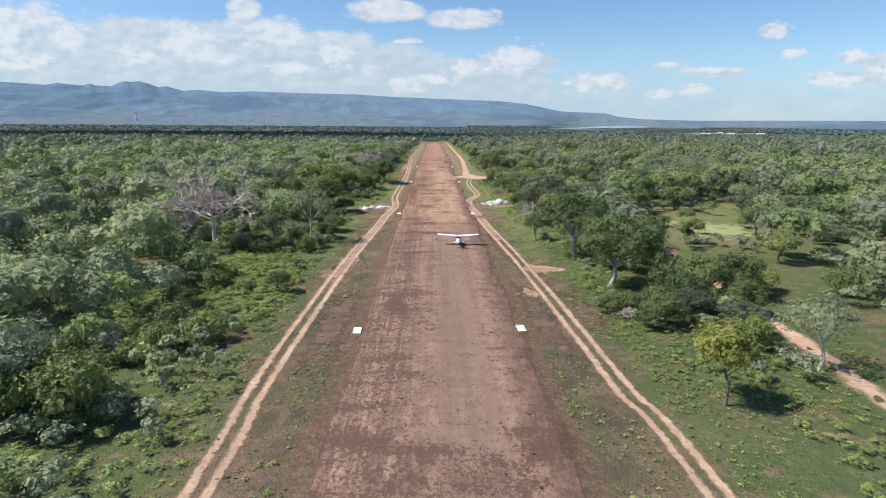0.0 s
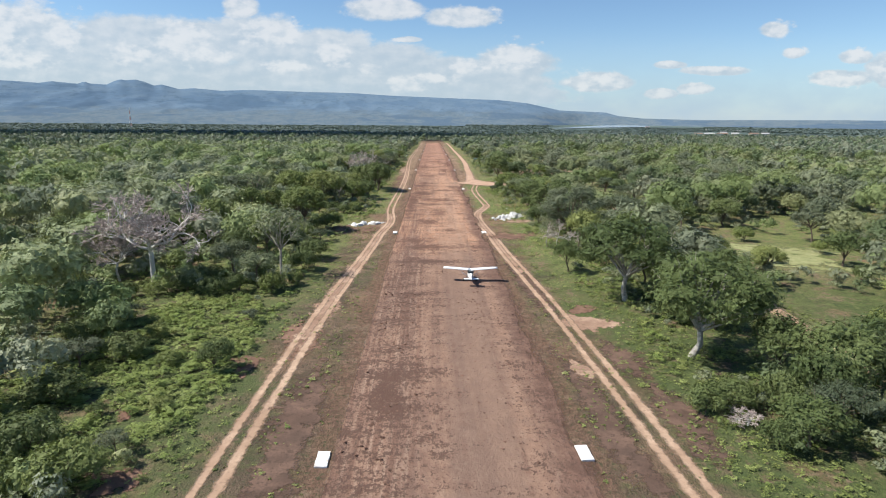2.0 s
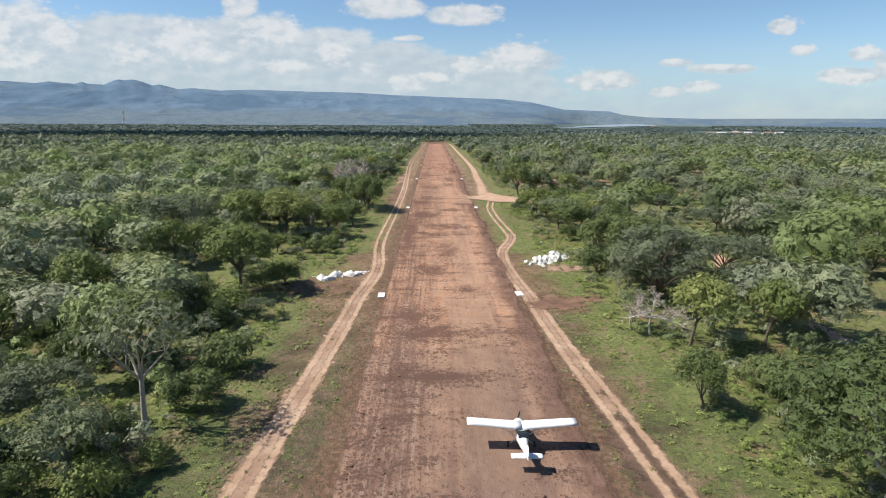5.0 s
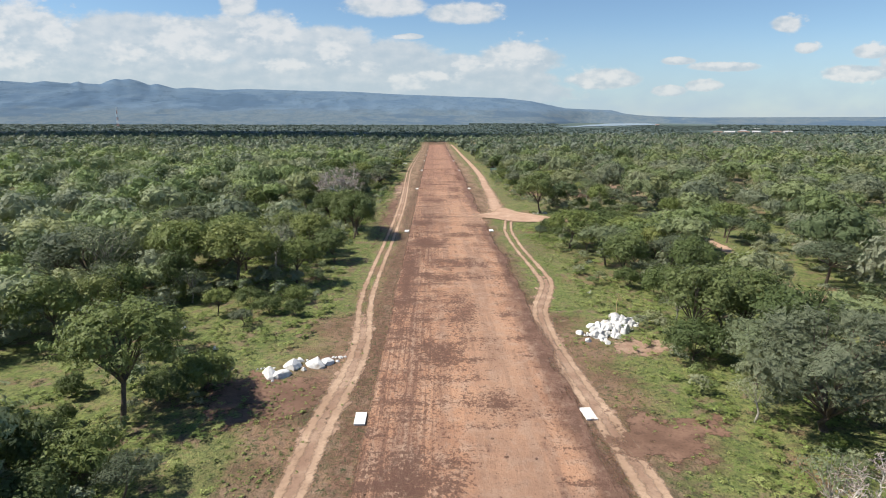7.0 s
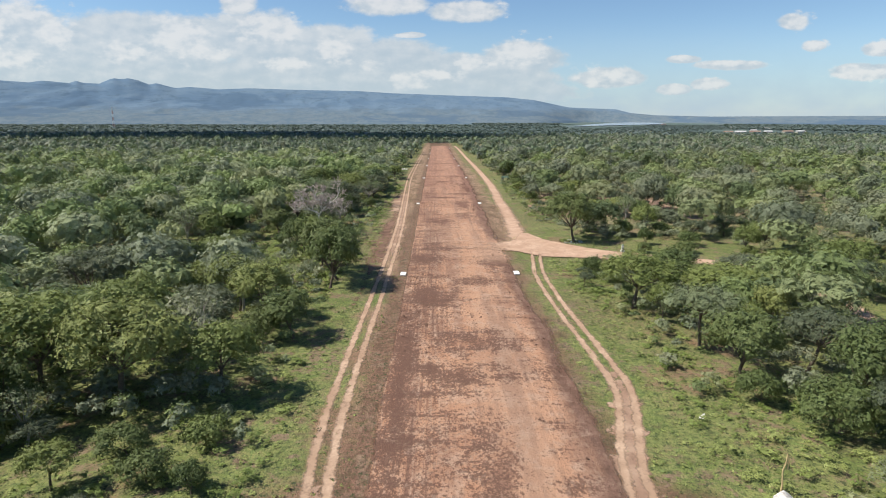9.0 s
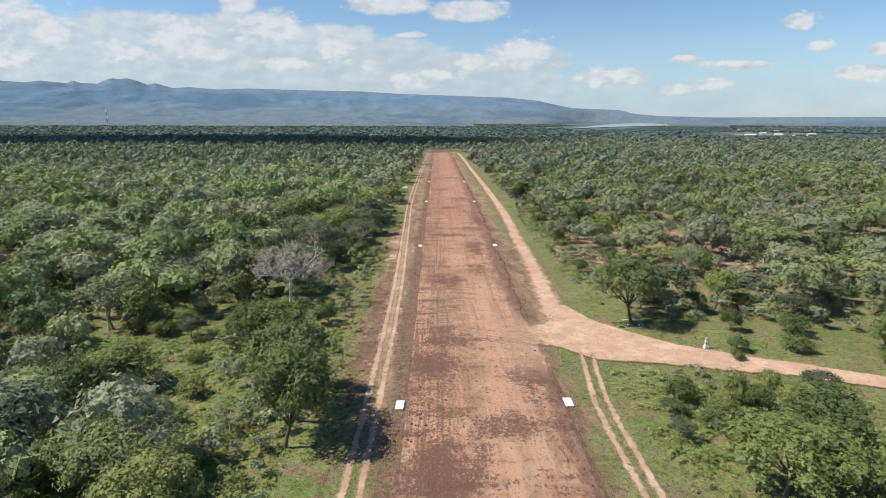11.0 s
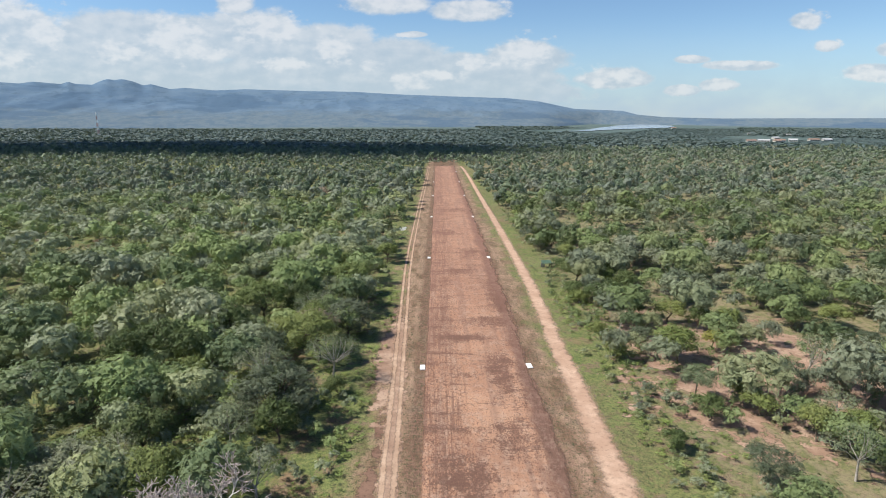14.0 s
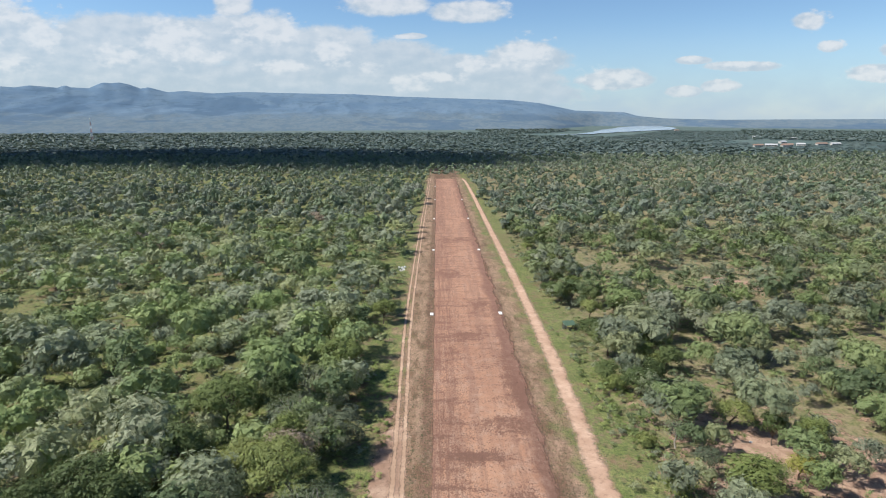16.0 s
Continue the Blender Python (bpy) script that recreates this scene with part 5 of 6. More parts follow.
# weeds on the verges
clumps = []
for _ in range(10):
    lob = np.array([(rng.uniform(-0.25, 0.25), rng.uniform(-0.25, 0.25), 0.35, 0.3, 0.3, 0.35) for _ in range(3)])
    clumps.append(leaf_tris(rng, lob, 9, 0.26, 0.9, 0.5))
x, y = scatter(rng, -52, 62, 36, 360, 1.02)
cover = smooth(0.36, 0.58, fbm(x / 7, y / 7, 61)) * smooth(12, 24, np.abs(x) + (fbm(x / 15, y / 15, 62) - 0.5) * 16)
keep = (cover > rng.uniform(0.05, 1, x.shape)) & (np.abs(x) < 0.8 * y) & (np.abs(x) > 14.8)
gap = np.minimum(np.abs(x - np.interp(y, WEST_LINE[:, 1], WEST_LINE[:, 0])), np.abs(x - np.interp(y, EAST_LINE[:, 1], EAST_LINE[:, 0])))
keep &= (gap > 2.5) & (path_gap(x, y, SIDE_LINE[::2]) > np.where(x < 34, 12.0, 5.0)) & ~((np.hypot(x - 22.6, y - 123) < 5) | (np.hypot(x - 24, y - 231) < 8) | (np.hypot(x + 22, y - 215) < 6))
keep &= ~((x > 18) & (x < 27) & (y > 360))
x, y = x[keep], y[keep]
w = 0.3 + 1.0 * rng.uniform(0, 1, x.shape) ** 3
planted("grass", rng, clumps, x, y, w, w * rng.uniform(0.35, 0.6, x.shape), LEAF_WEED, rng.uniform(0.02, 0.45, x.shape), "low green weeds and grass on the verges", "grass")

# creepers and bushes of the overgrown glade
lush = np.random.default_rng(83)
x, y = scatter(lush, -62, -25, 66, 150, 0.85)
keep = in_glade(x, y) & (x < -26.5 - 3 * noise2(y / 3, y * 0, 84)) & (fbm(x / 5, y / 5, 85) > 0.34)
x, y = x[keep], y[keep]
w = 0.7 + 2.1 * lush.uniform(0, 1, x.shape) ** 2.5
h = w * lush.uniform(0.25, 0.55, x.shape) * (0.6 + 0.8 * fbm(x / 6, y / 6, 86))
tint = np.clip(1.7 * fbm(x / 9, y / 9, 87) - 0.72 + lush.normal(0, 0.1, x.shape), 0.02, 0.97)
planted("creepers", lush, proto_crowns(lush, 12, 22, 0.21, 3, 0.0, 0.35, False), x, y, w, h, LEAF_WEED, tint, "lush light-green creepers and weeds smothering the ground", "undergrowth")
for bx, by, bh, bw, kd in ((-44.8, 111, 3.8, 6.5, "darkbush"), (-39.5, 95, 1.6, 2.4, "darkbush"), (-46.5, 98, 4.2, 7, "darkbush"), (-42, 87, 4.6, 8, "darkbush"), (-33.7, 87.5, 2.4, 3.6, "slate"), (-33.3, 96, 1.6, 3.2, "bush"), (-49, 107, 4.2, 8, "slate"), (-44.5, 119, 2.6, 4.4, "bush"), (-53, 117, 4.2, 8, "darkbush"), (-37.5, 109, 2.0, 4.0, "bush"), (-52, 126, 3.0, 6.0, "slate"), (-40, 79, 4.0, 7.0, "bush"), (29.2, 95.5, 3.2, 5.5, "darkbush"), (33.0, 96.5, 3.6, 6.0, "darkbush"), (36.8, 88.5, 5.5, 8.0, "dark"), (33.4, 88.5, 3.4, 5.5, "darkbush")):
    tree(kd, bx, by, bh, bw, int(by) % 3)

x, y = scatter(lush, -86, 58, 298, 350, 1.1)
keep = (fbm(x / 6, y / 6, 91) > 0.40) & ((x < -27) | (x > 22.5)) & (path_gap(x, y, SIDE_LINE[::2]) > 11) & ((x < 0) | (y < 327))
x, y = x[keep], y[keep]
w = 0.8 + 2.0 * lush.uniform(0, 1, x.shape) ** 2.2
tint = np.clip(1.7 * fbm(x / 9, y / 9, 92) - 0.3 + lush.normal(0, 0.1, x.shape), 0.02, 0.97)
planted("creepers", lush, proto_crowns(lush, 12, 18, 0.21, 3, 0.0, 0.35, False), x, y, w, w * lush.uniform(0.2, 0.5, x.shape), LEAF_WEED, tint, "light-green weeds and creepers between scattered bushes", "undergrowth")
for bx, by, bh, bw, kd in ((-57.3, 321.5, 5, 8.5, "bush"), (-56, 314.5, 5, 7.5, "slate"), (-60.2, 312, 4.4, 6.5, "grey"), (-70.8, 324.5, 5, 6, "grey"), (-46, 319.5, 3.0, 5, "bush"), (-44, 327.2, 3, 4.6, "grey"), (-63.5, 345.5, 3.6, 6.0, "bush"), (-56.4, 344, 4.6, 7.5, "slate"), (-69.5, 349, 3.4, 6, "bush"), (-36.4, 308.5, 4.4, 6.5, "grey"), (-39.5, 344.5, 3, 5, "bush"), (-30.1, 353, 4.4, 7.5, "darkbush"), (-46.4, 310, 3.0, 6, "bush"), (-46.2, 338, 2.6, 4.5, "slate"), (-51, 333, 2.4, 4.5, "bush"), (-64.5, 334, 2.2, 4, "bush"), (-50, 314, 2.4, 4, "bush"), (-52.3, 306, 3.4, 6, "bush"), (-36.5, 330, 3.4, 6, "bush"), (-79.4, 339.4, 3.6, 5.5, "grey")):
    tree(kd, bx, by, bh, bw, int(by * 2) % 3)
for bx, by, bh, bw, kd in ((30.6, 317.4, 4.2, 6.5, "darkbush"), (37.9, 316, 5.4, 5, "bush"), (32.1, 308.6, 2.8, 5.5, "darkbush"), (26.1, 306.5, 3, 5, "slate"), (34.5, 312, 3, 5, "bush"), (42.2, 314, 3.6, 7, "darkbush"), (44.5, 309.8, 3.6, 7, "darkbush"), (50.9, 316.4, 5, 7.5, "slate"), (47, 315, 3.2, 5, "bush"), (37, 308, 2.8, 5, "slate"), (28, 312.5, 2.4, 4.5, "slate"), (60.4, 336, 3.2, 6.5, "darkbush"), (65.1, 345, 4, 7.5, "darkbush"), (46.9, 332, 2.2, 3.8, "darkbush")):
    tree(kd, bx, by, bh, bw, int(by * 2) % 3)
x, y = scatter(lush, 29.5, 39, 384, 540, 2.1)
keep = (fbm(x / 7, y / 9, 93) > 0.47) & (lush.uniform(0, 1, x.shape) < 0.25 + 0.75 * smooth(29, 36, x))
x, y = x[keep], y[keep]
w = 1.0 + 2.4 * lush.uniform(0, 1, x.shape) ** 1.5
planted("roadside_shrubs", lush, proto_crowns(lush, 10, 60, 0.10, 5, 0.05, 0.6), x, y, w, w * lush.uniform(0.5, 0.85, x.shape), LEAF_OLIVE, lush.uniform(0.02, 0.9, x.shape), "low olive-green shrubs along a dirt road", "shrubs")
tree("bare", 32.6, 92.6, 1.6, 5.0, 1, 30, "low heap of bleached dead branches between bushes")
x, y = scatter(lush, 25, 62, 60, 150, 0.8)
keep = (fbm(x / 4, y / 6, 88) > 0.42) & (x > 25.5 + 2.5 * noise2(y / 3, y * 0, 89)) & (path_gap(x, y, BUSH_PATH) > 3.4) & (np.hypot(x - 24.6, (y - 110.5) / 1.8) > 4.5) & (np.hypot(x - 23.2, y - 124) > 7.5)
x, y = x[keep], y[keep]
w = 0.4 + 1.0 * lush.uniform(0, 1, x.shape) ** 2.5
planted("weeds", lush, clumps, x, y, w, w * lush.uniform(0.35, 0.7, x.shape), LEAF_GREEN, np.clip(1.5 * fbm(x / 8, y / 8, 90) - 0.65 + lush.normal(0, 0.1, x.shape), 0.01, 0.35), "dark-green knee-high weeds under scattered trees", "undergrowth")

# short tufts on the trodden verges beside the strip
x, y = scatter(rng, -30, 32, 36, 345, 0.72)
ax = np.abs(x)
cover = smooth(0.40, 0.60, fbm(x / 3.2, y / 5.0, 67, 5)) * smooth(13.2, 15.5, ax) * np.where(y < 200, 0.75, 0.45)
gap = np.minimum(np.abs(x - np.interp(y, WEST_LINE[:, 1], WEST_LINE[:, 0])), np.abs(x - np.interp(y, EAST_LINE[:, 1], EAST_LINE[:, 0])))
keep = (cover > rng.uniform(0.02, 1, x.shape)) & (gap > np.where(rng.uniform(0, 1, x.shape) < 0.25, 0.0, 2.1)) & (ax < 0.8 * y) & (np.hypot(x - 22.6, y - 123) > 6) & ((x < 0) | (y < 320))
x, y = x[keep], y[keep]
w = 0.28 + 0.55 * rng.uniform(0, 1, x.shape) ** 2
tufts = [leaf_tris(rng, np.array([(0, 0, 0.25, 0.4, 0.4, 0.3)]), 5, 0.36, 0.8, 0.3) for _ in range(8)]
planted("verge_tufts", rng, tufts, x, y, w, w * rng.uniform(0.4, 0.8, x.shape), LEAF_GREEN, rng.uniform(0.05, 0.9, x.shape), "short dark-green tufts on bare brown verges", "grass")

# clods of earth turned up on the strip
CLOD = plain_material("dark_clods", (0.190, 0.108, 0.076), 0.95, 0.45, 2.0)
clods = [core_tris(rng, [np.array([0, 0, 0.12, 0.5, 0.5, 0.32])], 1.0, False) for _ in range(8)]
x, y = scatter(rng, -12.4, 13.6, 40, 560, 0.8)
cover = smooth(0.44, 0.62, fbm(x / 4 + 3, y / 13, 65, 5)) * smooth(0.40, 0.60, fbm(x / 30, y / 60, 66, 3)) + 0.035
keep = (cover * 1.1 > rng.uniform(0, 1, x.shape)) & (np.hypot(x - 5.6, y - 149.5) > 7) & (np.abs(x) < 11.8)
x, y = x[keep], y[keep]
w = 0.12 + 0.42 * rng.uniform(0, 1, x.shape) ** 3
clod_field = planted("clods", rng, clods, x, y, w, w * rng.uniform(0.5, 0.9, x.shape), CLOD, rng.uniform(0, 1, x.shape), "dark red crumbs and clods of earth on the strip", "clods")
clod_field.location.z = 0.17

# ---- runway markers ----


def box(bm, sx, sy, sz, at=(0, 0, 0), bevel=0.0):
    r = bmesh.ops.create_cube(bm, size=1.0, matrix=Matrix.Translation(at) @ Matrix.Diagonal((sx, sy, sz, 1)))
    if bevel:
        edges = {e for v in r["verts"] for e in v.link_edges}
        bmesh.ops.bevel(bm, geom=list(edges), offset=bevel, segments=2, affect="EDGES", profile=0.7)
    return r["verts"]


def marker(first=None):
    ob = new("runway_marker")
    for dx, dy in ((0, -0.66), (0, 0.66)):
        bm = bmesh.new()
        box(bm, 1.25, 1.28, 0.22, (dx, dy, 0.03), 0.04)
        for v in bm.verts:
            v.co.x += 0.05 * math.sin(v.co.y * 3.1)
        part("slab", bm, WHITEWASH, ob)
    return tagged(ob, "flat whitewashed slab set beside the airstrip", "runway marker", group="runway edge markers")


slab = marker()
slab.matrix_basis = pose(-13.0, 86.2, 0.06)
for k in range(9):
    for side in (-1, 1):
        yy = 86.2 + 114.7 * k + (0.8 if side > 0 else 0)
        xx = side * (13.0 if k != 8 else 13.4)
        if k == 0 and side < 0:
            continue
        copy_thing(slab, pose(xx, yy, float(land(xx, yy)) + 0.16, 0, 0, side * 1.5 + 2 * math.sin(k * 2.3)))

# ---- whitewashed stones ----


def stone_mesh(rng, sx, sy, sz, detail=2):
    bm = bmesh.new()
    bmesh.ops.create_icosphere(bm, subdivisions=detail, radius=0.5)
    cuts = rng.normal(size=(13, 3)) * np.array([1, 1, 0.8])
    cuts[:, 2] = np.abs(cuts[:, 2])
    cuts /= np.linalg.norm(cuts, axis=1)[:, None]
    depth = rng.uniform(0.17, 0.36, 13)
    for v in bm.verts:
        p = np.array(v.co)
        for c, d in zip(cuts, depth):
            over = p @ c - d
            if over > 0:
                p = p - c * over
        v.co = Vector((p[0] * sx, p[1] * sy, p[2] * sz))
    return bm


def stones(name, label, rows, seed, group=""):
    """A heap of stones: rows of x, y, size across, size along, height."""
    rng = np.random.default_rng(seed)
    x0, y0 = rows[0][0], rows[0][1]
    ob = new(name)
    ob.location = (x0, y0, float(land(x0, y0)))
    for px, py, sx, sy, sz, *up in rows:
        bm = stone_mesh(rng, sx * 1.25, sy * 1.25, sz * 1.5, 2 if max(sx, sy) > 0.5 else 1)
        s = part("stone", bm, STONE_WHITE, ob)
        s.matrix_basis = pose(px - x0, py - y0, float(land(px, py)) - ob.location.z + sz * 0.34 + sum(up), 0, 0, rng.uniform(0, 360))
    return tagged(ob, label, "stone heap", group=group)


srng = np.random.default_rng(17)
rows = [(25.9, 233.9, 3.0, 2.2, 1.9), (21.0, 226.4, 2.5, 2.1, 1.3), (22.0, 229.4, 1.6, 1.4, 1.0), (23.4, 231.0, 2.0, 1.5, 1.1), (19.0, 224.4, 1.2, 1.1, 0.8), (28.4, 232.0, 1.5, 1.2, 0.9)]
for _ in range(150):
    k = srng.uniform(0, 1)
    cx, cy = 20.0 + k * 8.4, 225.6 + k * 8.2
    s = 0.4 + 1.3 * srng.uniform(0, 1) ** 1.6
    off = float(np.clip(srng.normal(0, 0.95), -1.9, 1.9))
    rows.append((cx + off * 0.9 + srng.normal(0, 0.3), cy - off * 1.1, s, s * srng.uniform(0.7, 1.2), s * srng.uniform(0.5, 0.8), max(0.0, 0.75 - abs(off) * 0.7) * srng.uniform(0.3, 1.0)))
stones("stone_heap", "big heap of whitewashed boulders and stones on grass", rows, 3)
rows = [(-21.0, 216.0, 4.0, 3.6, 1.2), (-19.6, 217.0, 2.8, 2.4, 0.9), (-24.0, 215.6, 2.9, 3.2, 1.4), (-26.4, 212.9, 2.6, 3.4, 1.5), (-24.6, 212.7, 2.3, 2.4, 1.2), (-22.4, 214.4, 0.9, 0.9, 0.6), (-23.4, 217.2, 1.4, 1.1, 0.7), (-18.2, 217.2, 0.7, 0.6, 0.4), (-18.0, 218.4, 0.7, 0.5, 0.4), (-25.6, 210.9, 0.5, 0.4, 0.3)]
for k in range(6):
    rows.append((-28.6 + 0.42 * k, 214.6 + 0.2 * (k % 3), 0.42, 0.36, 0.25))
for k in range(4):
    rows.append((-23.0 + 0.5 * k, 217.4 + 0.2 * (k % 2), 0.5, 0.4, 0.28))
for k in range(5):
    rows.append((-19.0 + 0.42 * k, 218.6 - 0.15 * (k % 2), 0.55, 0.42, 0.35))
stones("stone_heap", "whitewashed boulders with short rows of stones on red earth", rows, 5)
rows = [(34.4 + 2.55 * math.cos(a * 2 * math.pi / 34), 352.0 + 2.55 * math.sin(a * 2 * math.pi / 34), 0.34, 0.28, 0.22) for a in range(34)] + [(33.6, 351.3, 0.9, 0.6, 0.3), (36.0, 351.2, 0.7, 0.7, 0.3)]
stones("stone_ring", "ring of small whitewashed stones round a tree", rows, 7)
rows = [(-28.4, 617, 2.2, 1.6, 1.4), (-29.4, 615, 2.4, 1.8, 1.3), (-27.6, 613.6, 1.6, 1.6, 1.1), (-28.6, 612, 2.0, 1.5, 1.0), (-27.2, 619, 1.6, 1.4, 1.0), (-30.0, 618, 1.4, 1.3, 1.2)]
stones("stone_heap", "pile of whitewashed stones at the wood's edge", rows, 9)
for k, (px, py) in enumerate(((37.3, 482), (31, 476), (26, 250), (-49, 226), (-47, 229), (-45.5, 231), (-37, 222), (60, 455))):
    ob = part("stone", stone_mesh(np.random.default_rng(40 + k), 1.3, 1.0, 0.8), STONE_WHITE, None)
    ob.location = (px, py, float(land(px, py)) + 0.18)
    tagged(ob, "single pale stone lying in the grass", "stone", group="loose stones")

# ---- crooked marker pole ----
YELLOW_WOOD = plain_material("peeled_wood", (0.520, 0.400, 0.210), 0.85, 0.3, 8.0)


def tube_bm(points, radii, sides=8):
    bm = bmesh.new()
    V, F = tube(points, radii, sides)
    vs = [bm.verts.new(v) for v in V]
    for f in F:
        bm.faces.new([vs[i] for i in f])
    bm.faces.new(vs[:sides])
    bm.faces.new(vs[-sides:][::-1])
    bmesh.ops.recalc_face_normals(bm, faces=bm.faces)
    return bm


pole = new("crooked_pole")
pole.location = (26.6, 235.4, float(land(26.6, 235.4)))
part("stem", tube_bm([(0, 0, -0.3), (0.05, 0, 1.2), (-0.1, 0, 2.6), (0.1, 0, 3.4), (0.15, 0, 4.4)], [0.09, 0.08, 0.07, 0.06, 0.03]), YELLOW_WOOD, pole)
part("bough", tube_bm([(-0.1, 0, 2.5), (0.32, 0, 2.8), (0.36, 0, 3.6), (0.15, 0, 4.35)], [0.06, 0.06, 0.05, 0.03]), YELLOW_WOOD, pole)
tagged(pole, "crooked pale yellow pole stuck in a stone heap", "pole")

# ---- banded post ----
POST_GREEN = plain_material("faded_green_paint", (0.330, 0.420, 0.330), 0.7, 0.3, 4.0)
post = new("banded_post")
post.location = (44.3, 338.0, float(land(44.3, 338.0)))
bm = bmesh.new()
box(bm, 0.9, 0.9, 0.5, (0, 0, 0.2), 0.08)
part("base", bm, STONE_WHITE, post, "whitewashed stone foot")
for k in range(4):
    bm = bmesh.new()
    box(bm, 0.62 - 0.06 * k, 0.62 - 0.06 * k, 0.42, (0, 0, 0.64 + 0.42 * k), 0.06)
    part("band", bm, POST_GREEN if k % 2 else STONE_WHITE, post)
tagged(post, "short post banded white and pale green in grass", "post")

# ---- small shelter with a green roof ----
ROOF_GREEN = plain_material("green_sheet_roof", (0.075, 0.125, 0.080), 0.5, 0.25, 2.0, 0.4, dirt=(0.12, 0.16, 0.10))
WALL_PALE = plain_material("pale_plaster", (0.520, 0.500, 0.450), 0.9, 0.2, 2.0, dirt=(0.35, 0.28, 0.22))
DARK_WOOD = plain_material("dark_wood", (0.060, 0.045, 0.035), 0.9, 0.3, 3.0)
shelter = new("shelter")
shelter.matrix_basis = pose(35.0, 528, float(land(35.0, 528)), 0, 0, 8)
bm = bmesh.new()
for k in range(13):
    box(bm, 0.30, 3.2, 0.05, (-1.95 + 0.325 * k, 0, 2.45 + 0.02 * (k % 2)), 0.0)
bmesh.ops.rotate(bm, cent=(0, 0, 2.45), matrix=Matrix.Rotation(radians(12), 3, "X"), verts=bm.verts)
part("roof", bm, ROOF_GREEN, shelter, "sloping green sheet-metal roof")
for px in (-1.8, 1.8):
    for py in (-1.25, 1.25):
        bm = bmesh.new()
        box(bm, 0.14, 0.14, 2.5 + py * 0.16, (px, py, 1.2 + py * 0.08), 0.015)
        part("post", bm, DARK_WOOD, shelter)
bm = bmesh.new()
box(bm, 1.5, 0.12, 1.9, (-1.1, 0.9, 0.95), 0.02)
part("wall", bm, WALL_PALE, shelter, "pale plastered wall")
bm = bmesh.new()
box(bm, 2.6, 0.4, 0.08, (0.3, 0.6, 0.48), 0.02)
box(bm, 0.1, 0.3, 0.46, (-0.7, 0.6, 0.22))
box(bm, 0.1, 0.3, 0.46, (1.3, 0.6, 0.22))
part("bench", bm, DARK_WOOD, shelter)
tagged(shelter, "small open shelter with a green metal roof", "shelter")

# ---- light aircraft ----
AIR_WHITE = plain_material("aircraft_white_paint", (0.800, 0.800, 0.790), 0.32, 0.05, 1.2, 0.5)
AIR_BLUE = plain_material("aircraft_blue_paint", (0.060, 0.110, 0.240), 0.35, 0.1, 2.0, 0.5)
GLASS_DARK = plain_material("dark_cabin_glass", (0.020, 0.025, 0.030), 0.06, 0.1, 2.0, 0.6)
RUBBER = plain_material("tyre_rubber", (0.022, 0.021, 0.020), 0.85, 0.2, 9.0)
STEEL = plain_material("grey_steel", (0.380, 0.390, 0.400), 0.35, 0.15, 9.0, 0.5, 0.8)


def loft(sections, power=2.6, sides=18):
    """A body through rounded sections of (y, half width, low z, high z)."""
    bm = bmesh.new()
    rings = []
    for y, w, lo, hi in sections:
        ring = []
        for k in range(sides):
            a = 2 * math.pi * k / sides
            c, s = math.cos(a), math.sin(a)
            ring.append(bm.verts.new((w * math.copysign(abs(c) ** (2 / power), c), y, (lo + hi) / 2 + (hi - lo) / 2 * math.copysign(abs(s) ** (2 / power), s))))
        rings.append(ring)
    for a, b in zip(rings, rings[1:]):
        for k in range(sides):
            bm.faces.new((a[k], a[(k + 1) % sides], b[(k + 1) % sides], b[k]))
    bm.faces.new(rings[0])
    bm.faces.new(rings[-1][::-1])
    bmesh.ops.recalc_face_normals(bm, faces=bm.faces)
    for f in bm.faces:
        f.smooth = True
    return bm


def aerofoil(root, tip, thick):
    """A tapering wing from root to tip: each (x, y of the leading edge, z, chord)."""
    bm = bmesh.new()
    rings = []
    prof = [(0, 0), (0.04, 0.55), (0.15, 0.9), (0.32, 1.0), (0.6, 0.72), (1.0, 0.05), (0.6, -0.25), (0.3, -0.4), (0.08, -0.35)]
    for k in range(9):
        t = k / 8
        x, y, z, c = (a + (b - a) * t for a, b in zip(root, tip))
        th = thick * c * (0.55 if k == 8 else 1)
        rings.append([bm.verts.new((x, y - u * c, z + v * th)) for u, v in prof])
    for a, b in zip(rings, rings[1:]):
        for k in range(len(prof)):
            j = (k + 1) % len(prof)
            bm.faces.new((a[k], a[j], b[j], b[k]))
    bm.faces.new(rings[0])
    bm.faces.new(rings[-1][::-1])
    bmesh.ops.recalc_face_normals(bm, faces=bm.faces)
    for f in bm.faces:
        f.smooth = True
    return bm


def disc(radius, width, at, sides=20, inner=0.0):
    bm = bmesh.new()
    bmesh.ops.create_cone(bm, cap_ends=True, segments=sides, radius1=radius, radius2=radius, depth=width, matrix=Matrix.Translation(at) @ Matrix.Rotation(radians(90), 4, "Y"))
    bmesh.ops.bevel(bm, geom=[e for e in bm.edges if e.calc_face_angle(0) > 1], offset=width * 0.3, segments=2, affect="EDGES", profile=0.5)
    return bm


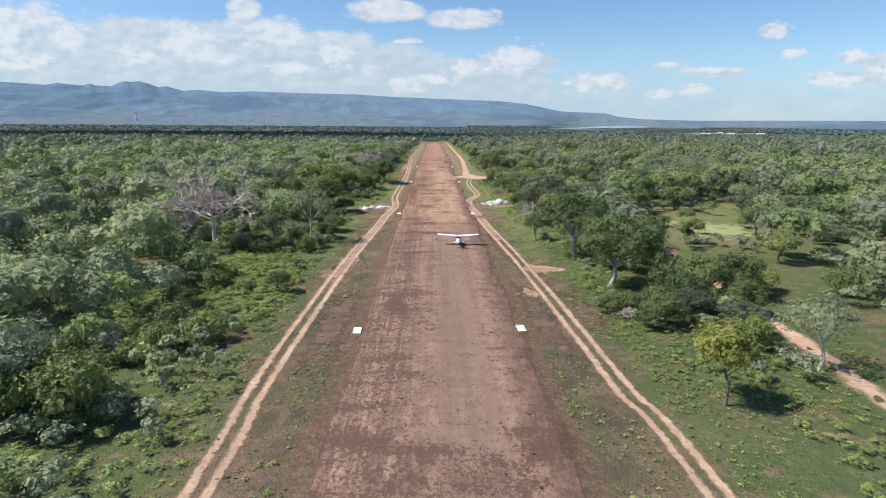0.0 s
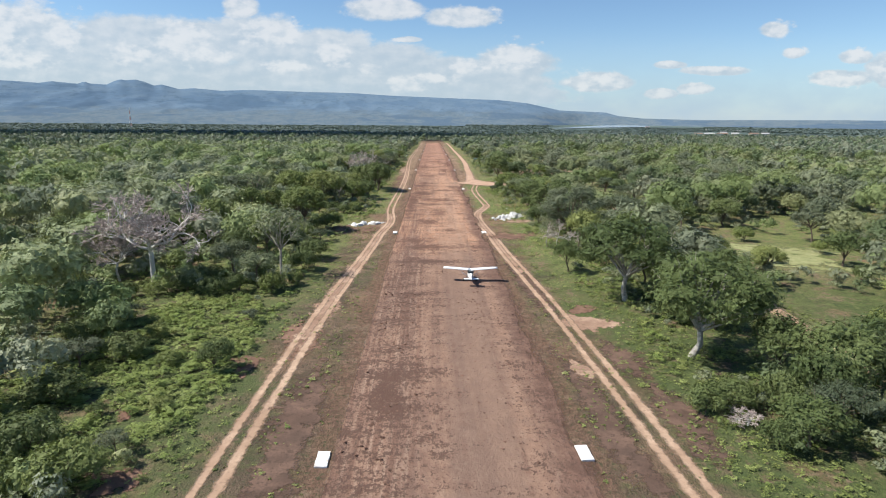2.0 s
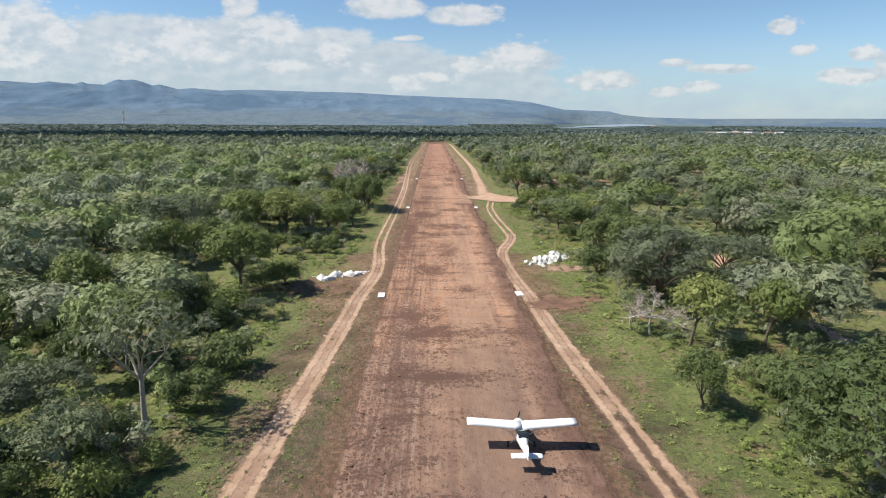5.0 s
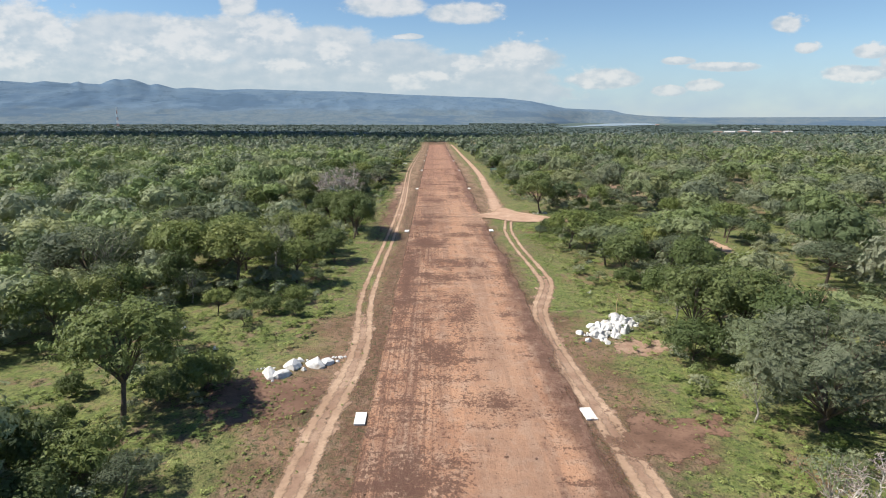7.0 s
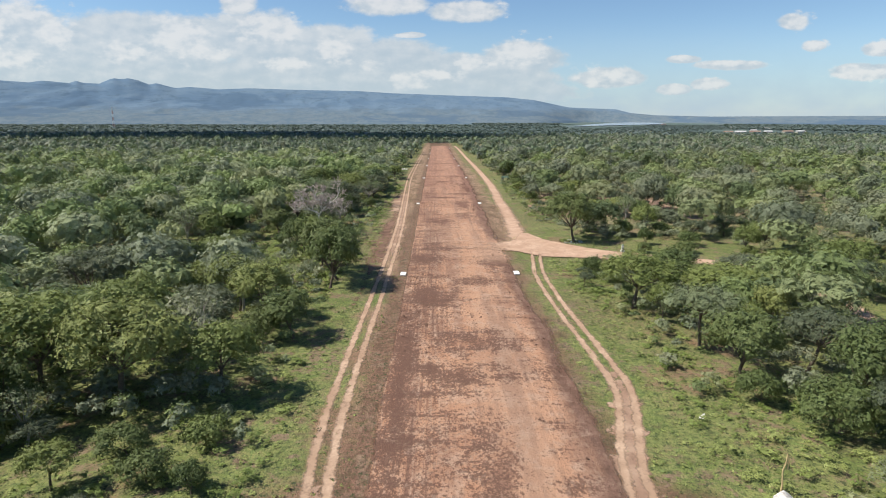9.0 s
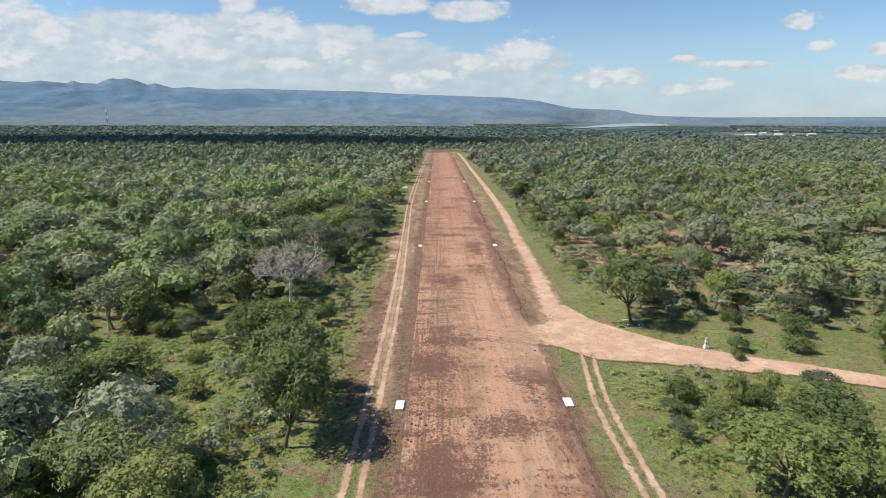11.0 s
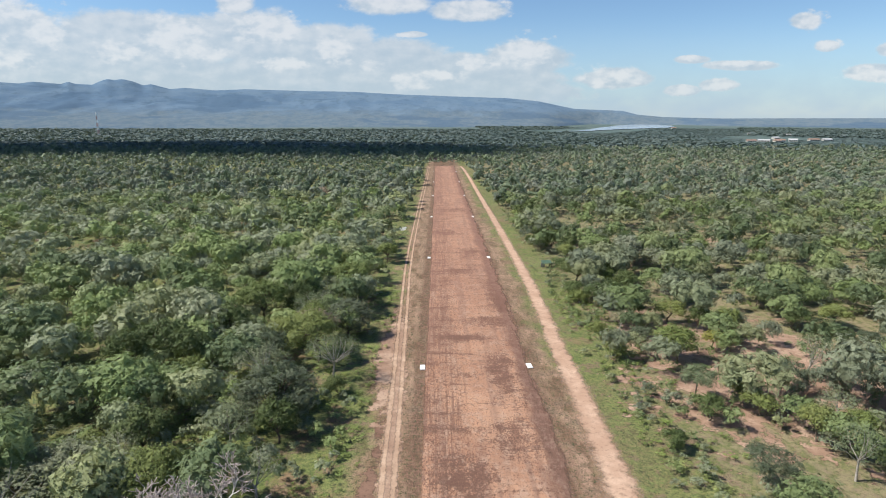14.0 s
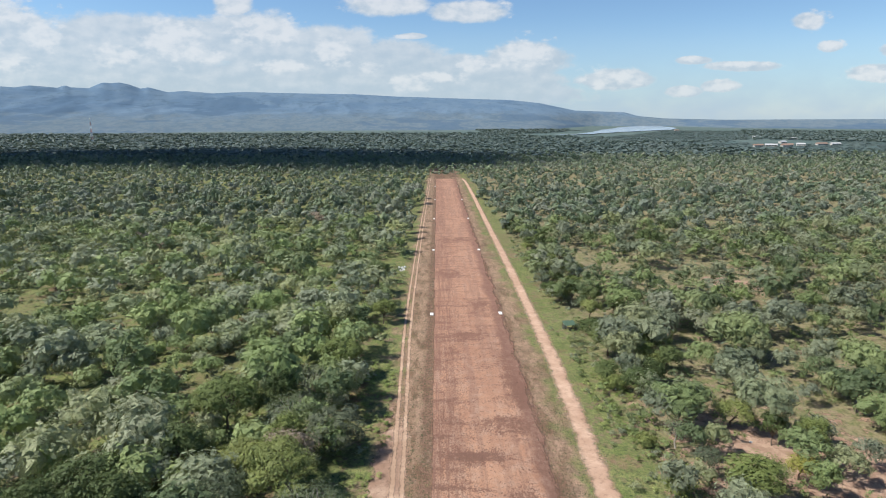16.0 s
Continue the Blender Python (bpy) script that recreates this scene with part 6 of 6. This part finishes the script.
def aircraft(x, y, turn):
    ob = new("light_aircraft")
    body = part("fuselage", loft([(3.05, 0.30, 0.95, 1.50), (2.75, 0.46, 0.85, 1.62), (2.0, 0.52, 0.78, 1.70), (1.45, 0.56, 0.76, 1.86), (0.75, 0.60, 0.74, 2.28), (-0.8, 0.60, 0.76, 2.26), (-1.7, 0.44, 0.88, 1.94), (-2.7, 0.25, 1.10, 1.68), (-3.8, 0.12, 1.30, 1.58), (-4.5, 0.05, 1.40, 1.54)]), AIR_WHITE, ob)
    for s in (-1, 1):
        part("wing", aerofoil((s * 0.02, 0.95, 2.30, 1.72), (s * 5.5, 0.88, 2.74, 1.45), 0.10), AIR_WHITE, ob, "long white high wing")
        part("wing_strut", tube_bm([(s * 0.56, 0.45, 0.88), (s * 2.6, 0.42, 2.36)], [0.045, 0.045], 6), AIR_WHITE, ob)
        part("tailplane", aerofoil((s * 0.04, -3.45, 1.50, 1.05), (s * 1.50, -3.60, 1.52, 0.85), 0.07), AIR_WHITE, ob)
        bm = bmesh.new()
        box(bm, 0.03, 1.55, 0.42, (s * 0.592, -0.05, 1.92), 0.012)
        part("side_window", bm, GLASS_DARK, body, "dark cabin window")
        bm = bmesh.new()
        box(bm, 0.02, 4.2, 0.16, (s * 0.575, -0.5, 1.36), 0.006)
        for v in bm.verts:
            if v.co.y < -1.2:
                v.co.x = s * (0.545 - 0.20 * (-1.2 - v.co.y))
        part("stripe", bm, AIR_BLUE, body, "blue stripe along the side")
        part("gear_leg", tube_bm([(s * 0.45, 0.05, 0.85), (s * 1.05, 0.0, 0.45), (s * 1.25, 0.0, 0.30)], [0.06, 0.05, 0.04], 6), STEEL, ob)
        wheel = new("wheel")
        wheel.parent = ob
        part("tyre", disc(0.29, 0.20, (s * 1.33, 0.0, 0.29)), RUBBER, wheel)
        part("rim", disc(0.14, 0.22, (s * 1.33, 0.0, 0.29), 14), STEEL, wheel)
    part("tail_fin", loft([(-2.85, 0.05, 1.50, 1.68), (-3.6, 0.07, 1.48, 2.2), (-4.05, 0.06, 1.48, 2.75), (-4.6, 0.045, 1.48, 2.82), (-4.85, 0.02, 1.52, 2.78)], 2.0, 12), AIR_WHITE, ob)
    bm = loft([(1.42, 0.50, 1.72, 1.80), (1.22, 0.54, 1.72, 2.02), (0.92, 0.57, 1.75, 2.20), (0.86, 0.56, 1.80, 2.24)], 3.0)
    part("windscreen", bm, GLASS_DARK, body, "dark wraparound windscreen")
    bm = loft([(-0.84, 0.585, 1.92, 2.275), (-1.2, 0.545, 1.90, 2.15), (-1.6, 0.475, 1.86, 2.005)], 3.0)
    part("rear_window", bm, GLASS_DARK, body, "dark rear cabin window")
    part("nose_leg", tube_bm([(0, 2.25, 0.85), (0, 2.35, 0.3)], [0.05, 0.045], 6), STEEL, ob)
    wheel = new("wheel")
    wheel.parent = ob
    part("tyre", disc(0.24, 0.16, (0, 2.35, 0.24)), RUBBER, wheel)
    part("rim", disc(0.11, 0.18, (0, 2.35, 0.24), 14), STEEL, wheel)
    prop = new("propeller")
    prop.parent = ob
    part("spinner", loft([(3.02, 0.20, 1.02, 1.42), (3.22, 0.15, 1.07, 1.37), (3.38, 0.04, 1.18, 1.26)], 2.0, 12), AIR_WHITE, prop)
    for s in (-1, 1):
        bm = bmesh.new()
        box(bm, 0.13, 0.03, 0.86, (0, 3.14, 1.22 + s * 0.55), 0.012)
        bmesh.ops.rotate(bm, cent=(0, 3.14, 1.22), matrix=Matrix.Rotation(radians(12), 3, "Y"), verts=bm.verts)
        part("blade", bm, RUBBER, prop, "dark propeller blade")
    ob.matrix_basis = pose(x, y, float(land(x, y)) + 0.185, 0, 0, turn)
    return tagged(ob, "white single-engined high-wing light aircraft on the earth airstrip", "aircraft")


aircraft(5.6, 149.5, -1.0)

# ---- far things: mast, settlement, river ----
# both mast paints are paled to carry the distance haze
MAST_RED = plain_material("mast_red", (0.560, 0.330, 0.300), 0.6, 0.15, 1.0)
MAST_WHITE = plain_material("mast_white", (0.880, 0.880, 0.880), 0.6, 0.1, 1.0)
mast = new("radio_mast")
mx, my = -1086.0, 2183.0
mast.location = (mx, my, float(land(mx, my)))
for k in range(7):
    z0, z1 = k * 10.8, k * 10.8 + 10.8
    r0, r1 = 3.2 - 0.38 * k, 3.2 - 0.38 * (k + 1)
    tubes = []
    corners = [(1, 1), (-1, 1), (-1, -1), (1, -1)]
    for c, (ux, uy) in enumerate(corners):
        vx, vy = corners[(c + 1) % 4]
        tubes.append(tube([(ux * r0, uy * r0, z0), (ux * r1, uy * r1, z1)], [0.35, 0.35], 4))
        tubes.append(tube([(ux * r0, uy * r0, z0), (vx * r1, vy * r1, z1)], [0.18, 0.18], 4))
        tubes.append(tube([(vx * r0, vy * r0, z0), (ux * r1, uy * r1, z1)], [0.18, 0.18], 4))
    V, F = joined(tubes)
    mesh_part("section", mesh_of("section", V, 4, F, [MAST_WHITE if k % 2 == 0 else MAST_RED]), mast)
tagged(mast, "tall red and white lattice radio mast above far woods", "radio mast")

TIN = plain_material("pale_roof", (0.480, 0.470, 0.460), 0.5, 0.15, 0.3, 0.4)
RUST = plain_material("brown_roof", (0.300, 0.200, 0.150), 0.7, 0.2, 0.3)


def far_house(x, y, length, depth, height, turn, roof):
    ob = new("house")
    bm = bmesh.new()
    box(bm, length, depth, height, (0, 0, height / 2))
    wall = part("wall", bm, WALL_PALE, ob)
    bm = bmesh.new()
    o, e, r = length / 2 + 0.8, depth / 2 + 0.8, height + depth * 0.28
    a = [bm.verts.new(v) for v in ((-o, -e, height - 0.3), (o, -e, height - 0.3), (o, e, height - 0.3), (-o, e, height - 0.3), (-o, 0, r), (o, 0, r))]
    for f in ((0, 1, 5, 4), (2, 3, 4, 5), (0, 4, 3), (1, 2, 5), (0, 3, 2, 1)):
        bm.faces.new([a[i] for i in f])
    part("roof", bm, roof, ob)
    for k in range(4):
        bm = bmesh.new()
        box(bm, length * 0.09, 0.2, height * 0.35, (-length * 0.36 + k * length * 0.24, -depth / 2 - 0.05, height * 0.55))
        part("window", bm, DARK_WOOD, wall)
    ob.matrix_basis = pose(x, y, float(land(x, y)) - 0.2, 0, 0, turn)
    return tagged(ob, "low pale house with a light sheet roof far off among trees", "house", group="far settlement")


hrng = np.random.default_rng(5)
for x, y, ln in ((1120, 2400, 46), (840, 1880, 34), (880, 1890, 40), (930, 1900, 36), (975, 1915, 30), (1055, 1950, 44), (1090, 1945, 34), (1010, 2060, 30), (1180, 2290, 40), (905, 1870, 26), (1180, 3250, 30)):
    far_house(x, y, ln * 0.7, 11, 5.0, hrng.uniform(-25, 25), TIN if hrng.uniform() > 0.3 else RUST)

WATER = Mat("river_water", rough=0.12, spec=0.6)
WATER.colour((0.42, 0.50, 0.56))
WATER.bump(WATER.noise(0.02, WATER.pos(1, 3, 1), detail=3), 0.1, 1.0)


def river_mesh():
    me = strip_mesh("river", RIVER, RIVER_W, 0.6, WATER.m, 20, 3, 4)
    v = np.empty(len(me.vertices) * 3, np.float32)
    me.vertices.foreach_get("co", v)
    v = v.reshape(-1, 3)
    v[:, 2] = -15.5
    me.vertices.foreach_set("co", v.ravel())
    return me


structure("water", river_mesh(), "pale blue river reflecting the sky", "river")

# ---- mountains ----
RIDGE_A = np.radians((-43.2, -36.8, -35.7, -34.0, -33.1, -31.3, -30.8, -30.4, -29.2, -28.5, -28.1, -27.6, -27.0, -26.3, -25.5, -24.9, -23.5, -22.3, -19.9, -17.4, -14.0, -11.7, -7.9, -4.0, -0.6, 2.7, 6.6, 9.4, 12.6, 16.9, 18.1, 20.4, 25.2, 35.7, 48.2))
RIDGE_RISE = (60, 56.5, 55.5, 52.5, 55.5, 51.5, 55.5, 52, 50.5, 57, 59.5, 58, 59.5, 56, 49.5, 51.5, 43.5, 45.5, 41.5, 43.5, 41.5, 40.5, 39.5, 35.5, 33.5, 31.5, 29.5, 24.5, 12.5, 9.5, 3.5, -0.5, -2.5, -1, -1)


def mountain_mesh(material):
    az = np.radians(np.linspace(-50, 50, 520))
    A, K = np.meshgrid(az, np.linspace(0, 1, 64))
    foot = 3150 + 1150 * smooth(radians(9), radians(15), A) * (1 - 0.4 * smooth(radians(21), radians(26), A))
    R = foot + (4800 - foot) * K
    t = (R - foot) / (4650 - foot)
    sharp = np.interp(A, RIDGE_A, RIDGE_RISE)
    broad = np.array([np.mean(np.interp(a + np.radians(np.linspace(-8, 8, 13)), RIDGE_A, RIDGE_RISE)) for a in az])[None]
    k = smooth(0.70, 1.0, t)
    top = 34 + (broad * 0.84 * (1 - k) + sharp * k) / 1022 * 4650 * np.cos(A)
    X, Y = np.sin(A) * R, 190 + np.cos(A) * R
    rise = 0.30 * smooth(0.0, 0.42, t) + 0.70 * smooth(0.35, 1.0, t)
    rise = np.where(t > 1, 1 - (t - 1) * 3, rise)
    gully = np.abs(fbm(X / 420, Y / 420, 71, 5) - 0.5) * 1.5 + np.abs(fbm(X / 170, Y / 260, 74, 4) - 0.5) * 1.1
    rough = (fbm(X / 150, Y / 150, 72, 4) - 0.5)
    Z = -30 + (top + 30) * rise * (1 - (0.28 * gully + 0.05 * rough) * smooth(0.02, 0.25, t) * (1 - smooth(0.62, 0.95, t)))
    Z = Z + rough * 12 * smooth(0.0, 0.3, t) * (1 - smooth(0.7, 1, t)) * smooth(20, 80, top)
    n, c = A.shape
    i = (np.arange(n - 1)[:, None] * c + np.arange(c - 1)[None]).ravel()
    faces = np.stack([i, i + 1, i + c + 1, i + c], 1)
    return mesh_of("mountains", np.stack([X, Y, Z], -1).reshape(-1, 3), 4, faces, [material], smooth_faces=True)


# the hills' blue-grey holds the distance haze as surface colour
mm = Mat("distant_hills", rough=1.0, spec=0.0)
hx, hy, hz = sep(mm)
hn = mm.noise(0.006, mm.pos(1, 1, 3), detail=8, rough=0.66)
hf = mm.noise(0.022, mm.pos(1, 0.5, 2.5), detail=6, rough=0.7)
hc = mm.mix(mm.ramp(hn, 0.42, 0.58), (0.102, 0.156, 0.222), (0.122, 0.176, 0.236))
# scrubby lower slopes, greener than the rock and greyed for haze
scrub_haze = mm.ramp(mm.math("ADD", hz, mm.math("MULTIPLY", mm.math("SUBTRACT", hn, 0.5), 160.0)), 30.0, 100.0, 0.8, 0.0)
hc = mm.mix(scrub_haze, hc, mm.mix(mm.ramp(hf, 0.42, 0.58), (0.096, 0.134, 0.164), (0.148, 0.176, 0.188)))
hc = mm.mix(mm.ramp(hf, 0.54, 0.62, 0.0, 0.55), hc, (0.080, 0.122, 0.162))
# dark patches painted in as cloud shadows on the slopes
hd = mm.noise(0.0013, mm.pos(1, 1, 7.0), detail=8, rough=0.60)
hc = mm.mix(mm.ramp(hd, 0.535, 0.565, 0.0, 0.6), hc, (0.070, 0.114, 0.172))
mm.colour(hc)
structure("backdrop", mountain_mesh(mm.m), "long mountain range on the horizon in haze-tinted blue-grey", "mountains")

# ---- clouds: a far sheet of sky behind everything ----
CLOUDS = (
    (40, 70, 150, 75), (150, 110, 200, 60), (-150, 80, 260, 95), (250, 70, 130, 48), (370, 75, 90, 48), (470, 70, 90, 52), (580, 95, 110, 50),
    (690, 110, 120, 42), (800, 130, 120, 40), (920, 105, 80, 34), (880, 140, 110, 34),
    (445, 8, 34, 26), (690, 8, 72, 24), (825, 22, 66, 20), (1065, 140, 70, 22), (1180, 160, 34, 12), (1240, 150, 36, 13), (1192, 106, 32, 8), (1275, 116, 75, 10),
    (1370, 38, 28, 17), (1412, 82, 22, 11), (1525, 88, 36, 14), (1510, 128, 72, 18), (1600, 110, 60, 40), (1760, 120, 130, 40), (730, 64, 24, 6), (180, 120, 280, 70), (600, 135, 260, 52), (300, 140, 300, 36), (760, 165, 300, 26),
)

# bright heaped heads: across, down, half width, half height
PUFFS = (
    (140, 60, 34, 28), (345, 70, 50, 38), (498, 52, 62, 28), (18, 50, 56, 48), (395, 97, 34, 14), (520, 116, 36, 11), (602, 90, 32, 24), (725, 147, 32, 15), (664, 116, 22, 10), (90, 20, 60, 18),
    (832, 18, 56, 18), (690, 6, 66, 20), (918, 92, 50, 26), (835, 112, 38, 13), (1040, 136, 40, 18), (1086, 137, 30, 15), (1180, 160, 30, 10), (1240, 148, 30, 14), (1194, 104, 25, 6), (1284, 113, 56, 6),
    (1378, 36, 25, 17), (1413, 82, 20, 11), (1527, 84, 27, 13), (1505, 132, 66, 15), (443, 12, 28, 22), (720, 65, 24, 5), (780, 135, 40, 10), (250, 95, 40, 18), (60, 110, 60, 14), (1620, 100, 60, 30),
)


def cloud_material():
    m = Mat("cloud_sheet")
    plan = m.node("ShaderNodeAttribute")
    plan.attribute_name = "plan"
    uv = plan.outputs["Vector"]

    def fog(dx, dy, scale, detail=7.0):
        mp = m.node("ShaderNodeMapping")
        mp.inputs["Location"].default_value = (dx, dy, 0)
        mp.inputs["Scale"].default_value = (1.0, 1.5, 1.0)
        m.link(uv, mp.inputs["Vector"])
        return m.noise(scale, mp.outputs[0], detail, 0.50, 0.0)

    def nearest(spots):
        best = None
        for cx, cy, rx, ry in spots:
            mp = m.node("ShaderNodeMapping")
            mp.inputs["Location"].default_value = (-cx / rx, -cy / ry, 0)
            mp.inputs["Scale"].default_value = (100.0 / rx, 100.0 / ry, 0.0)
            m.link(uv, mp.inputs["Vector"])
            ln = m.node("ShaderNodeVectorMath")
            ln.operation = "LENGTH"
            m.link(mp.outputs[0], ln.inputs[0])
            v = m.math("SUBTRACT", 1.0, ln.outputs["Value"])
            best = v if best is None else m.math("MAXIMUM", best, v)
        return m.math("MAXIMUM", best, -1.0)

    best = nearest(CLOUDS)
    body = fog(0, 0, 1.6, 4.0)
    fine = fog(3.1, 1.7, 3.4, 4.0)
    dens = m.math("ADD", m.math("MULTIPLY", best, 1.7), m.math("MULTIPLY", m.math("SUBTRACT", body, 0.5), 1.25))
    dens = m.math("ADD", dens, m.math("MULTIPLY", m.math("SUBTRACT", fine, 0.5), 0.75))
    dens = m.math("ADD", dens, m.math("MULTIPLY", m.math("SUBTRACT", fog(7.7, 2.3, 17.0), 0.5), 0.25))
    alpha = m.ramp(dens, -0.22, 0.42)
    row = m.node("ShaderNodeSeparateXYZ")
    m.link(uv, row.inputs[0])
    veil = m.math("MULTIPLY", m.ramp(row.outputs[1], 0.3, 2.1), m.ramp(body, 0.2, 0.8, 0.75, 1.0))
    # rounded bright heads over a pale, even bank
    heads = m.math("ADD", m.math("MULTIPLY", nearest(PUFFS), 1.3), m.math("MULTIPLY", m.math("SUBTRACT", fine, 0.5), 2.6))
    heads = m.math("ADD", heads, m.math("MULTIPLY", m.math("SUBTRACT", fog(5.3, 8.1, 8.0, 6.0), 0.5), 1.7))
    puff = m.math("SUBTRACT", fine, fog(3.20, 1.84, 3.4, 3.0))
    bank = m.math("ADD", m.math("MULTIPLY", m.math("SUBTRACT", body, 0.5), 0.8), m.math("MULTIPLY", puff, 0.8))
    bank = m.math("SUBTRACT", bank, m.ramp(row.outputs[1], 0.4, 1.9, 0.0, 0.25))
    col = m.mix(m.ramp(bank, -0.45, 0.35), CLOUD_SHADE, CLOUD_BANK)
    crisp = m.math("MULTIPLY", m.ramp(heads, -0.30, 0.85), 0.85)
    col = m.mix(m.math("MULTIPLY", crisp, m.ramp(puff, -0.25, 0.10, 0.45, 1.0)), col, CLOUD_LIT)
    alpha = m.math("MAXIMUM", m.math("MULTIPLY", alpha, 0.9), crisp)
    # pale haze that thickens towards the horizon
    col = m.mix(m.ramp(m.math("SUBTRACT", veil, alpha), -0.4, 0.4), col, CLOUD_HAZE)
    alpha = m.math("MAXIMUM", alpha, m.math("MULTIPLY", veil, 0.88))
    em = m.node("ShaderNodeEmission")
    m.link(col, em.inputs[0])
    em.inputs[1].default_value = CLOUD_POWER
    tr = m.node("ShaderNodeBsdfTransparent")
    ms = m.node("ShaderNodeMixShader")
    m.link(m.math("MULTIPLY", alpha, 0.96), ms.inputs[0])
    m.link(tr.outputs[0], ms.inputs[1])
    m.link(em.outputs[0], ms.inputs[2])
    m.link(ms.outputs[0], m.out.inputs[0])
    return m.m


CLOUD_SHADE, CLOUD_BANK, CLOUD_LIT, CLOUD_HAZE, CLOUD_POWER = (0.60, 0.70, 0.785), (0.835, 0.875, 0.90), (0.98, 0.98, 0.97), (0.49, 0.65, 0.82), 0.625


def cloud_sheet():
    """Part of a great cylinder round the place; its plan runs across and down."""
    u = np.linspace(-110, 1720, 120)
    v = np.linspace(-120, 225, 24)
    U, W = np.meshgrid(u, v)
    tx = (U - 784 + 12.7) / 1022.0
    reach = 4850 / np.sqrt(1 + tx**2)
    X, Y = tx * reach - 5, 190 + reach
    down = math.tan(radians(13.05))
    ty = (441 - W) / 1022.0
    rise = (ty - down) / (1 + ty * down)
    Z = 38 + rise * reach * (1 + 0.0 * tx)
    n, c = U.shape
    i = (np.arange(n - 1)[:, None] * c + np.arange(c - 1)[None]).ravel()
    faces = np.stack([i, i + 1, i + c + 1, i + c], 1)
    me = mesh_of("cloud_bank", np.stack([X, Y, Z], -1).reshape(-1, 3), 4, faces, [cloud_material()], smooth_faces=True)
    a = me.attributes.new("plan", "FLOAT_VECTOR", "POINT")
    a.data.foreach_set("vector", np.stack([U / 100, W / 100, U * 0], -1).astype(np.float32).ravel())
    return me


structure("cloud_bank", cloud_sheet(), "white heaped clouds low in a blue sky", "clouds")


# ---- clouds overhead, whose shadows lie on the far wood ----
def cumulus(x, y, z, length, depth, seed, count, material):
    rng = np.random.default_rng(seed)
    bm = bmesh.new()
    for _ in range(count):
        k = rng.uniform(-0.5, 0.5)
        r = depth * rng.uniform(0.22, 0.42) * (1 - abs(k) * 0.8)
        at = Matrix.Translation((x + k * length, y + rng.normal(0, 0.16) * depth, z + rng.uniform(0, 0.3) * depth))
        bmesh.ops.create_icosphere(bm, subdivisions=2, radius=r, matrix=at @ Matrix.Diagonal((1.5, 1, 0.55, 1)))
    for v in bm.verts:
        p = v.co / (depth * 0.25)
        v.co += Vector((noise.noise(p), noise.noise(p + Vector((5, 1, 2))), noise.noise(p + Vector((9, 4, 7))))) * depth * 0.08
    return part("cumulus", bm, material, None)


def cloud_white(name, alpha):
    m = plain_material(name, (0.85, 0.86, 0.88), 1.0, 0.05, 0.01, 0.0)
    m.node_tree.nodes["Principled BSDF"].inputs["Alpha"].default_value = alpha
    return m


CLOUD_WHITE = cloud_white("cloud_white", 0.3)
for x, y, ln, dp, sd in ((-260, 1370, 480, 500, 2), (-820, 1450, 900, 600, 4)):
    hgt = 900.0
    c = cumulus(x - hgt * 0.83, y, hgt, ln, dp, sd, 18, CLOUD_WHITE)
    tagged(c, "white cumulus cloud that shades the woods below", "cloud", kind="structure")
